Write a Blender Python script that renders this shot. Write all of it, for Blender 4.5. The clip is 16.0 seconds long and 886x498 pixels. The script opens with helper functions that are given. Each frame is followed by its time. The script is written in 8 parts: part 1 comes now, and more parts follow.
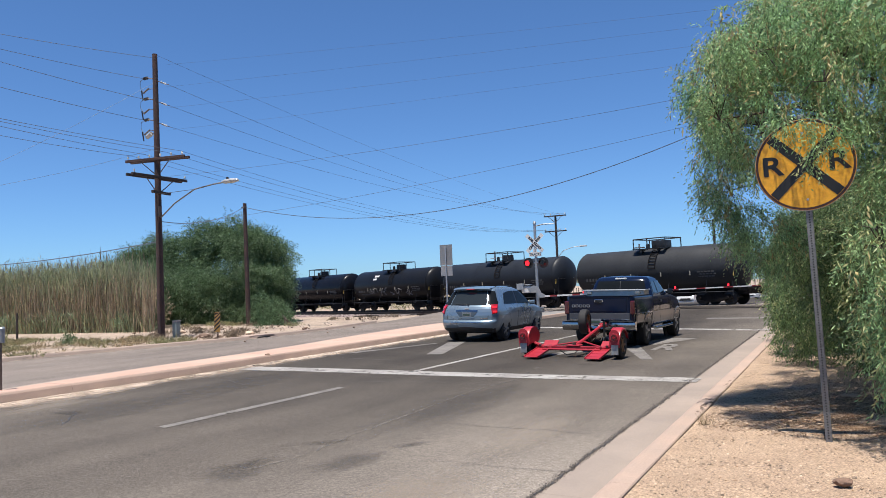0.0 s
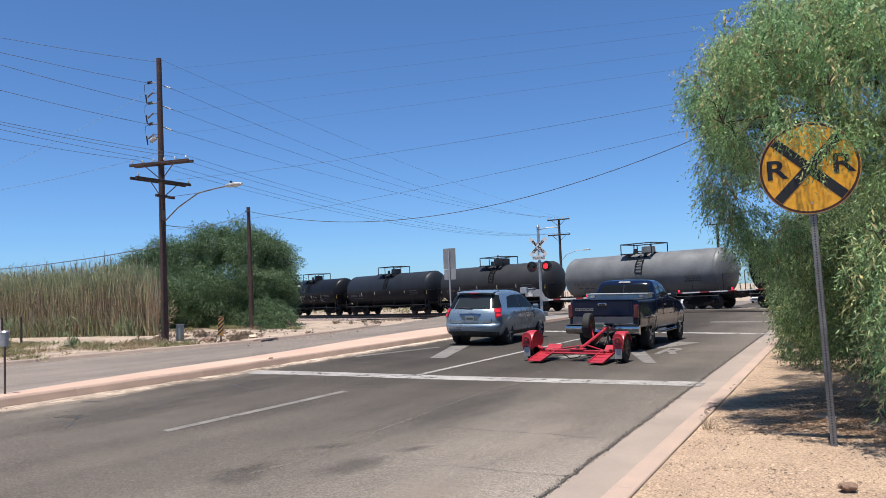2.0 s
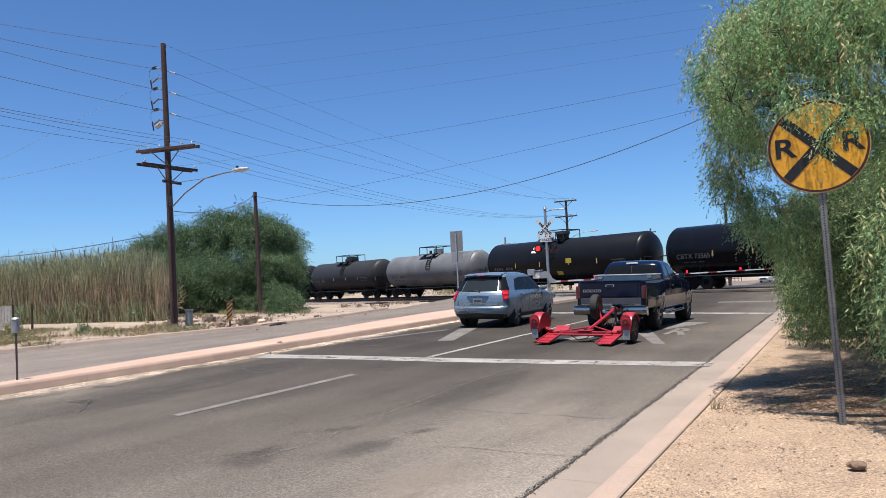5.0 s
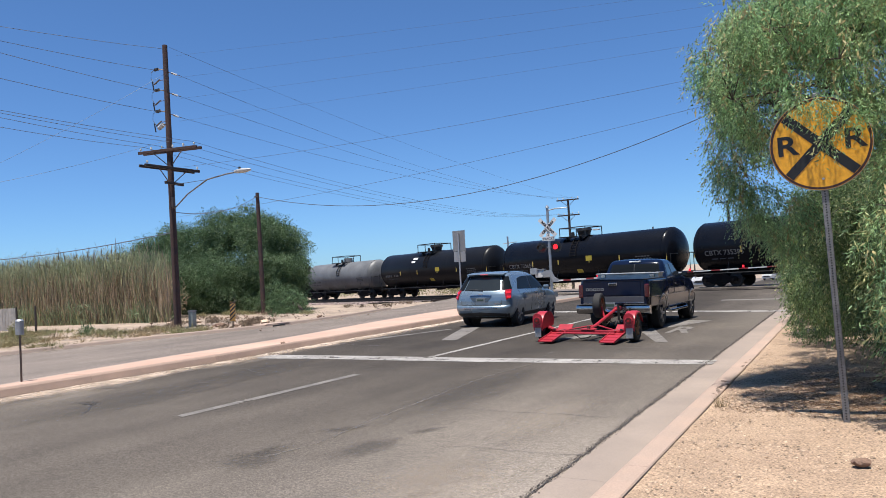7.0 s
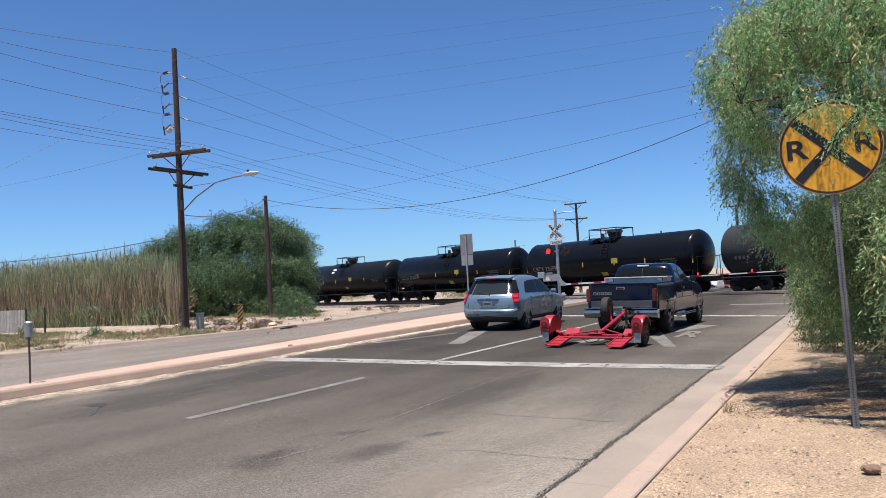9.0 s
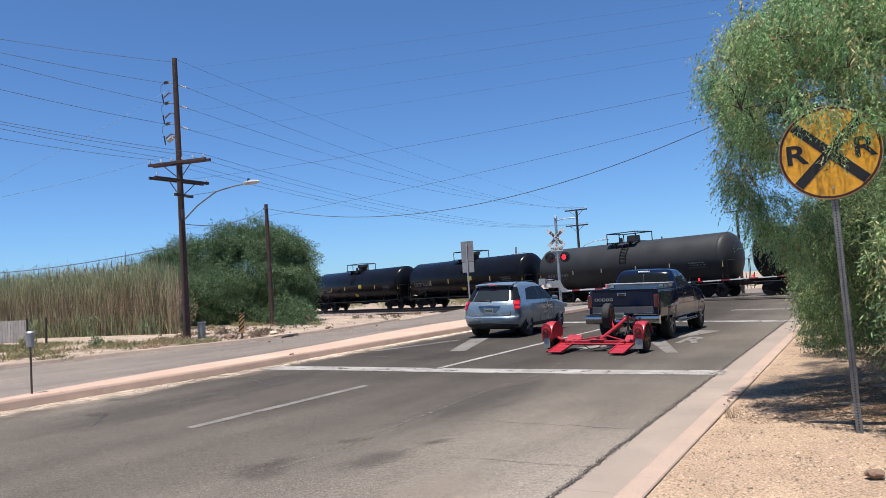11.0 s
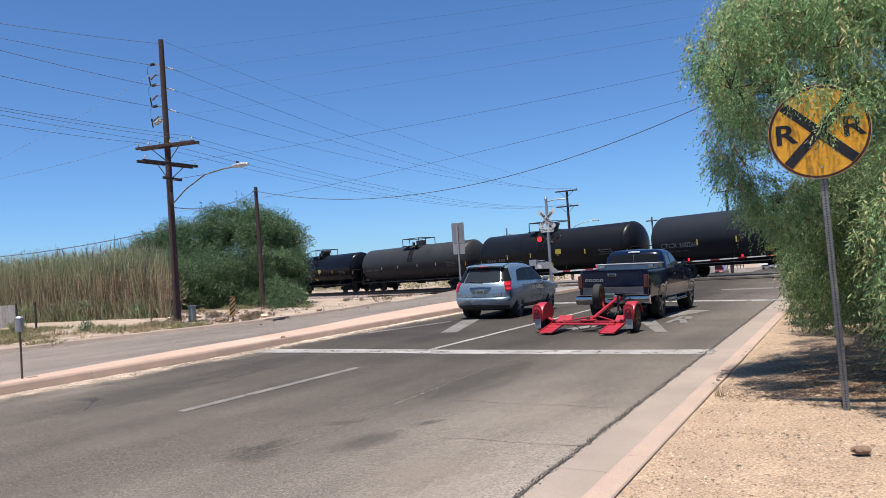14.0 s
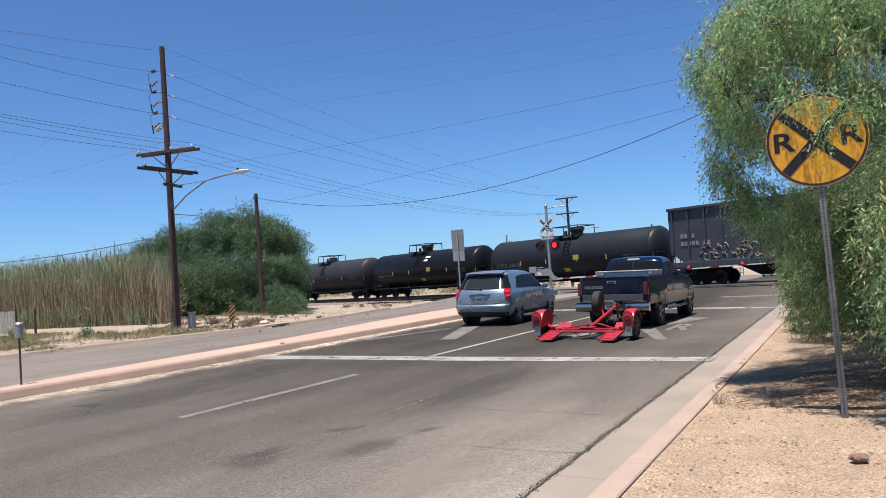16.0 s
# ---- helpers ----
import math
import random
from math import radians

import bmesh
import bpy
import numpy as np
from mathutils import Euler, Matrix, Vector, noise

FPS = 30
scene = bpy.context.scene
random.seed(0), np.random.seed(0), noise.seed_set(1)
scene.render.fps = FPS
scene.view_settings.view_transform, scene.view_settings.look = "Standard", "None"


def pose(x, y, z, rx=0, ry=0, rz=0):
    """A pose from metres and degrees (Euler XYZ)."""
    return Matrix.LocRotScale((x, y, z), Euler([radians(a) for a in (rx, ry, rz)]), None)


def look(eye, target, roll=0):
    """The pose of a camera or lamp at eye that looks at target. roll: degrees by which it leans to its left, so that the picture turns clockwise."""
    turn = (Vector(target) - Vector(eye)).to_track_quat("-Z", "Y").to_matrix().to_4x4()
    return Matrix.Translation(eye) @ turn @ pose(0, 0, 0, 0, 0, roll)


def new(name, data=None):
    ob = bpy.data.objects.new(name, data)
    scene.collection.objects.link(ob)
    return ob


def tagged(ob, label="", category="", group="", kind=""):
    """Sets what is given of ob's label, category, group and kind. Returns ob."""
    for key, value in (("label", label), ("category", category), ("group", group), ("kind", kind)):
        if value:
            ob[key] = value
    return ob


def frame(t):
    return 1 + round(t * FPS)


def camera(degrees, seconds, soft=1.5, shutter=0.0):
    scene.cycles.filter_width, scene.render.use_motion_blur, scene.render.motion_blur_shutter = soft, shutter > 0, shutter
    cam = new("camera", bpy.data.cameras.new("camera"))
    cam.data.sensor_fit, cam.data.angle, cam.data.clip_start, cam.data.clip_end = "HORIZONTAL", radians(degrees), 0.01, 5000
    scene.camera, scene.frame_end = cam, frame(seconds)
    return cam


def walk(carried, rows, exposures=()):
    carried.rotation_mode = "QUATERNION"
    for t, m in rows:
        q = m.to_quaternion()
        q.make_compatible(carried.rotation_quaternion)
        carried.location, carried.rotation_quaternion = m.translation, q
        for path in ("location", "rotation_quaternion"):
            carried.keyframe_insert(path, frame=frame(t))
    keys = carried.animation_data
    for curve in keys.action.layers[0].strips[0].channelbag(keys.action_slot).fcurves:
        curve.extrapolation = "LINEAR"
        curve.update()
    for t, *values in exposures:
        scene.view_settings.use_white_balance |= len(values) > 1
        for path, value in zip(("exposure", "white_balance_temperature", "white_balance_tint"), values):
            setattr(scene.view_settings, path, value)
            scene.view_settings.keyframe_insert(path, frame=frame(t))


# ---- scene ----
LENS = 60.5
cam = camera(LENS, 16.0, soft=0.55)
PATH = [
    (0, (0.034, 0.066, 1.769), (-0.9, 1.831, 1.879), -2.3),
    (0.5, (0.033, 0.069, 1.769), (-0.906, 1.831, 1.874), -2.3),
    (1, (0.033, 0.068, 1.769), (-0.914, 1.826, 1.866), -2.2),
    (1.5, (0.033, 0.07, 1.769), (-0.913, 1.829, 1.871), -2.4),
    (2, (0.033, 0.071, 1.769), (-0.908, 1.831, 1.889), -2.3),
    (2.5, (0.033, 0.071, 1.769), (-0.904, 1.833, 1.896), -2.6),
    (3, (0.033, 0.071, 1.769), (-0.918, 1.826, 1.888), -2.9),
    (3.5, (0.032, 0.074, 1.769), (-0.928, 1.826, 1.87), -2.8),
    (4, (0.031, 0.081, 1.77), (-0.929, 1.833, 1.853), -2.8),
    (6.5, (0.033, 0.071, 1.769), (-0.929, 1.823, 1.843), -3.0),
    (7, (0.033, 0.073, 1.769), (-0.933, 1.822, 1.844), -3.2),
    (7.5, (0.032, 0.075, 1.769), (-0.938, 1.822, 1.844), -3.1),
    (8, (0.033, 0.073, 1.769), (-0.942, 1.818, 1.857), -2.9),
    (8.5, (0.032, 0.077, 1.77), (-0.95, 1.817, 1.865), -2.9),
    (9, (0.032, 0.078, 1.77), (-0.951, 1.818, 1.855), -3.0),
    (11.5, (0.033, 0.072, 1.769), (-0.945, 1.813, 1.877), -3.6),
    (12, (0.032, 0.075, 1.769), (-0.932, 1.825, 1.863), -3.6),
    (12.5, (0.033, 0.075, 1.769), (-0.927, 1.828, 1.844), -3.6),
    (13, (0.032, 0.081, 1.77), (-0.933, 1.831, 1.832), -3.8),
    (13.5, (0.031, 0.083, 1.77), (-0.934, 1.833, 1.827), -3.8),
    (14, (0.032, 0.078, 1.77), (-0.934, 1.829, 1.825), -3.8),
    (14.5, (0.032, 0.077, 1.77), (-0.937, 1.825, 1.824), -3.7),
    (15, (0.039, 0.072, 1.77), (-0.93, 1.821, 1.83), -3.7),
    (15.5, (0.045, 0.074, 1.77), (-0.921, 1.824, 1.842), -3.9),
    (16, (0.052, 0.07, 1.77), (-0.913, 1.821, 1.843), -3.7),
]
walk(cam, [(t, look(eye, target, roll)) for t, eye, target, roll in PATH], exposures=[(0, 0.73), (16, 0.73)])

# ---- world and sun ----
SUN_DIR = Vector((0.0, -0.20, 0.97)).normalized()
world = bpy.data.worlds.new("sky")
scene.world = world
world.use_nodes = True
wn = world.node_tree
sky = wn.nodes.new("ShaderNodeTexSky")
sky.sky_type = "NISHITA"
sky.sun_disc = False
sky.sun_elevation = math.asin(SUN_DIR.z)
sky.sun_rotation = math.atan2(SUN_DIR.x, SUN_DIR.y)
sky.air_density, sky.dust_density, sky.ozone_density = 0.72, 0.45, 2.6
hue = wn.nodes.new("ShaderNodeVectorMath")
hue.operation = "MULTIPLY"
hue.inputs[1].default_value = (0.69, 1.0, 1.305)  # a dry, deep blue sky
wn.links.new(sky.outputs[0], hue.inputs[0])
wn.links.new(hue.outputs[0], wn.nodes["Background"].inputs[0])
wn.nodes["Background"].inputs[1].default_value = 0.0705
sun_lamp = bpy.data.lights.new("sun", "SUN")
sun_lamp.energy, sun_lamp.angle, sun_lamp.color = 4.7, radians(0.53), (1.0, 0.95, 0.88)
sun = new("sun", sun_lamp)
sun.rotation_mode = "QUATERNION"
sun.rotation_quaternion = SUN_DIR.to_track_quat("Z", "Y")


# ---- materials ----
def mat(name, col, rough=0.6, metal=0.0, var=0.18, scale=3.0, fine=60.0, fvar=0.12, bump=0.1, second=None, coat=0.0, island=0.0,
        thin=0.0, emit=None, spec=0.5, thing=0.0):
    """A painted, worn or grained surface: a large mottling, a fine grain, a little relief. second: the colour of the mottling."""
    m = bpy.data.materials.new(name)
    m.use_nodes = True
    nt = m.node_tree
    n, l = nt.nodes, nt.links
    bs = n["Principled BSDF"]
    tc = n.new("ShaderNodeTexCoord")
    big, small = n.new("ShaderNodeTexNoise"), n.new("ShaderNodeTexNoise")
    big.inputs["Scale"].default_value, big.inputs["Detail"].default_value, big.inputs["Roughness"].default_value = scale, 6, 0.62
    small.inputs["Scale"].default_value, small.inputs["Detail"].default_value = fine, 3
    for t in (big, small):
        l.new(tc.outputs["Object"], t.inputs["Vector"])
    other = second or tuple(c * (1 - var * 1.6) for c in col)
    ramp = n.new("ShaderNodeValToRGB")
    ramp.color_ramp.elements[0].position, ramp.color_ramp.elements[1].position = 0.34, 0.68
    ramp.color_ramp.elements[0].color, ramp.color_ramp.elements[1].color = (*other, 1), (*col, 1)
    l.new(big.outputs[0], ramp.inputs[0])
    grain = n.new("ShaderNodeMapRange")
    grain.inputs[1].default_value, grain.inputs[2].default_value = 0.3, 0.7
    grain.inputs[3].default_value, grain.inputs[4].default_value = 1 - fvar, 1 + fvar
    l.new(small.outputs[0], grain.inputs[0])
    mix = n.new("ShaderNodeVectorMath")
    mix.operation = "SCALE"
    l.new(ramp.outputs[0], mix.inputs[0])
    l.new(grain.outputs[0], mix.inputs[3])
    out = mix.outputs[0]
    if island or thing:
        src = n.new("ShaderNodeNewGeometry") if island else n.new("ShaderNodeObjectInfo")
        mr = n.new("ShaderNodeMapRange")
        mr.inputs[3].default_value, mr.inputs[4].default_value = 1 - (island or thing), 1 + (island or thing)
        l.new(src.outputs["Random Per Island" if island else "Random"], mr.inputs[0])
        m2 = n.new("ShaderNodeVectorMath")
        m2.operation = "SCALE"
        l.new(out, m2.inputs[0])
        l.new(mr.outputs[0], m2.inputs[3])
        out = m2.outputs[0]
    l.new(out, bs.inputs["Base Color"])
    rr = n.new("ShaderNodeMapRange")
    rr.inputs[3].default_value, rr.inputs[4].default_value = max(rough - 0.12, 0.02), min(rough + 0.12, 1)
    l.new(big.outputs[0], rr.inputs[0])
    l.new(rr.outputs[0], bs.inputs["Roughness"])
    bs.inputs["Metallic"].default_value = metal
    bs.inputs["Coat Weight"].default_value = coat
    bs.inputs["Coat Roughness"].default_value = 0.06
    bs.inputs["Specular IOR Level"].default_value = spec
    if bump:
        bp = n.new("ShaderNodeBump")
        bp.inputs["Strength"].default_value, bp.inputs["Distance"].default_value = min(bump * 4, 1), 0.02 * bump * 5
        l.new(small.outputs[0], bp.inputs["Height"])
        l.new(bp.outputs[0], bs.inputs["Normal"])
    if emit:
        bs.inputs["Emission Color"].default_value = (*emit[:3], 1)
        bs.inputs["Emission Strength"].default_value = emit[3]
    if thin:
        tr, mx = n.new("ShaderNodeBsdfTranslucent"), n.new("ShaderNodeMixShader")
        mx.inputs[0].default_value = thin
        l.new(out, tr.inputs["Color"])
        l.new(bs.outputs[0], mx.inputs[1])
        l.new(tr.outputs[0], mx.inputs[2])
        l.new(mx.outputs[0], n["Material Output"].inputs[0])
    return m


def glass(name, tint, rough=0.03, gloss=0.22):
    m = bpy.data.materials.new(name)
    m.use_nodes = True
    bs = m.node_tree.nodes["Principled BSDF"]
    bs.inputs["Base Color"].default_value = (*tint, 1)
    bs.inputs["Roughness"].default_value = rough
    bs.inputs["Specular IOR Level"].default_value = gloss
    return m




def asphalt(name, light, dark, far=0.54):
    """Bleached asphalt: long streaks along the lanes, blotches, and the grain of the chippings."""
    m = bpy.data.materials.new(name)
    m.use_nodes = True
    n, l = m.node_tree.nodes, m.node_tree.links
    bs = n["Principled BSDF"]
    tc, mp = n.new("ShaderNodeTexCoord"), n.new("ShaderNodeMapping")
    mp.inputs["Scale"].default_value = (0.85, 0.07, 1)
    l.new(tc.outputs["Object"], mp.inputs["Vector"])
    streak, blot, chip, fleck = [n.new("ShaderNodeTexNoise") for _ in range(4)]
    for t, s, d in ((streak, 1.0, 4), (blot, 0.45, 6), (chip, 34, 2), (fleck, 75, 2)):
        t.inputs["Scale"].default_value, t.inputs["Detail"].default_value = s, d
    l.new(mp.outputs[0], streak.inputs["Vector"])
    for t in (blot, chip, fleck):
        l.new(tc.outputs["Object"], t.inputs["Vector"])
    add = n.new("ShaderNodeMath")
    add.operation = "MULTIPLY_ADD"
    add.inputs[1].default_value = 0.55
    l.new(streak.outputs[0], add.inputs[0])
    half = n.new("ShaderNodeMath")
    half.operation = "MULTIPLY"
    half.inputs[1].default_value = 0.45
    l.new(blot.outputs[0], half.inputs[0])
    l.new(half.outputs[0], add.inputs[2])
    ramp = n.new("ShaderNodeValToRGB")
    ramp.color_ramp.elements[0].position, ramp.color_ramp.elements[1].position = 0.38, 0.62
    ramp.color_ramp.elements[0].color, ramp.color_ramp.elements[1].color = (*dark, 1), (*light, 1)
    l.new(add.outputs[0], ramp.inputs[0])
    out = ramp.outputs[0]
    cells, pick = n.new("ShaderNodeTexVoronoi"), n.new("ShaderNodeSeparateColor")
    cells.inputs["Scale"].default_value = 105
    l.new(tc.outputs["Object"], cells.inputs["Vector"])
    l.new(cells.outputs["Color"], pick.inputs[0])
    for t, lo, hi, v in ((chip, 0.35, 0.68, 0.14), (fleck, 0.38, 0.62, 0.16), (pick, 0.0, 1.0, 0.34)):
        g, s = n.new("ShaderNodeMapRange"), n.new("ShaderNodeVectorMath")
        s.operation = "SCALE"
        g.inputs[1].default_value, g.inputs[2].default_value, g.inputs[3].default_value, g.inputs[4].default_value = lo, hi, 1 - v, 1 + v
        l.new(t.outputs[0], g.inputs[0])
        l.new(out, s.inputs[0])
        l.new(g.outputs[0], s.inputs[3])
        out = s.outputs[0]
    # base colour is scaled along the road, darker towards the crossing
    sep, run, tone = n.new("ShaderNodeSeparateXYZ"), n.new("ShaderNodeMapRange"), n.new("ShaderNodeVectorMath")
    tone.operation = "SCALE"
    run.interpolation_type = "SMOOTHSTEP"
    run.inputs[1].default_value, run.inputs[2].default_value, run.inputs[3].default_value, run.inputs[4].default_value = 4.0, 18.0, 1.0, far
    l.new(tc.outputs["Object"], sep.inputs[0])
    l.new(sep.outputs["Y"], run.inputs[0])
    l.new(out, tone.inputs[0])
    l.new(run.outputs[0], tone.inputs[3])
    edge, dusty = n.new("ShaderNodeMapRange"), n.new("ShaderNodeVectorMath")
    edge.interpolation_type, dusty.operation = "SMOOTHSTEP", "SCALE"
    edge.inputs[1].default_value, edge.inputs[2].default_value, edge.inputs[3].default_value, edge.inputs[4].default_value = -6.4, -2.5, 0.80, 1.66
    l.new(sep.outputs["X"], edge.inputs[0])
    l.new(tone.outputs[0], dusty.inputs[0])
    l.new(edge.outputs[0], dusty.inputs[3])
    l.new(dusty.outputs[0], bs.inputs["Base Color"])
    bs.inputs["Roughness"].default_value = 0.9
    bs.inputs["Specular IOR Level"].default_value = 0.12
    bp = n.new("ShaderNodeBump")
    bp.inputs["Strength"].default_value, bp.inputs["Distance"].default_value = 0.6, 0.01
    l.new(fleck.outputs[0], bp.inputs["Height"])
    l.new(bp.outputs[0], bs.inputs["Normal"])
    return m


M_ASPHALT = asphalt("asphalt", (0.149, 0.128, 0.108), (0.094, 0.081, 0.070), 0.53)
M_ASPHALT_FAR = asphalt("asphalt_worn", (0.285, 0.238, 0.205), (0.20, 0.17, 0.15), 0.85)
M_GUTTER = mat("gutter_concrete", (0.295, 0.236, 0.194), 0.9, scale=0.7, fine=90, fvar=0.12, bump=0.05, second=(0.225, 0.182, 0.152), thing=0.025)
M_TAR = mat("tar", (0.0467, 0.0425, 0.0399), 0.6, scale=6, fine=40)
M_CONCRETE = mat("concrete", (0.365, 0.276, 0.217), 0.9, scale=1.2, fine=70, fvar=0.10, bump=0.06, second=(0.289, 0.223, 0.183), thing=0.06)
M_MEDIAN = mat("red_concrete", (0.49, 0.315, 0.243), 0.9, scale=1.0, fine=60, fvar=0.10, bump=0.06, second=(0.41, 0.265, 0.20), thing=0.05)
M_DIRT = mat("desert_dirt", (0.39, 0.30, 0.225), 0.95, scale=0.8, fine=14, fvar=0.35, bump=0.3, second=(0.225, 0.174, 0.132))
M_GRAVEL = mat("decomposed_granite", (0.44, 0.312, 0.212), 0.95, scale=2.2, fine=60, fvar=0.5, bump=0.3, second=(0.34, 0.236, 0.16))
M_PEBBLE = mat("pebbles", (0.44, 0.33, 0.235), 0.9, scale=9, fine=60, island=0.58, second=(0.36, 0.265, 0.19))
M_BALLAST = mat("ballast", (0.23, 0.175, 0.155), 0.95, scale=3, fine=9, fvar=0.6, bump=0.5, second=(0.12, 0.098, 0.088))
M_PAINT = mat("road_paint", (0.34, 0.322, 0.298), 0.8, scale=1.3, fine=26, fvar=0.4, second=(0.20, 0.183, 0.167))
M_PAINT_OLD = mat("worn_road_paint", (0.195, 0.178, 0.16), 0.85, scale=2.5, fine=30, fvar=0.4, second=(0.115, 0.103, 0.093))


def wear_through(m, scale, lo, hi, most=1.0):
    """Lets a thin coat wear off in flecks and patches."""
    n, l = m.node_tree.nodes, m.node_tree.links
    tc, nz, mr = n.new("ShaderNodeTexCoord"), n.new("ShaderNodeTexNoise"), n.new("ShaderNodeMapRange")
    nz.inputs["Scale"].default_value, nz.inputs["Detail"].default_value, nz.inputs["Roughness"].default_value = scale, 9, 0.72
    mr.inputs[1].default_value, mr.inputs[2].default_value, mr.inputs[4].default_value = lo, hi, most
    l.new(tc.outputs["Object"], nz.inputs["Vector"])
    l.new(nz.outputs[0], mr.inputs[0])
    l.new(mr.outputs[0], n["Principled BSDF"].inputs["Alpha"])


wear_through(M_PAINT, 3.0, 0.34, 0.46)
wear_through(M_PAINT_OLD, 3.5, 0.20, 0.44, 0.95)
M_WOOD = mat("weathered_pole_wood", (0.070, 0.037, 0.031), 0.85, scale=2.0, fine=24, fvar=0.35, bump=0.2, second=(0.038, 0.023, 0.021))
M_WOOD_DARK = mat("dark_pole_wood", (0.045, 0.034, 0.030), 0.85, scale=2.0, fine=24, fvar=0.3, bump=0.2)
M_GALV = mat("galvanised_steel", (0.425, 0.433, 0.442), 0.45, 0.7, scale=5, fine=40, second=(0.323, 0.332, 0.34), bump=0.03)
M_GALV_DULL = mat("weathered_galvanised_steel", (0.25, 0.25, 0.25), 0.6, 0.6, scale=4, fine=40, fvar=0.2, second=(0.15, 0.15, 0.15), bump=0.05)
M_STEEL = mat("brown_steel", (0.136, 0.102, 0.085), 0.5, 0.6, scale=4, fine=40)
M_BLACK = mat("black_paint", (0.0153, 0.0153, 0.0161), 0.45, scale=2, fine=30, bump=0.03)
M_RUBBER = mat("rubber", (0.0187, 0.0179, 0.0179), 0.8, scale=6, fine=60, bump=0.1)
M_WHITE = mat("white_paint", (0.663, 0.654, 0.637), 0.5, scale=3, fine=40, bump=0.02, second=(0.561, 0.544, 0.527))
M_PORCELAIN = mat("porcelain", (0.468, 0.468, 0.459), 0.2, scale=4, fine=40, bump=0)
M_WIRE = mat("wire", (0.125, 0.140, 0.165), 0.5, 0.3, scale=4, fine=30, bump=0)
M_WIRE_THIN = mat("bare_wire", (0.136, 0.145, 0.162), 0.5, 0.4, scale=4, fine=30, bump=0)
M_YELLOW = mat("sign_yellow", (0.731, 0.357, 0.0213), 0.42, scale=2.5, fine=30, bump=0.02, second=(0.663, 0.306, 0.017))
M_SIGN_BLACK = mat("sign_black", (0.0102, 0.0102, 0.011), 0.45, scale=3, fine=30, bump=0.02)
M_SIGN_RIM = mat("sign_rim", (0.0595, 0.0187, 0.0102), 0.45, scale=3, fine=30, bump=0.02)
M_ALU = mat("bare_aluminium", (0.357, 0.357, 0.357), 0.5, 0.5, scale=2, fine=40, bump=0.02, second=(0.281, 0.281, 0.281))


def soft_stain(name, col, strength=0.7, scale=5.0):
    """A stain that thins out to its edge and in flecks; its object space runs from -1 to 1."""
    m = bpy.data.materials.new(name)
    m.use_nodes = True
    n, l = m.node_tree.nodes, m.node_tree.links
    bs = n["Principled BSDF"]
    bs.inputs["Base Color"].default_value = (*col, 1)
    bs.inputs["Roughness"].default_value = 0.85
    tc, gr, nz, mr = n.new("ShaderNodeTexCoord"), n.new("ShaderNodeTexGradient"), n.new("ShaderNodeTexNoise"), n.new("ShaderNodeMapRange")
    gr.gradient_type = "SPHERICAL"
    nz.inputs["Scale"].default_value, nz.inputs["Detail"].default_value = scale, 7
    l.new(tc.outputs["Object"], gr.inputs[0])
    l.new(tc.outputs["Object"], nz.inputs["Vector"])
    ad = n.new("ShaderNodeMath")
    ad.operation = "ADD"
    l.new(gr.outputs["Fac"], ad.inputs[0])
    l.new(nz.outputs[0], ad.inputs[1])
    mr.inputs[1].default_value, mr.inputs[2].default_value, mr.inputs[4].default_value = 0.62, 1.25, strength
    l.new(ad.outputs[0], mr.inputs[0])
    l.new(mr.outputs[0], bs.inputs["Alpha"])
    return m


# ---- mesh helpers ----
def part(name, bm, material, parent=None, label="", smooth=False):
    me = bpy.data.meshes.new(name)
    bmesh.ops.recalc_face_normals(bm, faces=bm.faces)
    bm.to_mesh(me)
    bm.free()
    me.materials.append(material)
    if smooth:
        me.shade_smooth()
        me.set_sharp_from_angle(angle=radians(40))
    ob = new(name, me)
    if parent:
        ob.parent = parent
    if label:
        tagged(ob, label)
    return ob


def thing(name, m, label, category, group="", kind=""):
    ob = new(name)
    ob.matrix_basis = m
    return tagged(ob, label, category, group, kind)


def add_box(bm, c, s, bevel=0.0, turn=None):
    g = bmesh.ops.create_cube(bm, size=1.0)
    vs = g["verts"]
    for v in vs:
        v.co = Vector((v.co.x * s[0], v.co.y * s[1], v.co.z * s[2]))
    if bevel:
        es = list({e for v in vs for e in v.link_edges})
        r = bmesh.ops.bevel(bm, geom=es, offset=bevel, segments=2, affect="EDGES", profile=0.5)
        vs = list({v for f in r["faces"] for v in f.verts} | {v for v in vs if v.is_valid})
        stack, seen = list(vs), set(vs)
        while stack:
            v = stack.pop()
            for e in v.link_edges:
                w = e.other_vert(v)
                if w not in seen:
                    seen.add(w)
                    stack.append(w)
        vs = list(seen)
    for v in vs:
        v.co = (turn @ v.co if turn else v.co) + Vector(c)
    return bm


def box(c, s, bevel=0.0, turn=None):
    return add_box(bmesh.new(), c, s, bevel, turn)


def add_cyl(bm, p0, p1, r0, r1=None, seg=12, caps=True):
    p0, p1 = Vector(p0), Vector(p1)
    r1 = r0 if r1 is None else r1
    q = (p1 - p0).to_track_quat("Z", "Y")
    rings = []
    for p, r in ((p0, r0), (p1, r1)):
        rings.append([bm.verts.new(p + q @ Vector((r * math.cos(a), r * math.sin(a), 0))) for a in [2 * math.pi * i / seg for i in range(seg)]])
    for i in range(seg):
        j = (i + 1) % seg
        bm.faces.new((rings[0][i], rings[0][j], rings[1][j], rings[1][i]))
    if caps:
        bm.faces.new(rings[0][::-1])
        bm.faces.new(rings[1])
    return bm


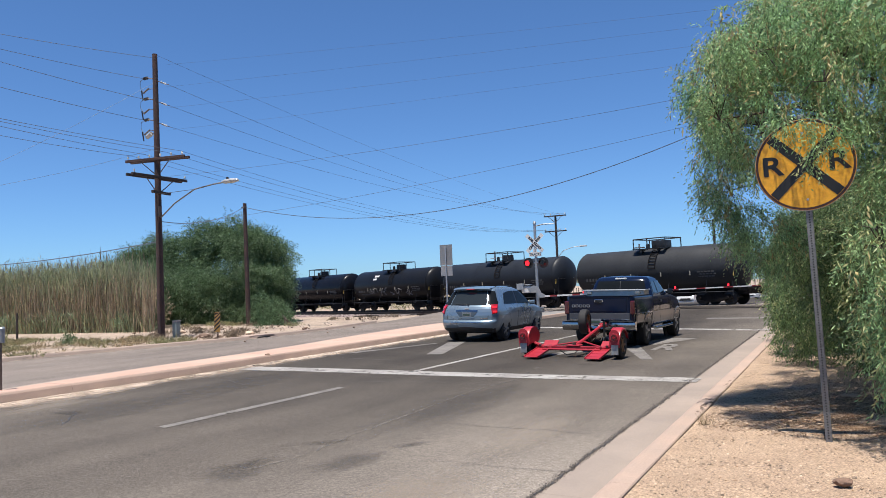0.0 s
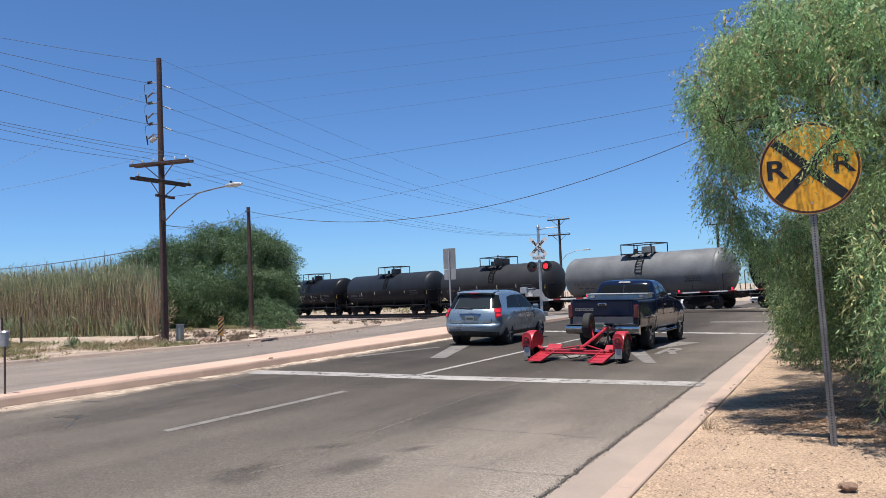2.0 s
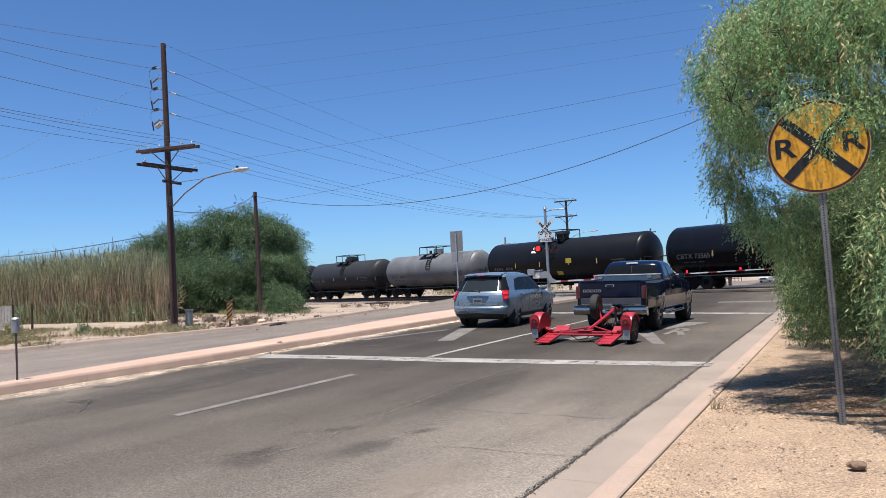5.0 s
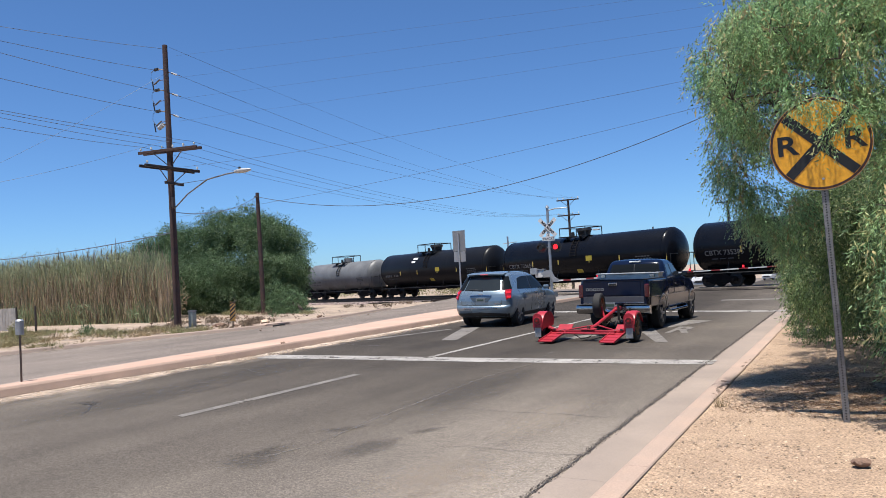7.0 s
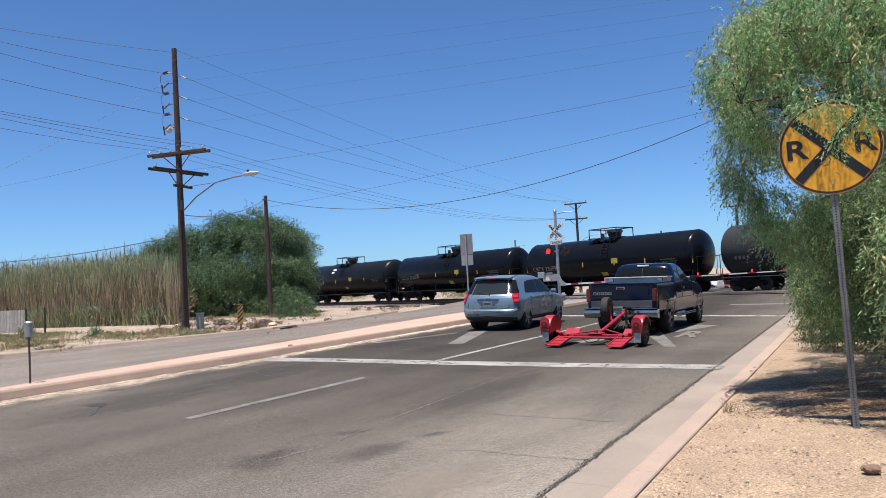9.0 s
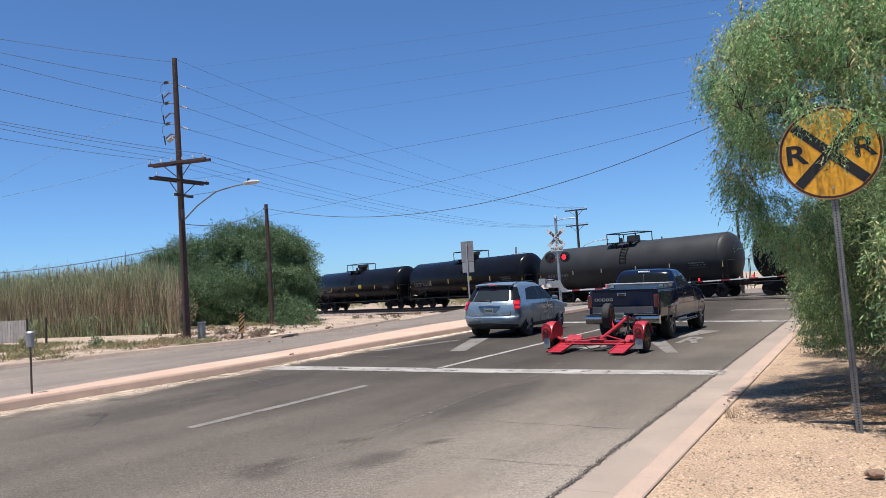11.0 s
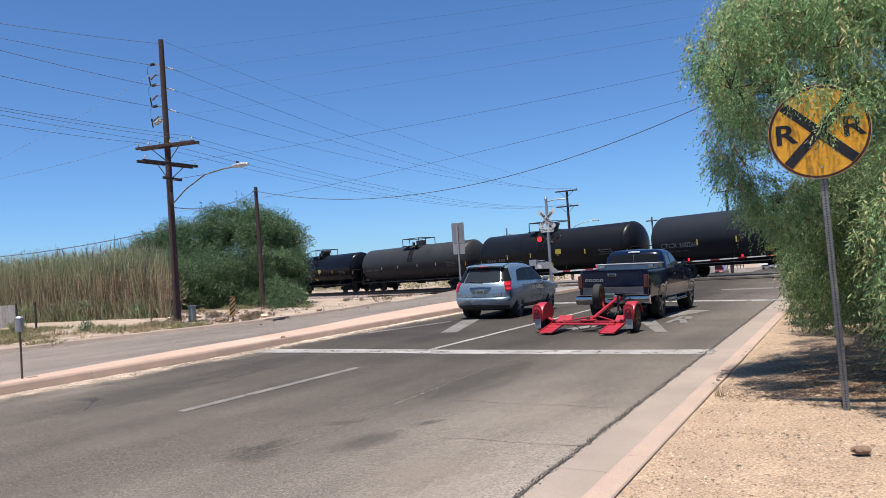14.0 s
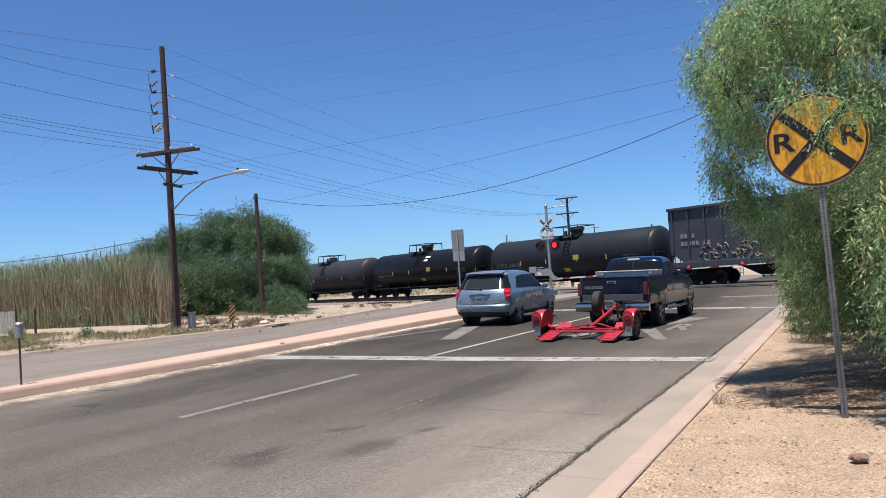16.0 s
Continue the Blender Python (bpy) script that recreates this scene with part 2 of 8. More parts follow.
def cyl(p0, p1, r0, r1=None, seg=12, caps=True):
    return add_cyl(bmesh.new(), p0, p1, r0, r1, seg, caps)


def add_tube(bm, pts, r, seg=6):
    pts = [Vector(p) for p in pts]
    rings = []
    for i, p in enumerate(pts):
        d = (pts[min(i + 1, len(pts) - 1)] - pts[max(i - 1, 0)]).normalized()
        q = d.to_track_quat("Z", "Y")
        rings.append([bm.verts.new(p + q @ Vector((r * math.cos(a), r * math.sin(a), 0))) for a in [2 * math.pi * k / seg for k in range(seg)]])
    for a, b in zip(rings, rings[1:]):
        for k in range(seg):
            j = (k + 1) % seg
            bm.faces.new((a[k], a[j], b[j], b[k]))
    bm.faces.new(rings[0][::-1])
    bm.faces.new(rings[-1])
    return bm


def tube(pts, r, seg=6):
    return add_tube(bmesh.new(), pts, r, seg)


def add_loft(bm, rings, close=True, caps=True):
    vr = [[bm.verts.new(p) for p in ring] for ring in rings]
    n = len(vr[0])
    for a, b in zip(vr, vr[1:]):
        for k in range(n if close else n - 1):
            j = (k + 1) % n
            bm.faces.new((a[k], a[j], b[j], b[k]))
    if caps:
        bm.faces.new(vr[0][::-1])
        bm.faces.new(vr[-1])
    return bm


def loft(rings, close=True, caps=True):
    return add_loft(bmesh.new(), rings, close, caps)


def prism(poly, lo, hi, axis="z", bevel=0.0):
    """A flat outline made solid between lo and hi along an axis (x: outline in y, z; y: outline in x, z; z: outline in x, y)."""
    def put(p, h):
        return {"z": (p[0], p[1], h), "y": (p[0], h, p[1]), "x": (h, p[0], p[1])}[axis]
    bm = loft([[put(p, lo) for p in poly], [put(p, hi) for p in poly]])
    if bevel:
        bmesh.ops.bevel(bm, geom=list(bm.edges), offset=bevel, segments=2, affect="EDGES", profile=0.5)
    return bm


def disc(c, r, depth, axis="y", seg=40):
    """A round plate."""
    v = {"x": Vector((1, 0, 0)), "y": Vector((0, 1, 0)), "z": Vector((0, 0, 1))}[axis] * depth / 2
    return cyl(Vector(c) - v, Vector(c) + v, r, r, seg)


def writing(text, size, m, material, parent, depth=0.004, name="lettering", bold=0.0):
    """Letters in the built-in font, flat on the plane that m gives (x along the line, y up, z out)."""
    cu = bpy.data.curves.new("letters", "FONT")
    cu.body, cu.size, cu.extrude, cu.offset = text, size, depth, bold
    cu.align_x, cu.align_y = "CENTER", "CENTER"
    tmp = bpy.data.objects.new("letters", cu)
    scene.collection.objects.link(tmp)
    me = bpy.data.meshes.new_from_object(tmp)
    bpy.data.objects.remove(tmp)
    me.transform(m)
    me.materials.clear()
    me.materials.append(material)
    ob = new(name, me)
    ob.parent = parent
    return ob


def soup(name, verts, faces, material, parent=None):
    me = bpy.data.meshes.new(name)
    me.from_pydata([tuple(v) for v in verts], [], faces)
    me.materials.append(material)
    ob = new(name, me)
    ob.parent = parent
    return ob


def quads(name, corners, material, parent=None):
    """Many loose four-cornered faces at once: corners is an array of n x 4 x 3."""
    n = len(corners)
    me = bpy.data.meshes.new(name)
    me.vertices.add(4 * n)
    me.vertices.foreach_set("co", np.asarray(corners, dtype=np.float32).ravel())
    me.loops.add(4 * n)
    me.loops.foreach_set("vertex_index", np.arange(4 * n, dtype=np.int32))
    me.polygons.add(n)
    me.polygons.foreach_set("loop_start", np.arange(0, 4 * n, 4, dtype=np.int32))
    me.update(calc_edges=True)
    me.validate()
    me.materials.append(material)
    ob = new(name, me)
    ob.parent = parent
    return ob


# ---- lie of the land ----
TRACK_AT = Vector((-5.0, 47.3))
TRACK_ANGLE = radians(69.4)
TRACK_DIR = Vector((-math.sin(TRACK_ANGLE), math.cos(TRACK_ANGLE)))
TRACK_SIDE = Vector((TRACK_DIR.y, -TRACK_DIR.x))  # away from the camera's side of the line


def rail_z(s):
    return 0.30 - 0.003 * s


def along(s, off=0.0, z=0.0):
    p = TRACK_AT + TRACK_DIR * s + TRACK_SIDE * off
    return Vector((p.x, p.y, rail_z(s) + z))


def base(x):
    if x > -12.4:
        return max(0.023 * (-2.4 - x), -0.01)
    return max(0.23 - 0.012 * (-12.4 - x), 0.14)


def lie(x, y):
    """The height of the road surface, which rises to the railway."""
    d = Vector((x, y)) - TRACK_AT
    s, off = d.dot(TRACK_DIR), d.dot(TRACK_SIDE)
    w = min(max((15 - abs(off)) / 12.5, 0), 1)
    w = w * w * (3 - 2 * w)
    f = min(max((off - 6) / 55, 0), 1)
    b = base(x) if off < 0 else 0.12 - 2.1 * f * f * (3 - 2 * f)  # the land falls away beyond the line
    return b * (1 - w) + (rail_z(max(-60, min(s, 120))) - 0.02) * w


def curve_of(ys, xs):
    return lambda y: float(np.interp(y, ys, xs))


kerb_line = curve_of((-60, 6, 14, 28, 40, 200), (-0.95, -1.78, -1.87, -2.03, -2.15, -4.0))
median_near = curve_of((-60, 7, 9.5, 12, 14, 18, 24, 33), (-11.2, -12.28, -12.26, -12.24, -12.36, -12.56, -12.78, -13.0))
median_far = curve_of((-60, 5, 7.7, 9.6, 12, 15.4, 17.5, 21.8, 27.4, 36), (-10.6, -12.45, -13.0, -13.4, -13.72, -13.98, -14.32, -15.25, -16.15, -16.6))
far_kerb = curve_of((-60, 0, 13.5, 17.3, 19.4, 21.5, 23.5, 26, 30, 38.8, 50, 70, 200), (-46, -26.5, -23.0, -22.55, -22.15, -21.6, -21.3, -21.4, -21.9, -24.0, -26.8, -27, -27))
MEDIAN_END = 41.0


def strip(name, left, right, y0, y1, material, lift=0.0, steps=1.0, cols=8, label="", category=""):
    bm = bmesh.new()
    rows = []
    n = max(2, int((y1 - y0) / steps))
    for i in range(n + 1):
        y = y0 + (y1 - y0) * i / n
        a, b = left(y), right(y)
        rows.append([bm.verts.new((x, y, lie(x, y) + (lift(x, y) if callable(lift) else lift))) for x in [a + (b - a) * k / cols for k in range(cols + 1)]])
    for p, q in zip(rows, rows[1:]):
        for k in range(cols):
            bm.faces.new((p[k], p[k + 1], q[k + 1], q[k]))
    return tagged(part(name, bm, material), label, category, kind="structure")




# The ground: one sheet from behind the camera to the horizon
bm = bmesh.new()
YS = [-400, -120, -60, -30] + list(np.arange(-20, 80, 1.0)) + [85, 90, 95, 102, 110, 118, 126, 140, 160, 200, 300, 600, 1500, 4000]
cols = [lambda y: -4000, lambda y: -900, lambda y: -300, lambda y: -150, lambda y: -100] + [
    (lambda y, k=k: min(-70 + k * 4.0, far_kerb(y) - 0.5 - (9 - k) * 0.2)) for k in range(10)] + [
    lambda y: far_kerb(y) - 0.18, lambda y: far_kerb(y) + 0.02, lambda y: median_far(y) - 0.2, lambda y: median_near(y) + 0.2, lambda y: kerb_line(y) - 0.25,
    lambda y: kerb_line(y) + 0.14, lambda y: kerb_line(y) + 0.2, lambda y: 0.0, lambda y: 1.5, lambda y: 4, lambda y: 8, lambda y: 20, lambda y: 60, lambda y: 200, lambda y: 900, lambda y: 4000]
offs = [0.03] * 15 + [0.04, -0.06, -0.06, -0.06, -0.06, 0.02, 0.02, 0.06, 0.08, 0.08, 0.1, 0.1, 0.1, 0.1, 0.1, 0.1]
grid = []
for y in YS:
    row = []
    for c, o in zip(cols, offs):
        x = c(y)
        d = (Vector((x, y)) - TRACK_AT).dot(TRACK_SIDE)
        o2 = o if abs(d) > 6 else min(o, -0.06) if abs(d) < 4 else o * (abs(d) - 4) / 2 - 0.06 * (6 - abs(d)) / 2
        zz = lie(x, y) + o2
        if x < far_kerb(y) - 0.1 and abs(d) < 10:
            w = min(1, (10 - abs(d)) / 3.0)
            s = (Vector((x, y)) - TRACK_AT).dot(TRACK_DIR)
            zz = zz * (1 - w) + (rail_z(min(s, 120)) - 0.40) * w
        row.append(bm.verts.new((x, y, zz + (0.03 * noise.noise((x * 0.35, y * 0.35, 0)) if abs(o2) > 0.02 and abs(x) < 80 and o > -0.01 else 0))))
    grid.append(row)
for p, q in zip(grid, grid[1:]):
    for k in range(len(cols) - 1):
        bm.faces.new((p[k], p[k + 1], q[k + 1], q[k]))
ground = tagged(part("ground", bm, M_DIRT, smooth=True), "dry tan desert dirt stretching to the horizon", "ground", kind="structure")

gutter_in = lambda y: kerb_line(y) - 0.64
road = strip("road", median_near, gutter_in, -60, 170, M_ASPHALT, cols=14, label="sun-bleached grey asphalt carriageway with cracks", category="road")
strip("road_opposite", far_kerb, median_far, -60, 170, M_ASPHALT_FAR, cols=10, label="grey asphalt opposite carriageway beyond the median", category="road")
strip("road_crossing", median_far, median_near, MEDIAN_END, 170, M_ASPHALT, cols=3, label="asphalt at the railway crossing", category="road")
gravel = strip("verge_gravel", lambda y: kerb_line(y) + 0.19, lambda y: 9.0, -30, 34, M_GRAVEL, lift=lambda x, y: 0.136 + 0.019 * min(1, max(0, (x - kerb_line(y) - 0.2) / 1.1)) + 0.012 * noise.noise((x * 2, y * 2, 0)), steps=0.5, cols=36, label="tan crushed granite verge beside the kerb", category="gravel")


def kerb_run(name, edge, side, y0, y1, length, label, width=0.17, high=0.15, sunk=0.2, mat_top=None, gut=0.0):
    """A kerb laid in lengths along edge(y); side: +1 where it backs to greater x."""
    root = thing(name, Matrix(), label, "kerb", kind="structure")
    y = y0
    while y < y1:
        e = min(y + length, y1)
        rings, pans = [], []
        for yy in (y + 0.002, y + (e - y) / 3, y + (e - y) * 2 / 3, e - 0.002):
            x = edge(yy)
            z = lie(x, yy)
            prof = [(0.0, -sunk), (0.0, 0.01), (0.035, high - 0.03), (0.06, high), (width, high), (width + 0.01, high - 0.012), (width + 0.01, -sunk)]
            if gut:
                prof = [(-0.075, -sunk), (-0.075, 0.0), (-0.06, high - 0.05), (-0.035, high - 0.012), (0.0, high)] + prof[4:]
                pans.append([(x + side * px, yy, z + pz) for px, pz in ((-gut, -sunk), (-gut, 0.006), (-0.30, 0.002), (-0.079, -0.012), (-0.079, -sunk))])
            rings.append([(x + side * px, yy, z + pz) for px, pz in prof])
        part("kerb_stone", loft(rings), mat_top or M_CONCRETE, root)
        if gut:
            part("gutter_slab", loft(pans), M_GUTTER, root)
        y = e
    return root


M_ISLAND = mat("grey_island_concrete", (0.215, 0.195, 0.18), 0.9, scale=1.0, fine=60, fvar=0.12, bump=0.06, second=(0.17, 0.155, 0.14), thing=0.05)
M_KERB_PINK = mat("pink_kerb_concrete", (0.37, 0.262, 0.20), 0.9, scale=1.2, fine=70, fvar=0.12, bump=0.06, second=(0.28, 0.20, 0.155), thing=0.06)
M_KERB_NEAR = mat("tan_kerb_concrete", (0.385, 0.272, 0.210), 0.9, scale=1.2, fine=70, fvar=0.14, bump=0.06, second=(0.31, 0.234, 0.188), thing=0.025)
kerb_run("kerb_near", kerb_line, 1, -12, 40, 6.1, "tan concrete kerb and gutter, chipped and dusty", mat_top=M_KERB_NEAR, gut=0.64)
kerb_run("kerb_median", median_near, -1, -12, MEDIAN_END, 3.0, "pinkish concrete median kerb", high=0.15, mat_top=M_KERB_PINK)
kerb_run("kerb_median_far", median_far, 1, -12, MEDIAN_END, 3.0, "pinkish concrete median kerb", high=0.15)
kerb_run("kerb_far", far_kerb, -1, -12, 36, 3.0, "pale concrete kerb at the dirt verge", high=0.13)
root = thing("median", Matrix(), "flat reddish concrete median strip", "median", kind="structure")
y = -12.0
while y < MEDIAN_END:
    e = min(y + 1.5, MEDIAN_END)
    rings = []
    for yy in (y + 0.006, e - 0.006):
        a, b = median_far(yy) + 0.182, median_near(yy) - 0.182
        if a > b:
            a = b = (a + b) / 2
        rings.append([(a, yy, lie(a, yy) + 0.0), (a, yy, lie(a, yy) + 0.148), (b, yy, lie(b, yy) + 0.148), (b, yy, lie(b, yy) + 0.0)])
    part("slab", loft(rings), M_MEDIAN if y < 30 else M_ISLAND, root)
    y = e


def paint(name, polys, material, label, lift=0.005):
    """Road paint: each outline follows the road's surface."""
    bm = bmesh.new()
    for poly in polys:
        bm.faces.new([bm.verts.new((x, y, lie(x, y) + lift)) for x, y in poly])
    return tagged(part(name, bm, material), label, "road marking", kind="structure")


paint("lane_line", [[(-8.09, 7.22), (-7.93, 7.16), (-7.92, 11.18), (-8.08, 11.24)]], M_PAINT_OLD, "worn white lane dash on asphalt")
paint("lane_line_solid", [[(-8.06, y), (-7.93, y), (-7.93, y + 1.5), (-8.06, y + 1.5)] for y in np.arange(13.7, 26.6, 1.5)], M_PAINT, "solid white lane line up to the crossing")
BAR = curve_of((-12.2, -9.9, -7.4, -5.1, -2.4), (13.05, 13.33, 13.52, 13.8, 14.2))
paint("stop_bar", [[(x, BAR(x) - 0.31), (x + 0.5, BAR(x + 0.5) - 0.31), (x + 0.5, BAR(x + 0.5) + 0.31), (x, BAR(x) + 0.31)] for x in np.arange(-11.9, -2.6, 0.5)], M_PAINT, "broad white transverse bar across the lanes")
paint("crossing_bar", [[(x, 27.75), (x + 0.5, 27.75), (x + 0.5, 28.4), (x, 28.4)] for x in np.arange(-12.8, -2.7, 0.5)], M_PAINT, "white stop bar before the railway crossing")
paint("crossing_bar_far", [[(x, 34.6), (x + 0.5, 34.6), (x + 0.5, 35.2), (x, 35.2)] for x in np.arange(-5.5, -3.1, 0.5)], M_PAINT_OLD, "worn white bar nearer to the tracks")
paint("lane_cross", [[(-5.16, 19.9), (-5.2, 21.3), (-3.93, 17.46), (-4.18, 17.36)], [(-5.32, 21.9), (-5.1, 22.9), (-4.7, 23.95), (-4.05, 23.8), (-4.4, 22.5), (-4.74, 21.3)], [(-6.6, 17.2), (-6.85, 17.5), (-5.5, 21.3), (-5.45, 20.0)], [(-5.35, 22.0), (-5.9, 21.4), (-6.8, 23.7), (-6.4, 24.1)]], M_PAINT_OLD, "worn white painted cross marking in the lane")
M_PAINT_FAINT = mat("faint_road_paint", (0.15, 0.135, 0.12), 0.85, scale=2.5, fine=30, fvar=0.4, second=(0.075, 0.067, 0.06))
paint("lane_cross_left", [[(-9.58, 17.1), (-9.18, 17.2), (-10.42, 21.1), (-10.8, 20.6)]], M_PAINT_OLD, "worn white painted cross marking in the lane")
paint("lane_cross_arm", [[(-11.85, 16.95), (-11.6, 16.85), (-10.92, 20.2), (-11.1, 20.3)]], M_PAINT_FAINT, "nearly worn away arm of a painted cross")

letter = writing("R", 1.0, Matrix.Translation((-4.28, 20.55, lie(-4.28, 20.55) + 0.008)) @ Matrix.Rotation(radians(1.3), 4, "Y") @ Matrix.Diagonal((0.95, 2.5, 0.2, 1)), M_PAINT_OLD, None, 0.004, "lane_letter", 0.03)
tagged(letter, "worn white letter painted in the lane", "road marking", kind="structure")


# ---- railway ----
bm = bmesh.new()
prof = [(-9.5, -0.40), (-7.6, -0.34), (-5.9, -0.15), (-2.0, -0.15), (-1.25, -0.13), (1.25, -0.12), (1.7, -0.16), (2.6, -0.38)]
add_loft(bm, [[along(s, o, z) for o, z in prof] for s in np.arange(24.0, 200, 2.0)], close=False, caps=False)
add_loft(bm, [[along(s, o, z) for o, z in prof[3:]] for s in np.arange(-110, 24.1, 2.0)], close=False, caps=False)
tagged(part("ballast", bm, M_BALLAST), "grey-brown crushed stone ballast under the rails", "ballast", kind="structure")


def apron_z(s, off):
    """The height of the dirt beside the line, on the near side."""
    p = along(s, off)
    w = min(1, max(0, (10 - abs(off)) / 3))
    return (lie(p.x, p.y) + 0.03) * (1 - w) + (rail_z(min(s, 120)) - 0.40) * w


M_APRON = mat("mauve_crushed_stone", (0.255, 0.19, 0.17), 0.95, scale=2.5, fine=9, fvar=0.6, bump=0.5, second=(0.155, 0.118, 0.108))
bm = bmesh.new()
rows = []
for s in np.arange(23.5, 95, 1.0):
    outer = 11.6 + 0.8 * noise.noise((s * 0.4, 3, 0)) + 0.4 * noise.noise((s * 1.7, 8, 0))
    rows.append([(*along(s, -o).xy, apron_z(s, -o) + (0.055 if 5.8 < o < outer - 0.2 else -0.05)) for o in (5.6, 6.2, 7.0, 7.8, 8.6, 9.4, 10.2, outer - 0.25, outer)])
add_loft(bm, rows, close=False, caps=False)
tagged(part("ballast_apron", bm, M_APRON), "mauve-grey crushed stone spread beside the track", "ballast", kind="structure")
# Dark strip; the shading of rails and sleepers is put into its colour.
M_BALLAST_DARK = mat("dark_ballast", (0.060, 0.048, 0.044), 0.95, scale=3, fine=9, fvar=0.6, bump=0.5, second=(0.034, 0.028, 0.026))
bm = bmesh.new()
for lo, hi, h in ((-5.75, -2.8, -0.125), (-1.5, 1.5, -0.105)):
    add_loft(bm, [[along(s, o, z) for o, z in ((lo, h - 0.06), (lo + 0.25, h), (hi - 0.25, h), (hi, h - 0.06))] for s in np.arange(23.5, 200, 2.0)], close=False, caps=False)
tagged(part("track_bed", bm, M_BALLAST_DARK), "dark stone strip between and beside the rails", "ballast", kind="structure")
M_RAIL = mat("dark_rail_steel", (0.045, 0.034, 0.030), 0.6, 0.3, scale=4, fine=40)
for off in (-4.9875, -3.5525, -0.7175, 0.7175):
    bm = bmesh.new()
    pr = [(-0.075, -0.17), (-0.02, -0.14), (-0.02, -0.05), (-0.037, -0.04), (-0.037, 0), (0.037, 0), (0.037, -0.04), (0.02, -0.05), (0.02, -0.14), (0.075, -0.17)]
    add_loft(bm, [[along(s, off + o, z) for o, z in pr] for s in np.arange(-110, 200, 5.0)])
    tagged(part("rail", bm, M_RAIL), "dark rusty steel railway rail", "rail", "rails", kind="structure")
turn = Matrix.Rotation(math.pi / 2 + TRACK_ANGLE, 3, "Z")
root = thing("crossing_surface", Matrix(), "grey concrete crossing panels between the rails", "crossing", kind="structure")
for s in np.arange(-3.0, 23, 2.44):
    for off, w in ((0.0, 1.28), (-1.15, 0.72), (1.15, 0.72)):
        part("crossing_panel", box(along(s, off, -0.09), (2.42, w, 0.17), 0.01, turn), M_ASPHALT_FAR, root)
bm = bmesh.new()
for s in np.arange(23.6, 130, 0.55):
    add_box(bm, along(s, 0, -0.20), (0.22, 2.6, 0.17), 0, turn)
    add_box(bm, along(s, -4.27, -0.20), (0.22, 2.6, 0.17), 0, turn)
tagged(part("sleepers", bm, M_WOOD_DARK), "dark timber railway sleepers", "sleepers", kind="stuff")


# ---- train ----
M_TANK_BLACK = mat("tank_black", (0.0045, 0.0055, 0.0085), 0.24, scale=0.7, fine=14, fvar=0.2, bump=0.02, second=(0.008, 0.0085, 0.011), spec=0.16)
M_TANK_CHAR = mat("tank_charcoal", (0.0075, 0.0085, 0.0115), 0.36, scale=0.7, fine=14, fvar=0.2, bump=0.02, second=(0.011, 0.0115, 0.013), spec=0.16)
M_TANK_SOOT = mat("tank_faded_black", (0.019, 0.0225, 0.029), 0.45, scale=0.7, fine=14, fvar=0.2, bump=0.02, second=(0.016, 0.018, 0.022), spec=0.18)
M_TANK_GREY = mat("tank_grey", (0.165, 0.170, 0.172), 0.5, scale=0.6, fine=14, fvar=0.12, bump=0.02, second=(0.10, 0.10, 0.10))
M_TANK_OLIVE = mat("tank_dark_grey", (0.036, 0.037, 0.039), 0.5, scale=0.6, fine=14, fvar=0.15, bump=0.02, second=(0.027, 0.0275, 0.0285), spec=0.2)
M_UNDER = mat("underframe_grime", (0.009, 0.008, 0.0078), 0.8, scale=3, fine=25, bump=0.1, second=(0.014, 0.011, 0.010), spec=0.12)
M_WHEEL = mat("wheel_steel", (0.0425, 0.0357, 0.0323), 0.55, 0.5, scale=4, fine=25, bump=0.05)
M_REFLECT = mat("yellow_reflector", (0.56, 0.42, 0.10), 0.4, scale=4, fine=40, bump=0)
M_REFLECT_PALE = mat("pale_reflector", (0.34, 0.31, 0.24), 0.4, scale=4, fine=40, bump=0)
M_PLACARD = mat("yellow_placard", (0.468, 0.365, 0.0425), 0.5, scale=6, fine=40, bump=0)
M_PALE = mat("pale_lettering", (0.25, 0.25, 0.25), 0.6, scale=6, fine=40, bump=0)
M_STENCIL = mat("faded_stencil", (0.055, 0.053, 0.052), 0.6, scale=6, fine=40, bump=0)
M_HOPPER = mat("hopper_slate", (0.0527, 0.0578, 0.0748), 0.6, scale=0.8, fine=18, fvar=0.25, bump=0.03, second=(0.0382, 0.0408, 0.051))
M_GRAFFITI = mat("graffiti_tan", (0.25, 0.205, 0.15), 0.6, scale=4, fine=20, bump=0)
M_GRAFFITI_WHITE = mat("graffiti_white", (0.281, 0.272, 0.264), 0.6, scale=4, fine=20, bump=0)
SPEED = 7.26
cars, wheelsets = [], []
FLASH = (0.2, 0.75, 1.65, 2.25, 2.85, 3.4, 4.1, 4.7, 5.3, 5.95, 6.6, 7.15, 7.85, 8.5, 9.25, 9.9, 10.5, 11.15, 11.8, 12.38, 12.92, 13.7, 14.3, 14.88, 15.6)


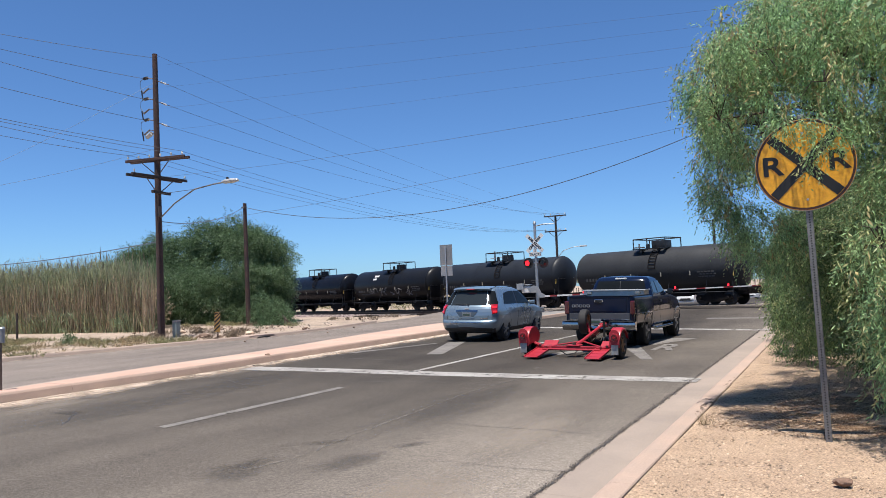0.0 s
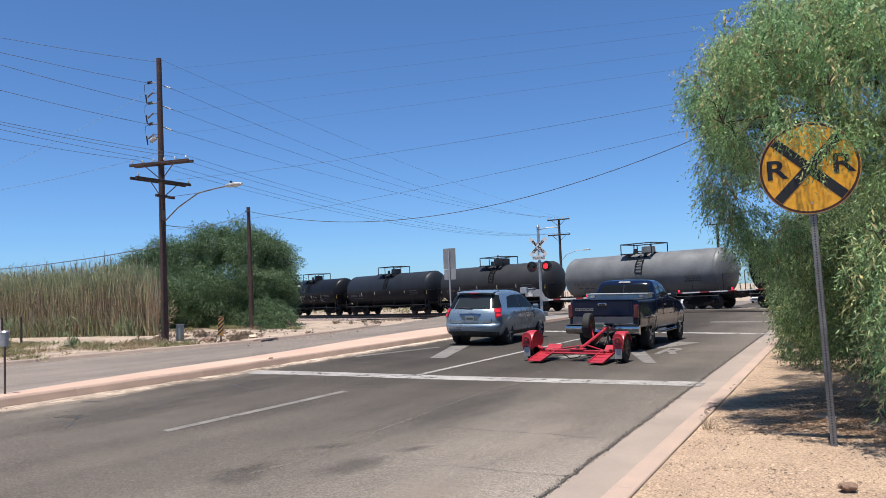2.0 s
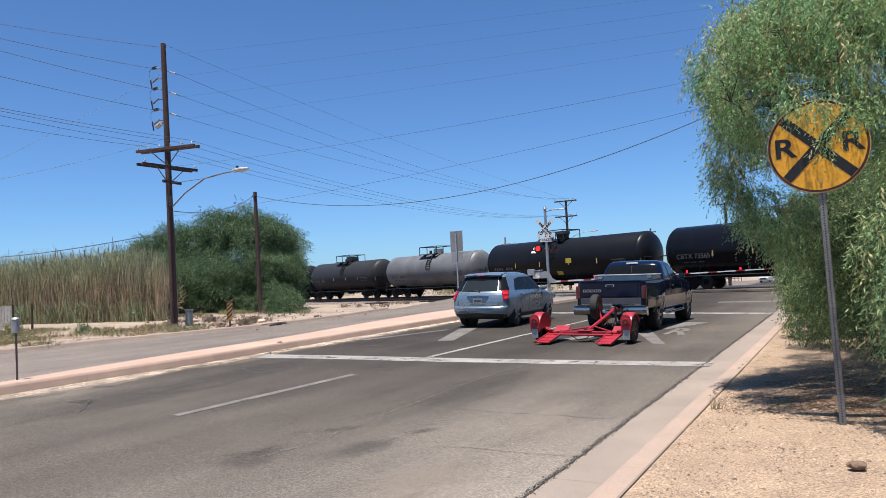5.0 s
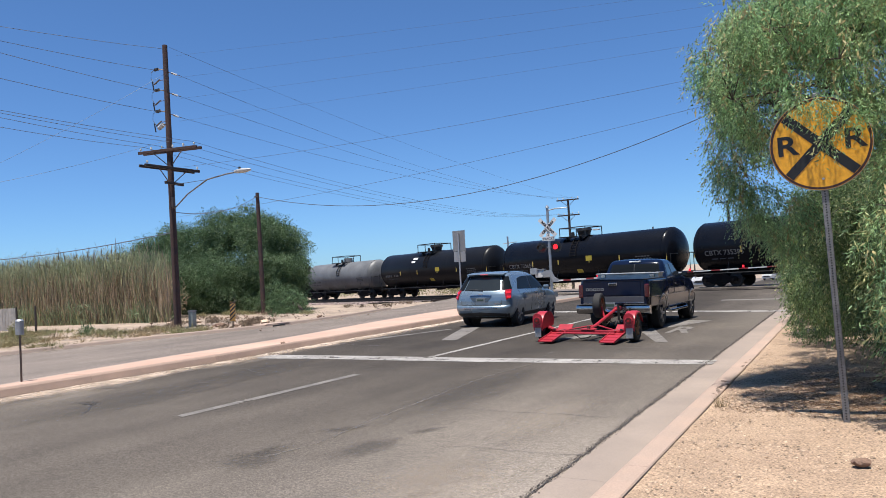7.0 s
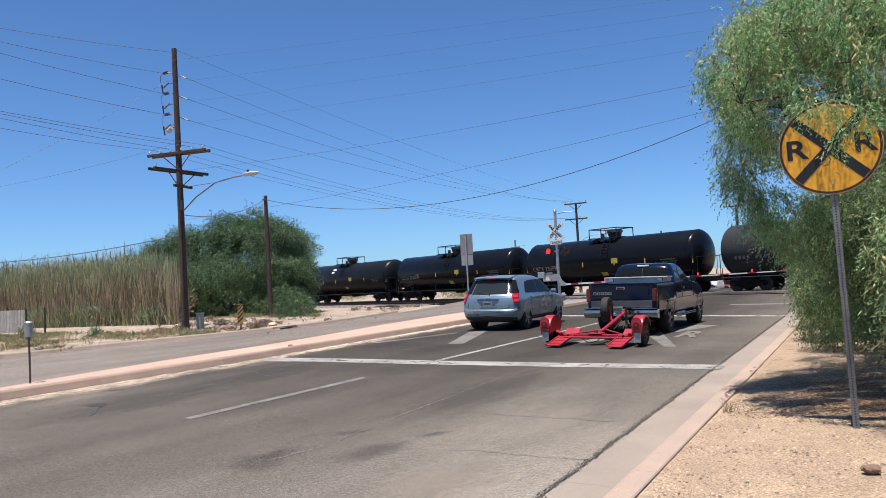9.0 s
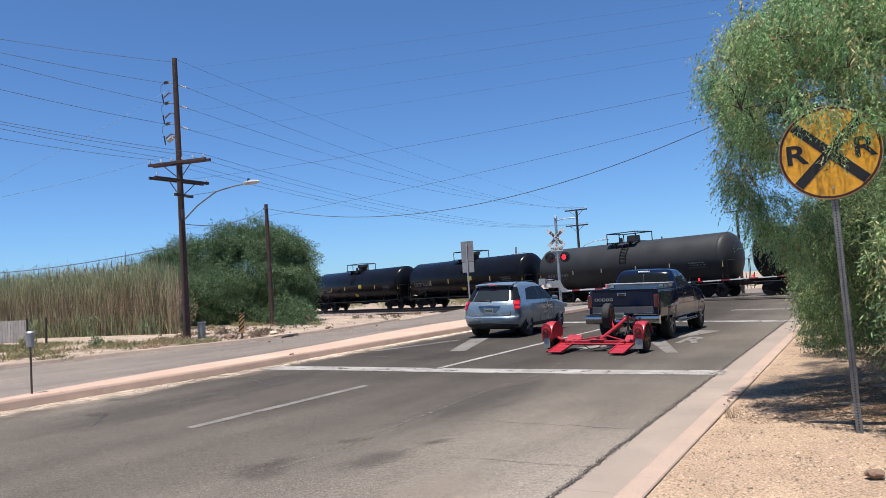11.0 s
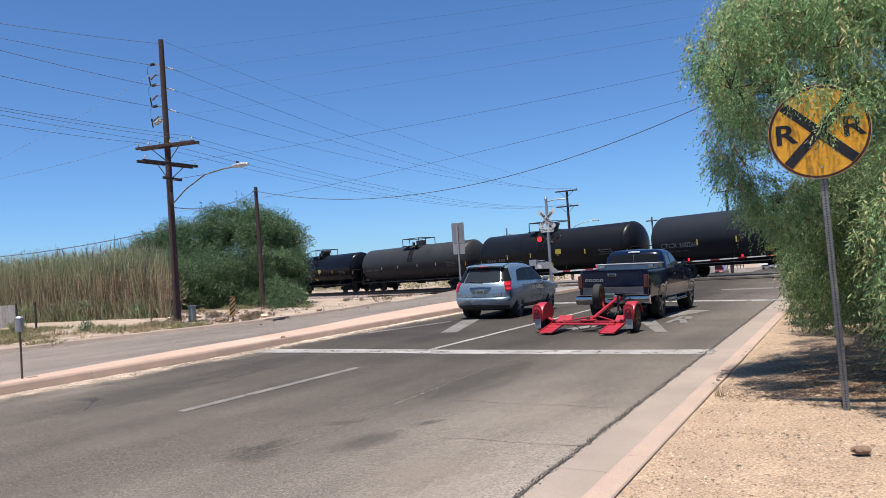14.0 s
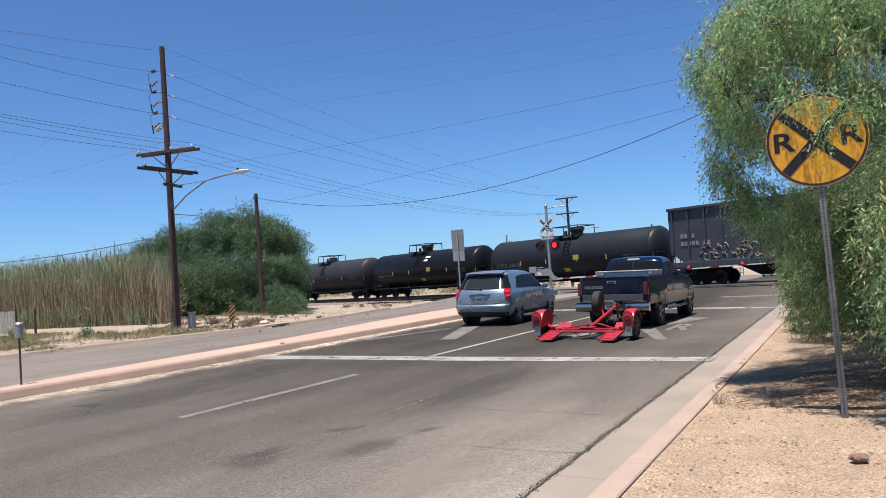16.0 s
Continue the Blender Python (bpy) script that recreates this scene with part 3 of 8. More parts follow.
def wheelset(x, parent):
    """Two flanged wheels on their axle, centred on the axle."""
    bm = bmesh.new()
    for sgn in (-1, 1):
        y = sgn * 0.7175
        for r, a, b in ((0.42, -0.065, 0.06), (0.45, 0.06, 0.085)):
            add_cyl(bm, (0, y + (-sgn) * a, 0), (0, y + (-sgn) * b, 0), r, r, 24)
        add_cyl(bm, (0, y + sgn * 0.05, 0), (0, y + sgn * 0.09, 0), 0.30, 0.22, 20)
    add_cyl(bm, (0, -1.05, 0), (0, 1.05, 0), 0.075, 0.075, 10)
    for k in range(3):
        a = k * 2.1
        add_box(bm, (0.2 * math.cos(a), 0.815, 0.2 * math.sin(a)), (0.05, 0.02, 0.05))
    ob = part("wheelset", bm, M_WHEEL, parent)
    ob.location = (x, 0, 0.42)
    wheelsets.append((ob, x))
    return ob


def bogie(x, parent):
    bm = bmesh.new()
    for sgn in (-1, 1):
        y = sgn * 1.0
        side = [(-1.15, 0.50), (-1.02, 0.62), (-0.62, 0.60), (-0.32, 0.80), (0.32, 0.80), (0.62, 0.60), (1.02, 0.62), (1.15, 0.50),
                (1.05, 0.34), (0.72, 0.34), (0.50, 0.22), (-0.50, 0.22), (-0.72, 0.34), (-1.05, 0.34)]
        add_loft(bm, [[(x + px, y - 0.07, pz) for px, pz in side], [(x + px, y + 0.07, pz) for px, pz in side]])
        for k in (-0.14, 0, 0.14):
            add_cyl(bm, (x + k, y + sgn * 0.03, 0.30), (x + k, y + sgn * 0.03, 0.60), 0.055, 0.055, 8)
        for k in (-0.875, 0.875):
            add_cyl(bm, (x + k, y + sgn * 0.02, 0.42), (x + k, y + sgn * 0.16, 0.42), 0.11, 0.09, 12)
    add_box(bm, (x, 0, 0.58), (0.34, 2.1, 0.26), 0.02)
    part("bogie_frame", bm, M_UNDER, parent)
    for k in (-0.875, 0.875):
        wheelset(x + k, parent)


def running_gear(P, parent, sill=0.95):
    for sgn in (-1, 1):
        bogie(sgn * (P / 2 - 2.35), parent)
        bm = bmesh.new()
        add_box(bm, (sgn * (P / 2 - 1.9), 0, sill - 0.12), (3.0, 0.62, 0.36), 0.02)
        add_box(bm, (sgn * (P / 2 - 0.32), 0, sill - 0.13), (0.62, 0.20, 0.22), 0.03)
        add_box(bm, (sgn * (P / 2 - 0.10), 0.04, sill - 0.13), (0.22, 0.28, 0.30), 0.04)
        add_box(bm, (sgn * (P / 2 - 0.62), 0, sill + 0.02), (0.10, 2.7, 0.20), 0.01)
        part("end_sill", bm, M_UNDER, parent)


def tank_car(P, R, zc, paint_mat, label, style=0, marks="", white=False, grafitti=False, plates=True, seed=1, slide=0.0):
    rnd = random.Random(seed)
    car = thing("tank_car", Matrix(), label, "railway car", "tank cars of the train")
    L = P - 1.25
    prof = []
    hd = 0.62
    for k in range(9):
        a = math.pi / 2 * k / 8
        prof.append((-L / 2 + hd * (1 - math.sin(a)), R * math.cos(a)))
    prof = prof[::-1]
    prof = [(x, r) for x, r in prof]
    prof = sorted(prof)
    ring = lambda x, r: [(x, r * math.sin(2 * math.pi * i / 48), zc + r * math.cos(2 * math.pi * i / 48)) for i in range(48)]
    xs = [(x, max(r, 0.02)) for x, r in prof] + [(-x, max(r, 0.02)) for x, r in prof[::-1]]
    part("tank", loft([ring(x, r) for x, r in xs]), paint_mat, car, smooth=True)
    for x in (-L / 2 + hd, -L / 6, L / 6, L / 2 - hd):
        part("weld_band", loft([ring(x - 0.05, R + 0.008), ring(x + 0.05, R + 0.008)], caps=False), paint_mat, car, smooth=True)
    # saddle, sill and running gear
    for sgn in (-1, 1):
        bm = loft([[(sgn * (P / 2 - 2.35) + dx, 0.9 * f, z) for f, z in ((-1, zc - R + 0.45), (1, zc - R + 0.45), (0.35, 0.7), (-0.35, 0.7))] for dx in (-0.5, 0.5)])
        part("saddle", bm, M_UNDER, car)
    running_gear(P, car, zc - R + 0.05)
    # manway, platform and its rail
    top = zc + R
    mx = rnd.choice((-0.3, 0.2, 0.4)) + slide
    bm = cyl((mx, 0, top - 0.15), (mx, 0, top + 0.42), 0.46, 0.42, 20)
    if style == 1:
        bm = box((mx, 0, top + 0.22), (0.95, 0.85, 0.55), 0.05)
    if style == 2:
        bm = cyl((mx, 0, top - 0.12), (mx, 0, top + 0.36), 0.36, 0.50, 20)
        add_cyl(bm, (mx, 0, top + 0.36), (mx, 0, top + 0.52), 0.56, 0.52, 20)
    part("manway_housing", bm, M_BLACK if style != 0 else paint_mat, car, smooth=True)
    part("valve", cyl((mx + 0.95, 0.1, top - 0.1), (mx + 0.95, 0.1, top + 0.33), 0.14, 0.11, 12), M_BLACK, car)
    hx, hy, hz = 1.15, 0.92, 0.62
    px = mx + 0.32
    bm = bmesh.new()
    for sy in (-1, 1):
        add_box(bm, (px, sy * hy, top - 0.02), (2 * hx, 0.34, 0.04))
    for sx in (-1, 1):
        add_box(bm, (px + sx * (hx - 0.15), 0, top + 0.01), (0.3, 2 * hy, 0.03))
    for sx in (-0.6, 0.6):
        add_box(bm, (px + sx, 0.0, top - 0.14), (0.08, 2 * hy, 0.22))
    part("platform", bm, M_BLACK, car)
    bm = bmesh.new()
    for sy in (-1, 1):
        for sx in (-1, 0.12, 1):
            add_tube(bm, [(px + sx * hx, sy * hy, top - 0.1), (px + sx * hx, sy * hy, top + hz)], 0.035, 5)
        add_tube(bm, [(px - hx, sy * hy, top + hz), (px + hx * 1.0, sy * hy, top + hz)], 0.035, 5)
    for sx in (-1, 1):
        add_tube(bm, [(px + sx * hx, -hy, top + hz), (px + sx * hx, hy, top + hz)], 0.035, 5)
    part("guard_rail", bm, M_BLACK, car)
    # side ladder that hugs the shell
    lx = px - 0.42
    for sgn in (1, -1):
        bm = bmesh.new()
        path = lambda dx: [(lx + dx, sgn * (R + 0.07) * math.sin(a), zc + (R + 0.07) * math.cos(a)) for a in np.linspace(0.55, 1.50, 8)]
        a, b = path(-0.24), path(0.24)
        add_tube(bm, a, 0.028, 5)
        add_tube(bm, b, 0.028, 5)
        for p, q in zip(a, b):
            add_tube(bm, [p, q], 0.022, 4)
        part("ladder", bm, M_UNDER, car)
    # long hand rail and end rails
    bm = bmesh.new()
    for sgn in (1, -1):
        add_tube(bm, [(-L / 2 + 0.3, sgn * 1.42, zc - R - 0.06), (L / 2 - 0.3, sgn * 1.42, zc - R - 0.06)], 0.026, 5)
        for q in (-0.33, -0.12, 0.12, 0.33):
            add_tube(bm, [(q * L, sgn * 1.42, zc - R - 0.06), (q * L, sgn * 1.18, zc - R + 0.62)], 0.018, 4)
        for sx in (-1, 1):
            add_tube(bm, [(sx * (P / 2 - 0.66), sgn * 1.3, zc - R), (sx * (P / 2 - 0.66), sgn * 1.3, zc - 0.2), (sx * (P / 2 - 0.66), sgn * 0.5, zc - 0.2)], 0.026, 5)
            add_tube(bm, [(sx * (L / 2 - 0.35), sgn * 1.33, zc - R - 0.3), (sx * (L / 2 - 0.35), sgn * 1.33, zc - R + 0.5)], 0.026, 5)
    part("hand_rail", bm, M_BLACK, car)
    part("brake_pipe", tube([(-P / 2 + 3.4, 0.3, zc - R - 0.12), (-1.5, 0.35, zc - R - 0.16), (1.4, 0.35, zc - R - 0.16), (P / 2 - 3.4, 0.3, zc - R - 0.12)], 0.045, 6), M_UNDER, car)
    part("air_reservoir", cyl((-2.4, 0.4, zc - R - 0.1), (-1.3, 0.4, zc - R - 0.1), 0.2, 0.2, 12), M_UNDER, car)
    # Dark bar added to stand in for the shade under the belly.
    part("belly_bar", box((0, 0, zc - R - 0.08), (P - 5.6, 0.62, 0.34), 0.03), M_UNDER, car)
    for sgn in (-1, 1):
        part("brake_rod", tube([(-P / 2 + 3.2, sgn * 0.72, zc - R - 0.20), (P / 2 - 3.2, sgn * 0.72, zc - R - 0.20)], 0.05, 6), M_UNDER, car)
    part("outlet_valve", box((0.1, 0, zc - R - 0.16), (0.7, 0.5, 0.42), 0.06), M_UNDER, car)
    part("brake_cylinder", cyl((1.6, 0.45, zc - R - 0.05), (2.5, 0.45, zc - R - 0.05), 0.16, 0.16, 12), M_UNDER, car)
    # marks on the side that faces the road
    skin = lambda z, out=0.012: math.sqrt(max(R * R - (z - zc) ** 2, 0.01)) + out
    if plates:
        for x in (-L / 2 + 0.35, -L / 4, -L / 12, L / 10, L / 4 + 0.2, L / 2 - 0.35):
            z = zc - 0.30
            end = abs(x) > L / 2 - 0.5
            rr = R * (0.86 if end else 1)
            h = 0.55 if end else 0.40 if style == 2 else 0.26
            y = math.sqrt(rr * rr - 0.09) + 0.015
            part("reflector", box((x, y, z + (0.08 if h == 0.40 else 0)), (0.075, 0.02, h)), M_REFLECT if end or style == 2 else M_REFLECT_PALE, car)
    face = lambda x, z: Matrix.Translation((x, skin(z), z)) @ Matrix(((-1, 0, 0, 0), (0, 0, 1, 0), (0, 1, 0, 0), (0, 0, 0, 1))) @ Matrix.Rotation(-math.asin(max(-1, min(1, (z - zc) / R))), 4, "X")
    if marks:
        writing(marks, 0.42, face(L / 2 - 2.35, zc - 0.38), M_PALE, car, 0.003)
    else:
        bm = bmesh.new()
        for k in range(8):
            if k != 4:
                add_box(bm, (L / 2 - 1.3 - k * 0.25, skin(zc - 0.42), zc - 0.42), (0.15, 0.012, 0.24))
        tagged(part("stencil_bars", bm, M_STENCIL, car), kind="stuff")
    bm = bmesh.new()
    for row in range(3):
        for k in range(5):
            add_box(bm, (-L / 2 + 2.4 - k * 0.22 - 0.1 * (row % 2), skin(zc - 0.25 - row * 0.14), zc - 0.25 - row * 0.14), (0.17, 0.012, 0.08))
    for k in range(3):
        add_box(bm, (L / 2 - 1.7 - k * 0.5, skin(zc - 0.72), zc - 0.72), (0.36, 0.012, 0.06))
    tagged(part("data_panel", bm, M_STENCIL, car), kind="stuff")
    if style == 2:
        bm = box((-1.25, skin(zc - 0.12), zc - 0.12), (0.50, 0.015, 0.34))
        part("placard", bm, M_PLACARD, car)
        part("placard", box((-0.2, skin(zc - 0.95), zc - 0.95), (0.50, 0.015, 0.30), 0, Matrix.Rotation(-0.67, 3, "X")), M_PLACARD, car)
    if white:
        z = zc + 0.62 * R
        part("white_patch", box((white, skin(z), z), (0.62, 0.012, 0.20), 0, Matrix.Rotation(0.67, 3, "X")), M_WHITE, car)
        part("white_patch", box((white + 0.15, skin(z - 0.26), z - 0.26), (0.5, 0.012, 0.18), 0, Matrix.Rotation(0.47, 3, "X")), M_WHITE, car)
    if grafitti:
        bm = bmesh.new()
        for k in range(26):
            x, z = rnd.uniform(-3.4, 3.2), zc - 0.55 + rnd.uniform(-0.22, 0.22)
            if abs(x) < 0.35:
                continue
            pts = [(x + rnd.uniform(-0.3, 0.3), 0, z + rnd.uniform(-0.22, 0.22)) for _ in range(4)]
            add_tube(bm, [(a, skin(c, 0.0), c) for a, _, c in pts], 0.028, 4)
        tagged(part("graffiti", bm, M_GRAFFITI_WHITE, car), kind="stuff")
    return car


def hopper_car(P, label):
    car = thing("hopper_car", Matrix(), label, "railway car")
    H0, H1, W = 1.15, 4.72, 1.52
    side = [(-P / 2 + 0.5, H1 - 0.25), (-P / 2 + 0.55, H1), (P / 2 - 0.55, H1), (P / 2 - 0.5, H1 - 0.25), (P / 2 - 0.5, 2.0), (P / 2 - 1.7, H0), (-P / 2 + 1.7, H0), (-P / 2 + 0.5, 2.0)]
    part("body", prism([(x, z) for x, z in side], -W, W, "y"), M_HOPPER, car)
    for k in range(15):
        x = -P / 2 + 0.75 + k * (P - 1.5) / 14
        for sgn in (-1, 1):
            part("side_rib", box((x, sgn * (W + 0.05), (2.15 + H1) / 2 - 0.12), (0.10, 0.10, H1 - 2.15), 0.01), M_HOPPER, car)
    for sgn in (-1, 1):
        part("top_chord", box((0, sgn * (W + 0.04), H1 - 0.06), (P - 0.9, 0.18, 0.16), 0.02), M_HOPPER, car)
        part("side_sill", box((0, sgn * (W - 0.02), 1.25), (P - 0.7, 0.16, 0.34), 0.02), M_HOPPER, car)
    for k in (-1, 1):
        part("hopper_chute", loft([[(k * 2.2 + dx, dy, 1.2) for dx, dy in ((-1.7, -1.3), (1.7, -1.3), (1.7, 1.3), (-1.7, 1.3))],
                                   [(k * 2.2 + dx, dy, 0.45) for dx, dy in ((-0.35, -0.9), (0.35, -0.9), (0.35, 0.9), (-0.35, 0.9))]]), M_UNDER, car)
    for sx in (-1, 1):
        bm = bmesh.new()
        for y in (1.35, 0.95):
            add_tube(bm, [(sx * (P / 2 - 0.4), y, 1.0), (sx * (P / 2 - 0.4), y, H1)], 0.026, 5)
        for z in np.arange(1.1, H1, 0.36):
            add_tube(bm, [(sx * (P / 2 - 0.4), 0.95, z), (sx * (P / 2 - 0.4), 1.35, z)], 0.022, 4)
        part("ladder", bm, M_UNDER, car)
    for row, gaps in enumerate(("xx x  ", "xxxxx xx")):
        for k, c in enumerate(gaps):
            if c == "x":
                part("stencil_bar", box((P / 2 - 1.35 - k * 0.25, W + 0.02, 2.98 - row * 0.46), (0.17, 0.02, 0.25)), M_PALE, car)
    rnd = random.Random(9)
    bm = bmesh.new()
    for k in range(130):
        x, z = rnd.uniform(-P / 2 + 2.0, P / 2 - 2.6), rnd.uniform(1.50, 2.25)
        r = rnd.uniform(0.12, 0.32)
        a0 = rnd.uniform(0, 6.28)
        add_tube(bm, [(x + r * math.cos(a0 + q), W + 0.02, z + r * math.sin(a0 + q) * 1.2) for q in np.linspace(0, rnd.uniform(1.2, 3.5), 7)], 0.032, 4)
    tagged(part("graffiti", bm, M_GRAFFITI, car), kind="stuff")
    running_gear(P, car, 1.0)
    return car


CARS = [(51.69, 64.39, 0), (38.99, 51.69, 0), (26.29, 38.99, 0), (12.51, 26.29, 0), (-0.68, 12.51, 0), (-14.06, -0.68, 0),
        (-29.99, -14.06, 1), (-46.21, -29.99, 1), (-61.98, -46.21, 1), (-78.4, -61.98, 1), (-94.13, -78.4, 1), (-110.64, -94.13, 1), (-127.3, -110.64, 2), (-143.42, -127.3, 2)]
LOOKS = [dict(paint_mat=M_TANK_SOOT, label="faded black tank car with dusty shell", style=0),
         dict(paint_mat=M_TANK_BLACK, label="black tank car with dusty shell", style=0),
         dict(paint_mat=M_TANK_CHAR, label="black tank car with white graffiti along its side", style=0, grafitti=True, white=1.9),
         dict(paint_mat=M_TANK_SOOT, label="faded black tank car with pale stencils", style=0),
         dict(paint_mat=M_TANK_OLIVE, label="dull charcoal tank car with yellow reflectors", style=1),
         dict(paint_mat=M_TANK_GREY, label="light grey tank car with dark lower belly", style=0, plates=False, slide=-0.7),
         dict(paint_mat=M_TANK_CHAR, label="long black tank car with white patch and yellow placards", style=2, white=1.9),
         dict(paint_mat=M_TANK_BLACK, label="glossy black tank car with yellow reflectors and placards", style=2, marks="CBTX 735651"),
         dict(paint_mat=M_TANK_BLACK, label="glossy black tank car with white number and yellow placards", style=2, marks="CBTX 735395"),
         dict(paint_mat=M_TANK_OLIVE, label="dull dark grey tank car with pale reflectors", style=0, slide=-0.4),
         dict(paint_mat=M_TANK_CHAR, label="charcoal tank car with white patch and yellow placards", style=2, white=-1.0),
         dict(paint_mat=M_TANK_SOOT, label="black tank car with white number and yellow placards", style=2, marks="CTCX 300268", slide=-0.5),
         None, None]
for k, ((u0, u1, kind), lk) in enumerate(zip(CARS, LOOKS)):
    P = u1 - u0
    if kind == 2:
        car = hopper_car(P, "slate-blue hopper car with tan graffiti along its lower side")
    elif kind == 1:
        car = tank_car(P, 1.50, 2.39, seed=k, **lk)
    else:
        car = tank_car(P, 1.40, 2.25, seed=k, **lk)
    cars.append((car, (u0 + u1) / 2))


def car_pose(s):
    return Matrix.Translation(along(s)) @ Matrix.Rotation(math.pi / 2 + TRACK_ANGLE, 4, "Z") @ Matrix.Rotation(0.003, 4, "Y")


def motions():
    for car, u in cars:
        walk(car, [(0, car_pose(u)), (16, car_pose(u + SPEED * 16))])
    turns = SPEED * 16 / 0.42
    n = int(turns / radians(84)) + 1
    for lens, x, sgn in flashers:
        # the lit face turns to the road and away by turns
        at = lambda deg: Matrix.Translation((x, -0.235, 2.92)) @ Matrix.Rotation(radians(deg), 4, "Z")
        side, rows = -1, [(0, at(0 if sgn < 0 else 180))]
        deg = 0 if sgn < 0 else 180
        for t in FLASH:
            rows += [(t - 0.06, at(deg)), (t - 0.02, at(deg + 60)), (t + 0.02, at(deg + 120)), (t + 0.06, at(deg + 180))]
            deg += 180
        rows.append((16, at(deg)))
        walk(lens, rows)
    for ob, x in wheelsets:
        walk(ob, [(16 * k / n, Matrix.Translation((x, 0, 0.42)) @ Matrix.Rotation(turns * k / n, 4, "Y")) for k in range(n + 1)])


# ---- poles and wires ----
def insulator(parent, p, h=0.16, r=0.055):
    bm = cyl(p, (p[0], p[1], p[2] + h * 0.4), 0.015, 0.015, 6)
    for k in range(3):
        z = p[2] + h * (0.35 + 0.22 * k)
        add_cyl(bm, (p[0], p[1], z), (p[0], p[1], z + h * 0.16), r * (1 - 0.12 * k), r * 0.55, 10)
    part("insulator", bm, M_PORCELAIN, parent)


def wire(a, b, sag, r, material, t0=0.0, t1=1.0, label="thin overhead wire", n=24):
    a, b = Vector(a), Vector(b)
    pts = [a.lerp(b, t) - Vector((0, 0, 4 * sag * t * (1 - t))) for t in np.linspace(t0, t1, n)]
    ob = part("overhead_wire", tube(pts, r, 5), material)
    return tagged(ob, label, "wire", "overhead wires")


POLE = Vector((-26.62, 23.77, 0.1))
TOP = Vector((-26.71, 23.77, 12.86))
on_pole = lambda z: POLE.lerp(TOP, (z - 0.1) / 12.76)
pole = thing("utility_pole", Matrix(), "tall weathered brown timber utility pole with crossarms on the dirt verge", "utility pole")
part("pole_shaft", cyl(POLE, TOP, 0.16, 0.11, 16), M_WOOD, pole, smooth=True)


def crossarm(parent, z, vec, material, braces=True, pins=4, w=0.10, double=False):
    c = on_pole(z)
    v = Vector(vec)
    q = v.to_track_quat("X", "Z").to_matrix()
    side = Vector((-v.y, v.x, 0)).normalized() * -0.17
    part("crossarm", box(c + side, (2 * v.length, w, 0.12), 0.01, q), material, parent)
    if double:
        part("crossarm", box(c - side, (2 * v.length, w, 0.12), 0.01, q), material, parent)
    if braces:
        for sgn in (-1, 1):
            part("brace", tube([c + side + v * sgn * 0.55, on_pole(z - 0.75)], 0.022, 5), M_STEEL, parent)
    for k in range(pins):
        f = -0.92 + 1.84 * k / max(pins - 1, 1)
        p = c + side + v * f
        insulator(parent, (p.x, p.y, p.z + 0.06))


crossarm(pole, 8.10, (1.5, 0.30, 0), M_WOOD, pins=6, double=True)
crossarm(pole, 7.28, (0.0, 1.52, 0), M_WOOD_DARK, pins=2, double=True)
crossarm(pole, 6.60, (-0.11, 0.6, 0), M_WOOD_DARK, braces=False, pins=0)
# dead-end insulators, cut-outs and jumpers near the head
M_INSUL = mat("grey_insulator", (0.16, 0.15, 0.15), 0.25, scale=4, fine=40, bump=0)
for k, z in enumerate((11.72, 10.78, 9.83)):
    c = on_pole(z)
    part("bracket", tube([c, c + Vector((-0.40, -0.1, 0.10))], 0.022, 5), M_STEEL, pole)
    bm = bmesh.new()
    for j in range(3):
        add_cyl(bm, c + Vector((-0.40 - 0.09 * j, -0.1, 0.10)), c + Vector((-0.46 - 0.09 * j, -0.1, 0.11)), 0.075, 0.03, 10)
    part("insulator", bm, M_INSUL, pole)
    bm = bmesh.new()
    for j in range(3):
        add_cyl(bm, c + Vector((0.26 + 0.12 * j, 0.10, -0.16 - 0.05 * j)), c + Vector((0.33 + 0.12 * j, 0.10, -0.185 - 0.05 * j)), 0.05, 0.025, 8)
    part("insulator", bm, M_PORCELAIN, pole)
    part("strain_rod", tube([c + Vector((0, 0, -0.05)), c + Vector((0.70, 0.15, -0.34))], 0.016, 5), M_STEEL, pole)
    part("cutout_bracket", tube([c + Vector((0, 0, -0.42)), c + Vector((-0.42, -0.05, -0.40))], 0.018, 5), M_STEEL, pole)
    part("cutout", cyl(c + Vector((-0.66, -0.1, -0.55)), c + Vector((-0.36, -0.05, -0.36)), 0.04, 0.035, 8), M_INSUL, pole)
    part("jumper", tube([c + Vector((-0.62, -0.1, 0.11)), c + Vector((-0.84, -0.1, 0.02)), c + Vector((-0.86, -0.1, -0.25)), c + Vector((-0.66, -0.1, -0.52))], 0.013, 5), M_WIRE, pole)
    part("fuse", cyl(c + Vector((-0.78, -0.1, -0.42)), c + Vector((-0.70, -0.1, -0.82)), 0.032, 0.028, 8), M_BLACK, pole)
c = on_pole(9.2)
part("surge_arrester", cyl(c + Vector((-0.50, -0.1, -0.05)), c + Vector((-0.20, -0.1, 0.08)), 0.10, 0.10, 12), M_PORCELAIN, pole)
part("arrester_strap", tube([c + Vector((-0.22, -0.1, 0.07)), c + Vector((0, 0, 0.12))], 0.02, 5), M_STEEL, pole)
part("riser_pipe", tube([on_pole(0.3) + Vector((0.10, -0.11, 0)), on_pole(5.4) + Vector((0.09, -0.10, 0))], 0.028, 8), M_WOOD, pole)
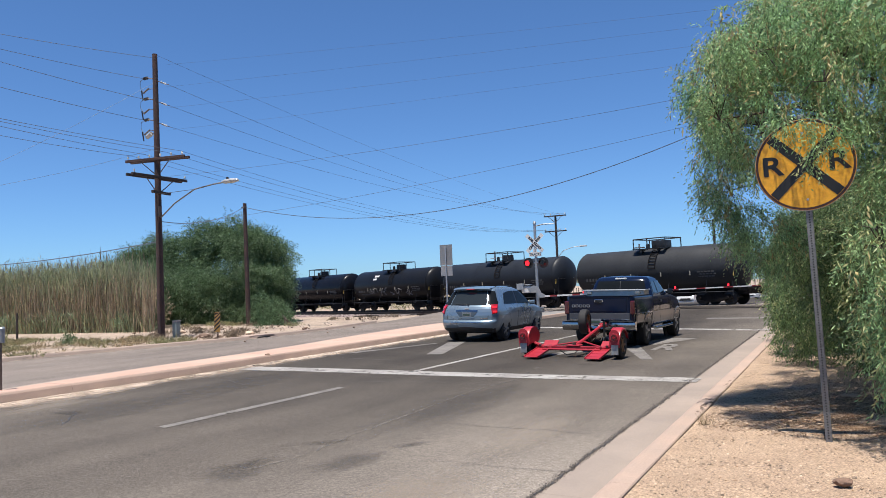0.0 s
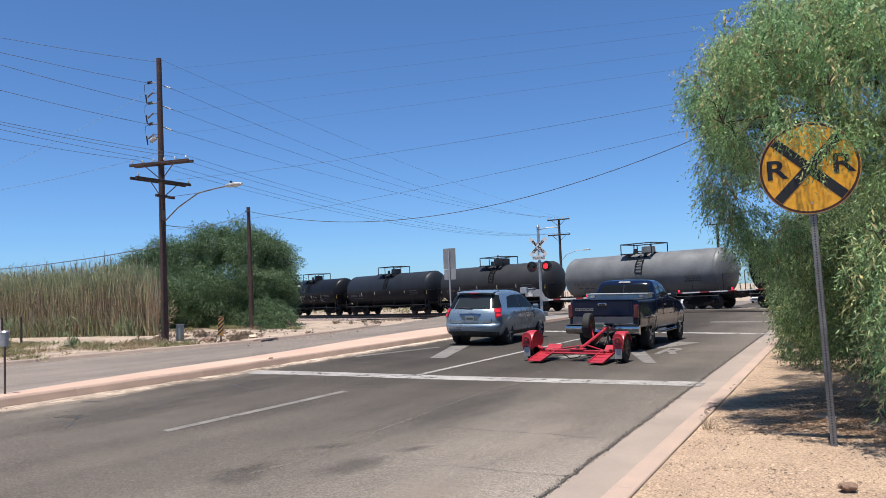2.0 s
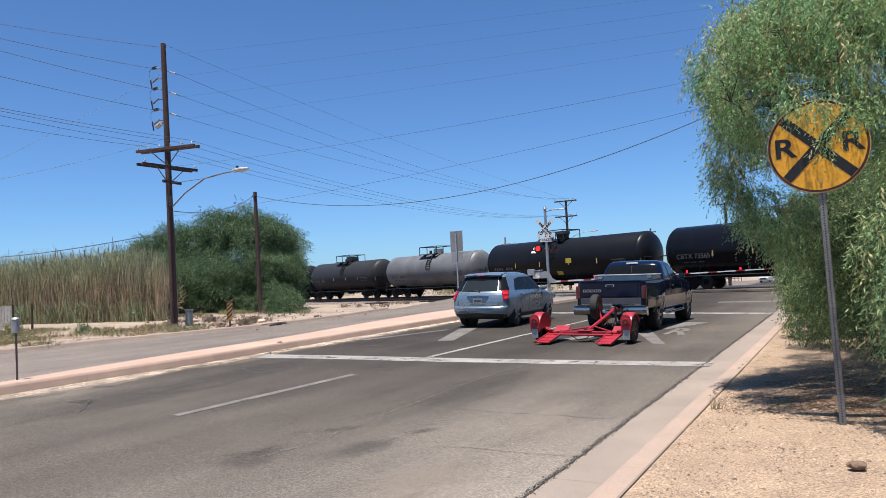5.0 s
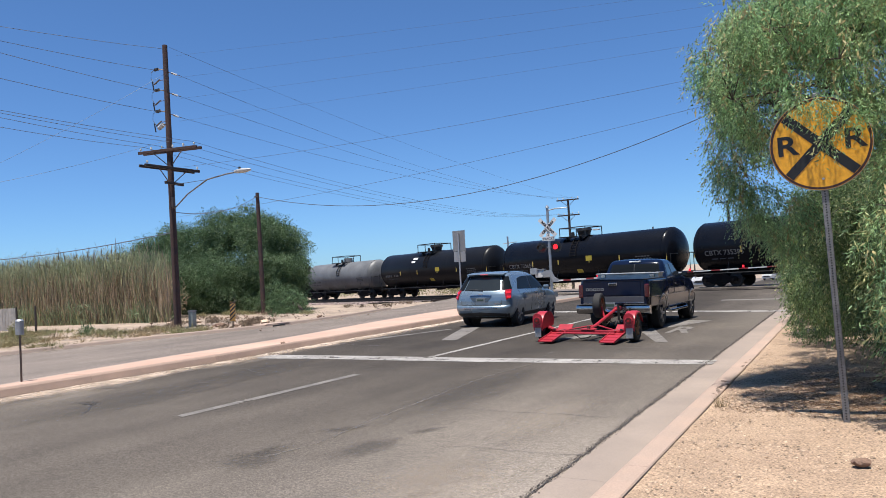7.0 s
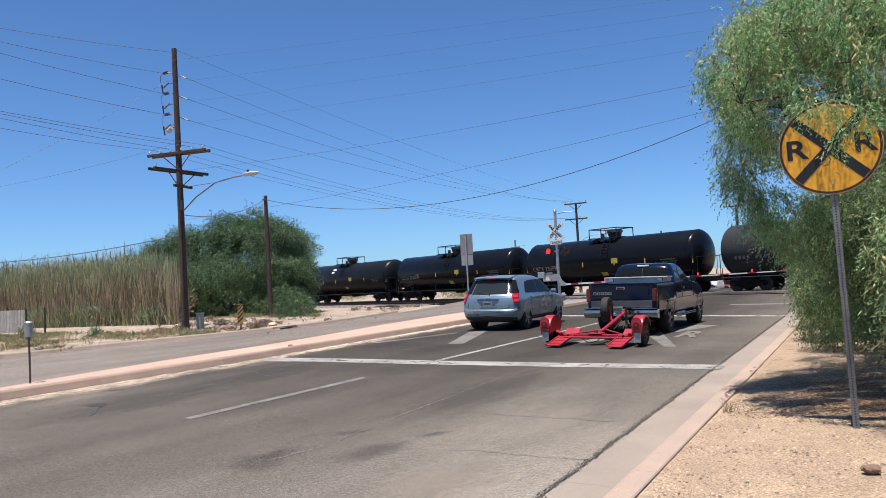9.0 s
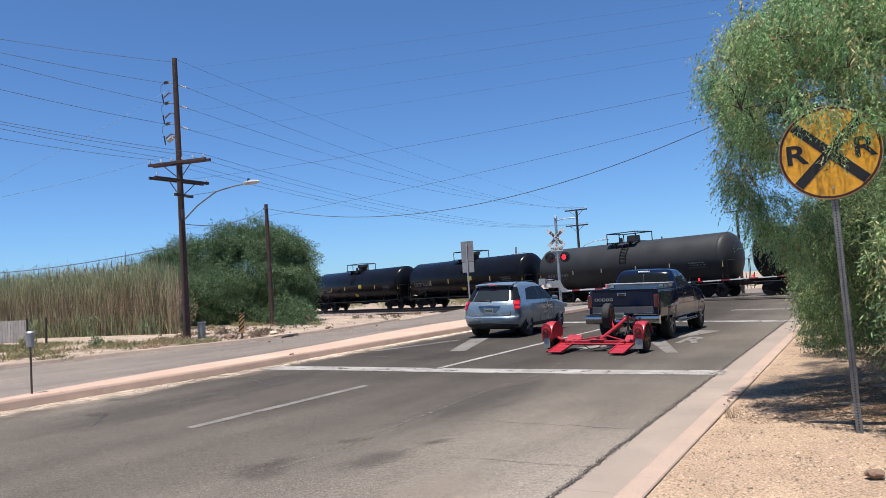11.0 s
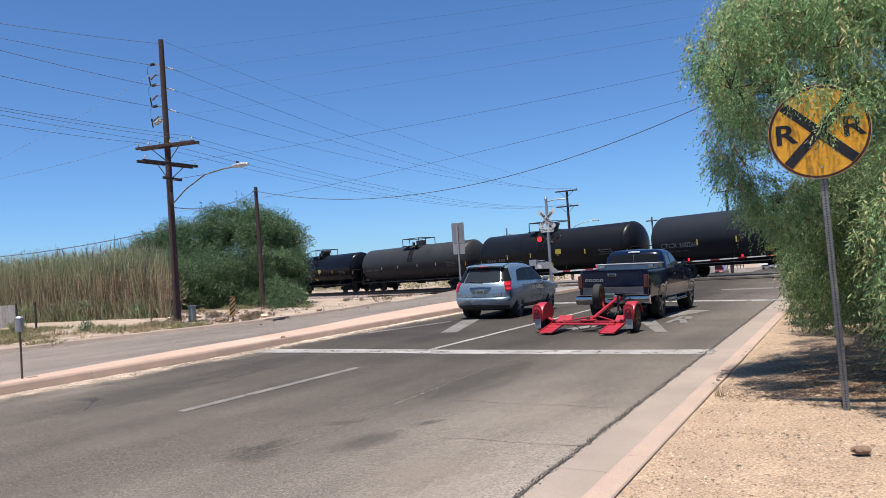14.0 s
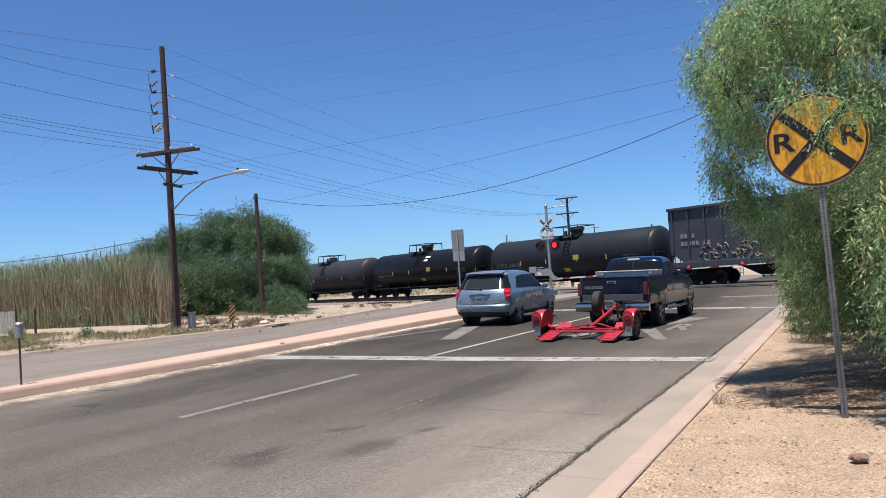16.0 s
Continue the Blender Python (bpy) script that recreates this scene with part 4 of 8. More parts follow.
part("meter_box", box(on_pole(5.75) + Vector((0.20, -0.12, 0)), (0.12, 0.12, 0.45), 0.02), M_STEEL, pole)
# street lamp on its curved arm
arm = [on_pole(5.5) + Vector((0.15, 0, 0)), on_pole(6.0) + Vector((1.0, 0, 0.05)), on_pole(6.45) + Vector((2.2, 0, 0.1)), on_pole(6.6) + Vector((3.3, 0, 0.06)), on_pole(6.68) + Vector((3.9, 0, 0.0))]
lamp = thing("street_lamp", Matrix(), "grey cobra-head street lamp on a curved arm from the pole", "street lamp")
part("arm", tube(arm, 0.032, 8), M_GALV_DULL, lamp)
part("stay", tube([on_pole(6.55), on_pole(6.45) + Vector((2.2, 0, 0.1))], 0.012, 5), M_WIRE, lamp)
e = arm[-1]
head = [[(e.x + dx, e.y + w * math.cos(a), e.z + 0.02 + h * math.sin(a)) for a in np.linspace(0, 2 * math.pi, 13)[:-1]] for dx, w, h in ((-0.1, 0.05, 0.05), (0.1, 0.13, 0.09), (0.45, 0.16, 0.10), (0.75, 0.10, 0.06), (0.82, 0.03, 0.02))]
part("lamp_head", loft(head), M_PORCELAIN, lamp, smooth=True)
part("photocell", cyl((e.x + 0.2, e.y, e.z + 0.08), (e.x + 0.2, e.y, e.z + 0.2), 0.05, 0.05, 8), M_BLACK, lamp)

P2 = Vector((-32.5, 35.7, 0.2))
P2T = Vector((-32.57, 35.7, 7.66))
pole2 = thing("timber_pole", Matrix(), "short plain brown timber pole before the bush", "utility pole")
part("pole_shaft", cyl(P2, P2T, 0.15, 0.11, 14), M_WOOD, pole2, smooth=True)
part("cap_bracket", box(P2T - Vector((0, 0.1, 0.25)), (0.3, 0.1, 0.08), 0.01), M_STEEL, pole2)


def far_pole(x, y, z, h, arms, lampside=0):
    p = thing("utility_pole", pose(x, y, z), "distant dark utility pole with two crossarms beyond the railway", "utility pole")
    part("pole_shaft", cyl((0, 0, 0), (0, 0, h), 0.19, 0.13, 10), M_WOOD_DARK, p)
    for zz, w in arms:
        part("crossarm", box((0, -0.16, h - zz), (w, 0.12, 0.14)), M_WOOD_DARK, p)
        for f in (-0.46, -0.2, 0.2, 0.46):
            insulator(p, (f * w, -0.16, h - zz + 0.07), 0.25, 0.09)
        for sgn in (-1, 1):
            part("brace", tube([(sgn * w * 0.33, -0.16, h - zz), (0, -0.16, h - zz - 0.8)], 0.03, 5), M_STEEL, p)
    return p


FAR = Vector((-29.8, 85, 0.1))
far_pole(FAR.x, FAR.y, FAR.z - 1.2, 11.22, ((0.1, 2.7), (1.9, 2.7)))
fl = thing("street_lamp", Matrix(), "distant street lamp arm on a utility pole beyond the railway", "street lamp")
part("arm", tube([FAR + Vector((0.1, 0, 5.1)), FAR + Vector((0.8, 0, 5.8)), FAR + Vector((2.0, 0, 6.15)), FAR + Vector((2.9, 0, 6.2))], 0.04, 6), M_GALV, fl)
part("lamp_head", box(FAR + Vector((3.2, 0, 6.2)), (0.8, 0.3, 0.16), 0.05), M_PORCELAIN, fl)


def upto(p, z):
    """The place at height z on the camera's line of sight through p."""
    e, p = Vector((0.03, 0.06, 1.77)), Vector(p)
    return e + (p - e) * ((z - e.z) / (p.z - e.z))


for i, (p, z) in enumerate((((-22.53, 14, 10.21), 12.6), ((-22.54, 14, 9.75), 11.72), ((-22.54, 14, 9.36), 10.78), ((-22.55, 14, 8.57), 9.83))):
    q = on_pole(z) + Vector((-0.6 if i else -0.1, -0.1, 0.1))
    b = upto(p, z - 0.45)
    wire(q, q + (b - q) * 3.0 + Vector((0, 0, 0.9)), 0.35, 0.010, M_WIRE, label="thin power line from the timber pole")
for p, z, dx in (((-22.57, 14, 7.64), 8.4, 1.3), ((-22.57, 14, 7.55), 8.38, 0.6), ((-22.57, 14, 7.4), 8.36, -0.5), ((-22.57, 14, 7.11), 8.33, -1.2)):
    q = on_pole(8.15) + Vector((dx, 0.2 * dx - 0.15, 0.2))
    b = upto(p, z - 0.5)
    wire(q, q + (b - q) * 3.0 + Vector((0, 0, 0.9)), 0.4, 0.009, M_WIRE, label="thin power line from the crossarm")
    wire(q, FAR + Vector((dx * 0.9, -0.16, 8.32)), 1.35, 0.0075, M_WIRE, label="power line running on to the far pole")
for k, z in enumerate((11.72, 10.78, 9.83)):
    q = on_pole(z) + Vector((0.70, 0.15, -0.34))
    wire(q, FAR + Vector((-1.1 + 1.1 * k, -0.16, 10.12)), 1.0, 0.0075, M_WIRE, label="power line running on to the far pole")
q = on_pole(12.85)
wire(q, FAR + Vector((0.4, -0.16, 10.12)), 0.6, 0.006, M_WIRE_THIN, label="thin shield wire running on to the far pole")
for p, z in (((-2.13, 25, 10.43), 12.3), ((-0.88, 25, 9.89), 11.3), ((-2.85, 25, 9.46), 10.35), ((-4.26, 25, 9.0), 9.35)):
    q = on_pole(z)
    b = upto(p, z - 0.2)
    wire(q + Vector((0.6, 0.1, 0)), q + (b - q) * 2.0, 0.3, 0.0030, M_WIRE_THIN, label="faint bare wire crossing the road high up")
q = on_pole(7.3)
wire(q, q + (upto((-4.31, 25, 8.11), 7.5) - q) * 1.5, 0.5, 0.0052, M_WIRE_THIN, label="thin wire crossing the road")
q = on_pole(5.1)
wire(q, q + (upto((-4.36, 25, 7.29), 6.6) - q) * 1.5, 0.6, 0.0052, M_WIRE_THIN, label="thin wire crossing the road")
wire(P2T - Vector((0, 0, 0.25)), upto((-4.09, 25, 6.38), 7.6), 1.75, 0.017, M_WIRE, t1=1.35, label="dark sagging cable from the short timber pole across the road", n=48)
wire(P2T - Vector((0, 0, 0.2)), on_pole(5.35), 0.45, 0.018, M_WIRE, label="dark cable between the two timber poles")
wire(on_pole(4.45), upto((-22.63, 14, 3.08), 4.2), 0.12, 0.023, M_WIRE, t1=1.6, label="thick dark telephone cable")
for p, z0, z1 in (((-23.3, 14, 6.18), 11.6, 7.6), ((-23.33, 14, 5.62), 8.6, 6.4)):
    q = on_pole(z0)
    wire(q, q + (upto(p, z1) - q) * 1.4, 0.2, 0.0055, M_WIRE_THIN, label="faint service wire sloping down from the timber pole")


# ---- signs and crossing gear ----
sign = thing("railroad_warning_sign", pose(-0.217, 8.46, 0.12, 0, -1.1, 0), "round yellow railway warning sign on a perforated steel post", "road sign")
post = part("post", box((0, 0, 1.62), (0.062, 0.045, 3.3), 0.006), M_GALV_DULL, sign)
# Black discs on the face stand in for the dark inside of the holes.
bm = bmesh.new()
for k in range(122):
    add_cyl(bm, (0, -0.0232, 0.06 + k * 0.0262), (0, -0.0222, 0.06 + k * 0.0262), 0.0078, 0.0078, 6)
tagged(part("hole_discs", bm, M_SIGN_BLACK, post), kind="stuff")
plate = part("plate", disc((0, -0.045, 2.76), 0.457, 0.004, "y", 72), M_YELLOW, sign)
part("back_plate", disc((0, -0.040, 2.76), 0.462, 0.004, "y", 72), M_ALU, sign)
bm = bmesh.new()
ring_of = lambda r, y: [bm.verts.new((r * math.cos(a), y, 2.76 + r * math.sin(a))) for a in np.linspace(0, 2 * math.pi, 73)[:-1]]
ra, rb = ring_of(0.452, -0.0485), ring_of(0.430, -0.0485)
for k in range(72):
    j = (k + 1) % 72
    bm.faces.new((ra[k], ra[j], rb[j], rb[k]))
part("rim", bm, M_SIGN_RIM, sign)
for sgn in (-1, 1):
    c45 = math.sqrt(0.5)
    w, L = 0.047, 0.424
    d, q = (c45, c45 * sgn), (-c45 * sgn, c45)
    bm = prism([(d[0] * L * a + q[0] * w * b, 2.76 + d[1] * L * a + q[1] * w * b) for a, b in ((-1, -1), (1, -1), (1, 1), (-1, 1))], -0.0505 - 0.0006 * sgn, -0.0480, "y")
    part("cross_band", bm, M_SIGN_BLACK, sign)
upright = Matrix(((1, 0, 0, 0), (0, 0, -1, 0), (0, 1, 0, 0), (0, 0, 0, 1)))
for x in (-0.300, 0.300):
    writing("R", 0.27, Matrix.Translation((x, -0.049, 2.765)) @ upright @ Matrix.Diagonal((1.22, 1, 1, 1)), M_SIGN_BLACK, sign, 0.001, "letter", 0.006)
for z in (2.41, 3.08):
    part("bolt", cyl((0, -0.047, z), (0, -0.060, z), 0.013, 0.011, 8), M_GALV, sign)

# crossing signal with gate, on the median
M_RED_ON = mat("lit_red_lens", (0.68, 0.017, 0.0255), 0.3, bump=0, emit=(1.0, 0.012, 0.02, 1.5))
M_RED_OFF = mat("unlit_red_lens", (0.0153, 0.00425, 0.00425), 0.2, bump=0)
M_RED_GLOW = mat("gate_lamp", (0.68, 0.017, 0.0255), 0.3, bump=0, emit=(1.0, 0.02, 0.04, 1.0))
M_REDTAPE = mat("red_reflective", (0.26, 0.022, 0.024), 0.5, scale=4, bump=0)
MAST = Vector((-15.24, 40.0, 0))
MAST.z = lie(MAST.x, MAST.y) - 0.01
mast = thing("crossing_signal", Matrix.Translation(MAST), "silver railway crossing signal mast with crossbuck, lamps and gate machine", "crossing signal")
part("mast", cyl((0, 0, 0), (0, 0, 5.12), 0.085, 0.075, 14), M_GALV, mast)
part("base", box((0, 0, 0.27), (0.5, 0.5, 0.30), 0.03), M_GALV, mast)
part("cap", cyl((0, 0, 5.12), (0, 0, 5.26), 0.11, 0.05, 12), M_GALV, mast)
part("bell_arm", tube([(0.05, 0, 4.98), (0.5, 0, 5.05), (1.15, 0, 5.03)], 0.035, 6), M_GALV, mast)
for sgn, words in ((1, "RAIL ROAD"), (-1, "CROSSING")):
    t = Matrix.Rotation(radians(48) * -sgn, 3, "Y")
    pl = part("crossbuck_blade", box((0, -0.11 - 0.012 * sgn, 4.02), (1.34, 0.006, 0.22), 0.0, Matrix.Rotation(radians(45) * sgn, 3, "Y")), M_WHITE, mast)
    writing(words, 0.185 if sgn > 0 else 0.19, Matrix.Translation((0, -0.115 - 0.012 * sgn, 4.02)) @ Matrix.Rotation(radians(45) * sgn, 4, "Y") @ upright, M_SIGN_BLACK, pl, 0.001, "lettering", 0.010)
pl = part("tracks_plate", box((0, -0.10, 3.40), (0.72, 0.006, 0.24)), M_WHITE, mast)
writing("TRACKS", 0.19, Matrix.Translation((0, -0.105, 3.385)) @ upright, M_SIGN_BLACK, pl, 0.001, "lettering", 0.003)
pl = part("count_plate", box((0, -0.10, 3.62), (0.24, 0.006, 0.20)), M_WHITE, mast)
writing("2", 0.2, Matrix.Translation((0, -0.105, 3.62)) @ upright, M_SIGN_BLACK, pl, 0.001, "lettering", 0.003)
part("lamp_bar", tube([(-0.46, 0, 2.92), (0.46, 0, 2.92)], 0.035, 8), M_GALV, mast)
flashers = []
for sgn in (-1, 1):
    x = sgn * 0.44
    part("backboard", disc((x, -0.06, 2.92), 0.30, 0.02, "y", 32), M_BLACK, mast)
    part("lamp_housing", cyl((x, 0.10, 2.92), (x, -0.05, 2.92), 0.13, 0.17, 20), M_BLACK, mast)
    bm = bmesh.new()
    arc = np.linspace(-0.35, math.pi + 0.35, 18)
    add_loft(bm, [[(x + 0.165 * math.cos(a), y, 2.92 + 0.165 * math.sin(a)) for a in arc] for y in (-0.07, -0.34)], close=False, caps=False)
    part("visor", bm, M_BLACK, mast)
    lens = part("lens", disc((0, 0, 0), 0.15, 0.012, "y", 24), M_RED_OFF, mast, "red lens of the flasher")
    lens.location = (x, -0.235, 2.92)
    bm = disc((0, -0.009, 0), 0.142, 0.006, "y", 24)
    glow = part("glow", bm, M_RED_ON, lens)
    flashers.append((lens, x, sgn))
gm = part("gate_machine", box((-0.62, -0.1, 1.46), (0.46, 0.36, 0.40), 0.05), M_WHITE, mast)
part("machine_lid", box((-0.62, -0.1, 1.71), (0.56, 0.44, 0.05), 0.02), M_GALV, gm)
part("machine_bracket", box((-0.2, -0.05, 1.35), (0.5, 0.3, 0.2), 0.03), M_GALV, mast)
bm = prism([(-0.45, 1.52), (-0.1, 1.66), (0.18, 1.60), (0.34, 1.25), (0.55, 1.12), (0.55, 0.98), (0.24, 0.98), (0.04, 1.38), (-0.4, 1.38)], -0.40, -0.33, "y")
part("gate_yoke", bm, M_ALU, mast)
part("counterweight", box((-0.85, -0.42, 1.62), (0.4, 0.16, 0.34), 0.02), M_GALV, mast)
gate = thing("gate_arm", Matrix.Translation(MAST), "lowered red and white striped crossing gate arm with red lamps", "crossing gate")
a0, a1 = Vector((0.4, -0.36, 1.05)), Vector((11.6, -0.36, 1.22))
n = 26
arm_rot = Matrix.Rotation(-math.atan2(a1.z - a0.z, a1.x - a0.x), 3, "Y")
for k in range(n):
    p = a0.lerp(a1, (k + 0.5) / n)
    w = 0.085 - 0.035 * k / n
    part("stripe", box(p, ((a1 - a0).length / n - 0.002, 0.045, w), 0.0, arm_rot), M_REDTAPE if k % 3 == 1 else M_WHITE, gate)
for x in (2.35, 7.15, 9.7):
    p = a0.lerp(a1, x / 11.2)
    part("gate_light", cyl((p.x, p.y, p.z + 0.05), (p.x, p.y, p.z + 0.17), 0.045, 0.04, 10), M_RED_GLOW, gate)
# slim posts beyond the tracks
far_mast = thing("signal_post", pose(-14.35, 60.5, -0.45), "slim grey post with a short arm beyond the train", "post")
part("mast", cyl((0, 0, 0), (0, 0, 5.3), 0.075, 0.065, 10), M_GALV_DULL, far_mast)
part("arm", box((0, -0.08, 5.0), (0.9, 0.08, 0.09), 0.01), M_STEEL, far_mast)
far_mast2 = thing("signal_post", pose(-28.0, 63.0, -0.45), "slim grey post with a short arm beyond the train", "post")
part("mast", cyl((0, 0, 0), (0, 0, 5.6), 0.09, 0.08, 10), M_GALV, far_mast2)
part("arm", tube([(-0.5, 0, 4.95), (0.0, 0, 5.0), (0.9, 0, 5.05)], 0.035, 6), M_GALV, far_mast2)
far_pole(-13.2, 92.0, -1.7, 10.4, ((0.1, 2.2),))

# back of a sign on the median
sb = thing("road_sign", pose(-15.69, 30.0, lie(-15.69, 30.0) + 0.05), "grey back of a tall road sign on a post", "road sign")
part("post", box((0, 0, 1.72), (0.06, 0.05, 3.45), 0.005), M_GALV, sb)
M_DULL = mat("dull_aluminium", (0.24, 0.25, 0.26), 0.6, 0.3, scale=2, fine=40, bump=0.02, second=(0.19, 0.195, 0.20))
part("panel", box((0, 0.05, 3.12), (0.62, 0.004, 0.92)), M_DULL, sb)
part("lower_panel", box((0, 0.052, 2.415), (0.58, 0.004, 0.46)), M_ALU, sb)
part("panel_strip", box((0, 0.042, 2.88), (0.06, 0.012, 1.40)), M_DULL, sb)

# striped hazard marker, service box, marker post, fence
M_OCHRE = mat("faded_yellow", (0.36, 0.20, 0.05), 0.6, scale=3, fine=30, second=(0.25, 0.14, 0.04))
hz = thing("hazard_marker", pose(-22.4, 22.8, 0.2, 0, 3, 0), "small black and yellow striped hazard marker on a dark post", "road sign")
part("post", box((0, 0.03, 0.45), (0.06, 0.05, 0.9), 0.004), M_STEEL, hz)
part("board", box((0, -0.005, 0.68), (0.30, 0.006, 0.78)), M_OCHRE, hz)
for k in range(5):
    z = 0.36 + k * 0.17
    lo, hi = max(z - 0.05, 0.292), min(z + 0.17, 1.068)
    part("stripe", prism([(-0.148, max(z - 0.085, 0.292)), (-0.148, min(z, 1.068)), (0.148, min(z + 0.24, 1.068)), (0.148, min(z + 0.155, 1.066))], -0.0095, -0.0082, "y"), M_SIGN_BLACK, hz)
M_GREENBOX = mat("grey_green_enamel", (0.212, 0.255, 0.246), 0.5, scale=2, fine=30, second=(0.178, 0.212, 0.204))
sbx = thing("service_pedestal", pose(-26.5, 24.5, 0.15), "grey-green service pedestal with a pale lid on the dirt", "utility box")
part("cabinet", box((0, 0, 0.36), (0.27, 0.27, 0.74), 0.05), M_GREENBOX, sbx)
part("lid", box((0, 0, 0.755), (0.30, 0.30, 0.05), 0.02), M_ALU, sbx)
mp = thing("marker_post", pose(-12.87, 8.07, lie(-12.87, 8.07) + 0.14), "thin steel marker post with a grey canister top on the median", "post")
part("post", cyl((0, 0, 0), (0, 0, 0.86), 0.018, 0.018, 8), M_STEEL, mp)
part("canister", cyl((0, 0, 0.82), (0, 0, 1.06), 0.068, 0.068, 16), M_ALU, mp)
part("canister_lid", cyl((0, 0, 1.06), (0, 0, 1.09), 0.075, 0.05, 16), M_GALV, mp)
M_FENCE = mat("weathered_boards", (0.374, 0.348, 0.315), 0.8, scale=4, fine=30, thing=0.12)
fence = thing("fence", Matrix(), "weathered pale board fence by the reeds", "fence")
for k in range(16):
    x = -44.2 + k * 0.262
    part("board", box((x, 24.85, 0.78), (0.24, 0.025, 1.25), 0.004), M_FENCE, fence)
part("post", cyl((-40.1, 24.8, 0.1), (-40.1, 24.8, 1.45), 0.06, 0.05, 8), M_WOOD_DARK, fence)
fp = thing("fence_post", pose(-37.5, 24.2, 0.15), "lone dark timber fence post", "post")
part("post", cyl((0, 0, 0), (0, 0, 1.35), 0.06, 0.05, 8), M_WOOD_DARK, fp)
drain = thing("storm_drain", Matrix(), "dark storm drain opening in the far kerb", "drain", kind="structure")
part("drain_hood", box((-21.66, 24.3, lie(-21.3, 24.3) + 0.095), (0.6, 1.5, 0.08), 0.02), M_KERB_NEAR, drain)
# Solid black block stands in for the shade inside the opening.
part("mouth_block", box((-21.29, 24.3, lie(-21.3, 24.3) + 0.03), (0.06, 0.7, 0.07)), M_BLACK, drain)


# ---- vehicles ----
M_SUV = mat("silver_blue_paint", (0.205, 0.270, 0.322), 0.28, 0.5, var=0.05, scale=1, fine=300, fvar=0.03, bump=0, coat=0.5)
M_NAVY = mat("navy_paint", (0.0045, 0.0095, 0.029), 0.10, 0.0, var=0.1, scale=1, fine=300, fvar=0.03, bump=0, spec=0.27)
M_SILVERTRIM = mat("silver_lower_paint", (0.155, 0.15, 0.155), 0.32, 0.35, scale=2, fine=200, fvar=0.03, bump=0, coat=0.3, second=(0.12, 0.115, 0.115))
M_CHROME = mat("chrome", (0.42, 0.43, 0.45), 0.16, 1.0, scale=2, fine=30, fvar=0.02, bump=0)
M_PLASTIC = mat("dark_plastic", (0.0298, 0.0306, 0.0323), 0.55, scale=3, fine=60, bump=0.03)
M_CARGLASS = glass("tinted_glass", (0.020, 0.024, 0.026), 0.03, 0.35)
M_SIDEGLASS = glass("dark_side_glass", (0.010, 0.012, 0.014), 0.10, 0.05)
M_TAIL = mat("tail_light_red", (0.36, 0.008, 0.014), 0.15, bump=0, coat=0.6, scale=3, fine=30)
M_TAIL_DARK = mat("dull_tail_light", (0.085, 0.007, 0.010), 0.25, bump=0, coat=0.6, scale=3, fine=30)
M_TAIL_ON = mat("brake_light", (0.425, 0.0085, 0.0127), 0.15, bump=0, coat=1.0, emit=(1.0, 0.02, 0.03, 0.35))
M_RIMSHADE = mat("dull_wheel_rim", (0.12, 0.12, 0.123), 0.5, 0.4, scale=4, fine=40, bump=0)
M_ALLOY = mat("alloy", (0.24, 0.24, 0.245), 0.4, 0.7, scale=3, fine=30, bump=0)
M_RED = mat("red_enamel", (0.37, 0.018, 0.030), 0.4, var=0.12, scale=2.5, fine=40, fvar=0.10, bump=0.02, second=(0.30, 0.020, 0.030))
M_RIMTAN = mat("rusty_rim", (0.221, 0.111, 0.051), 0.6, scale=6, fine=30)
M_PLATEBAR = mat("plate_bars", (0.051, 0.085, 0.0595), 0.5, bump=0)
M_ALLOY_BRIGHT = mat("bright_alloy", (0.26, 0.26, 0.265), 0.35, 0.6, scale=3, fine=30, bump=0)
# Darker copy of the body silver; the plate recess's shade is in its colour.
M_RECESS = mat("shaded_silver_paint", (0.10, 0.12, 0.135), 0.35, 0.4, scale=2, fine=100, fvar=0.03, bump=0)
M_TRIMBAND = mat("grey_trim_band", (0.085, 0.085, 0.095), 0.4, 0.2, scale=2, fine=60, fvar=0.08, bump=0)
M_TOOLBOX = mat("mill_aluminium", (0.50, 0.50, 0.50), 0.45, 0.6, scale=3, fine=60, fvar=0.06, bump=0.01)
M_FLAP = mat("dusty_metal_flap", (0.40, 0.39, 0.38), 0.45, 0.4, scale=6, fine=40, second=(0.26, 0.25, 0.25))
M_STRAP = mat("faded_strap", (0.20, 0.05, 0.05), 0.8, scale=8, fine=80)


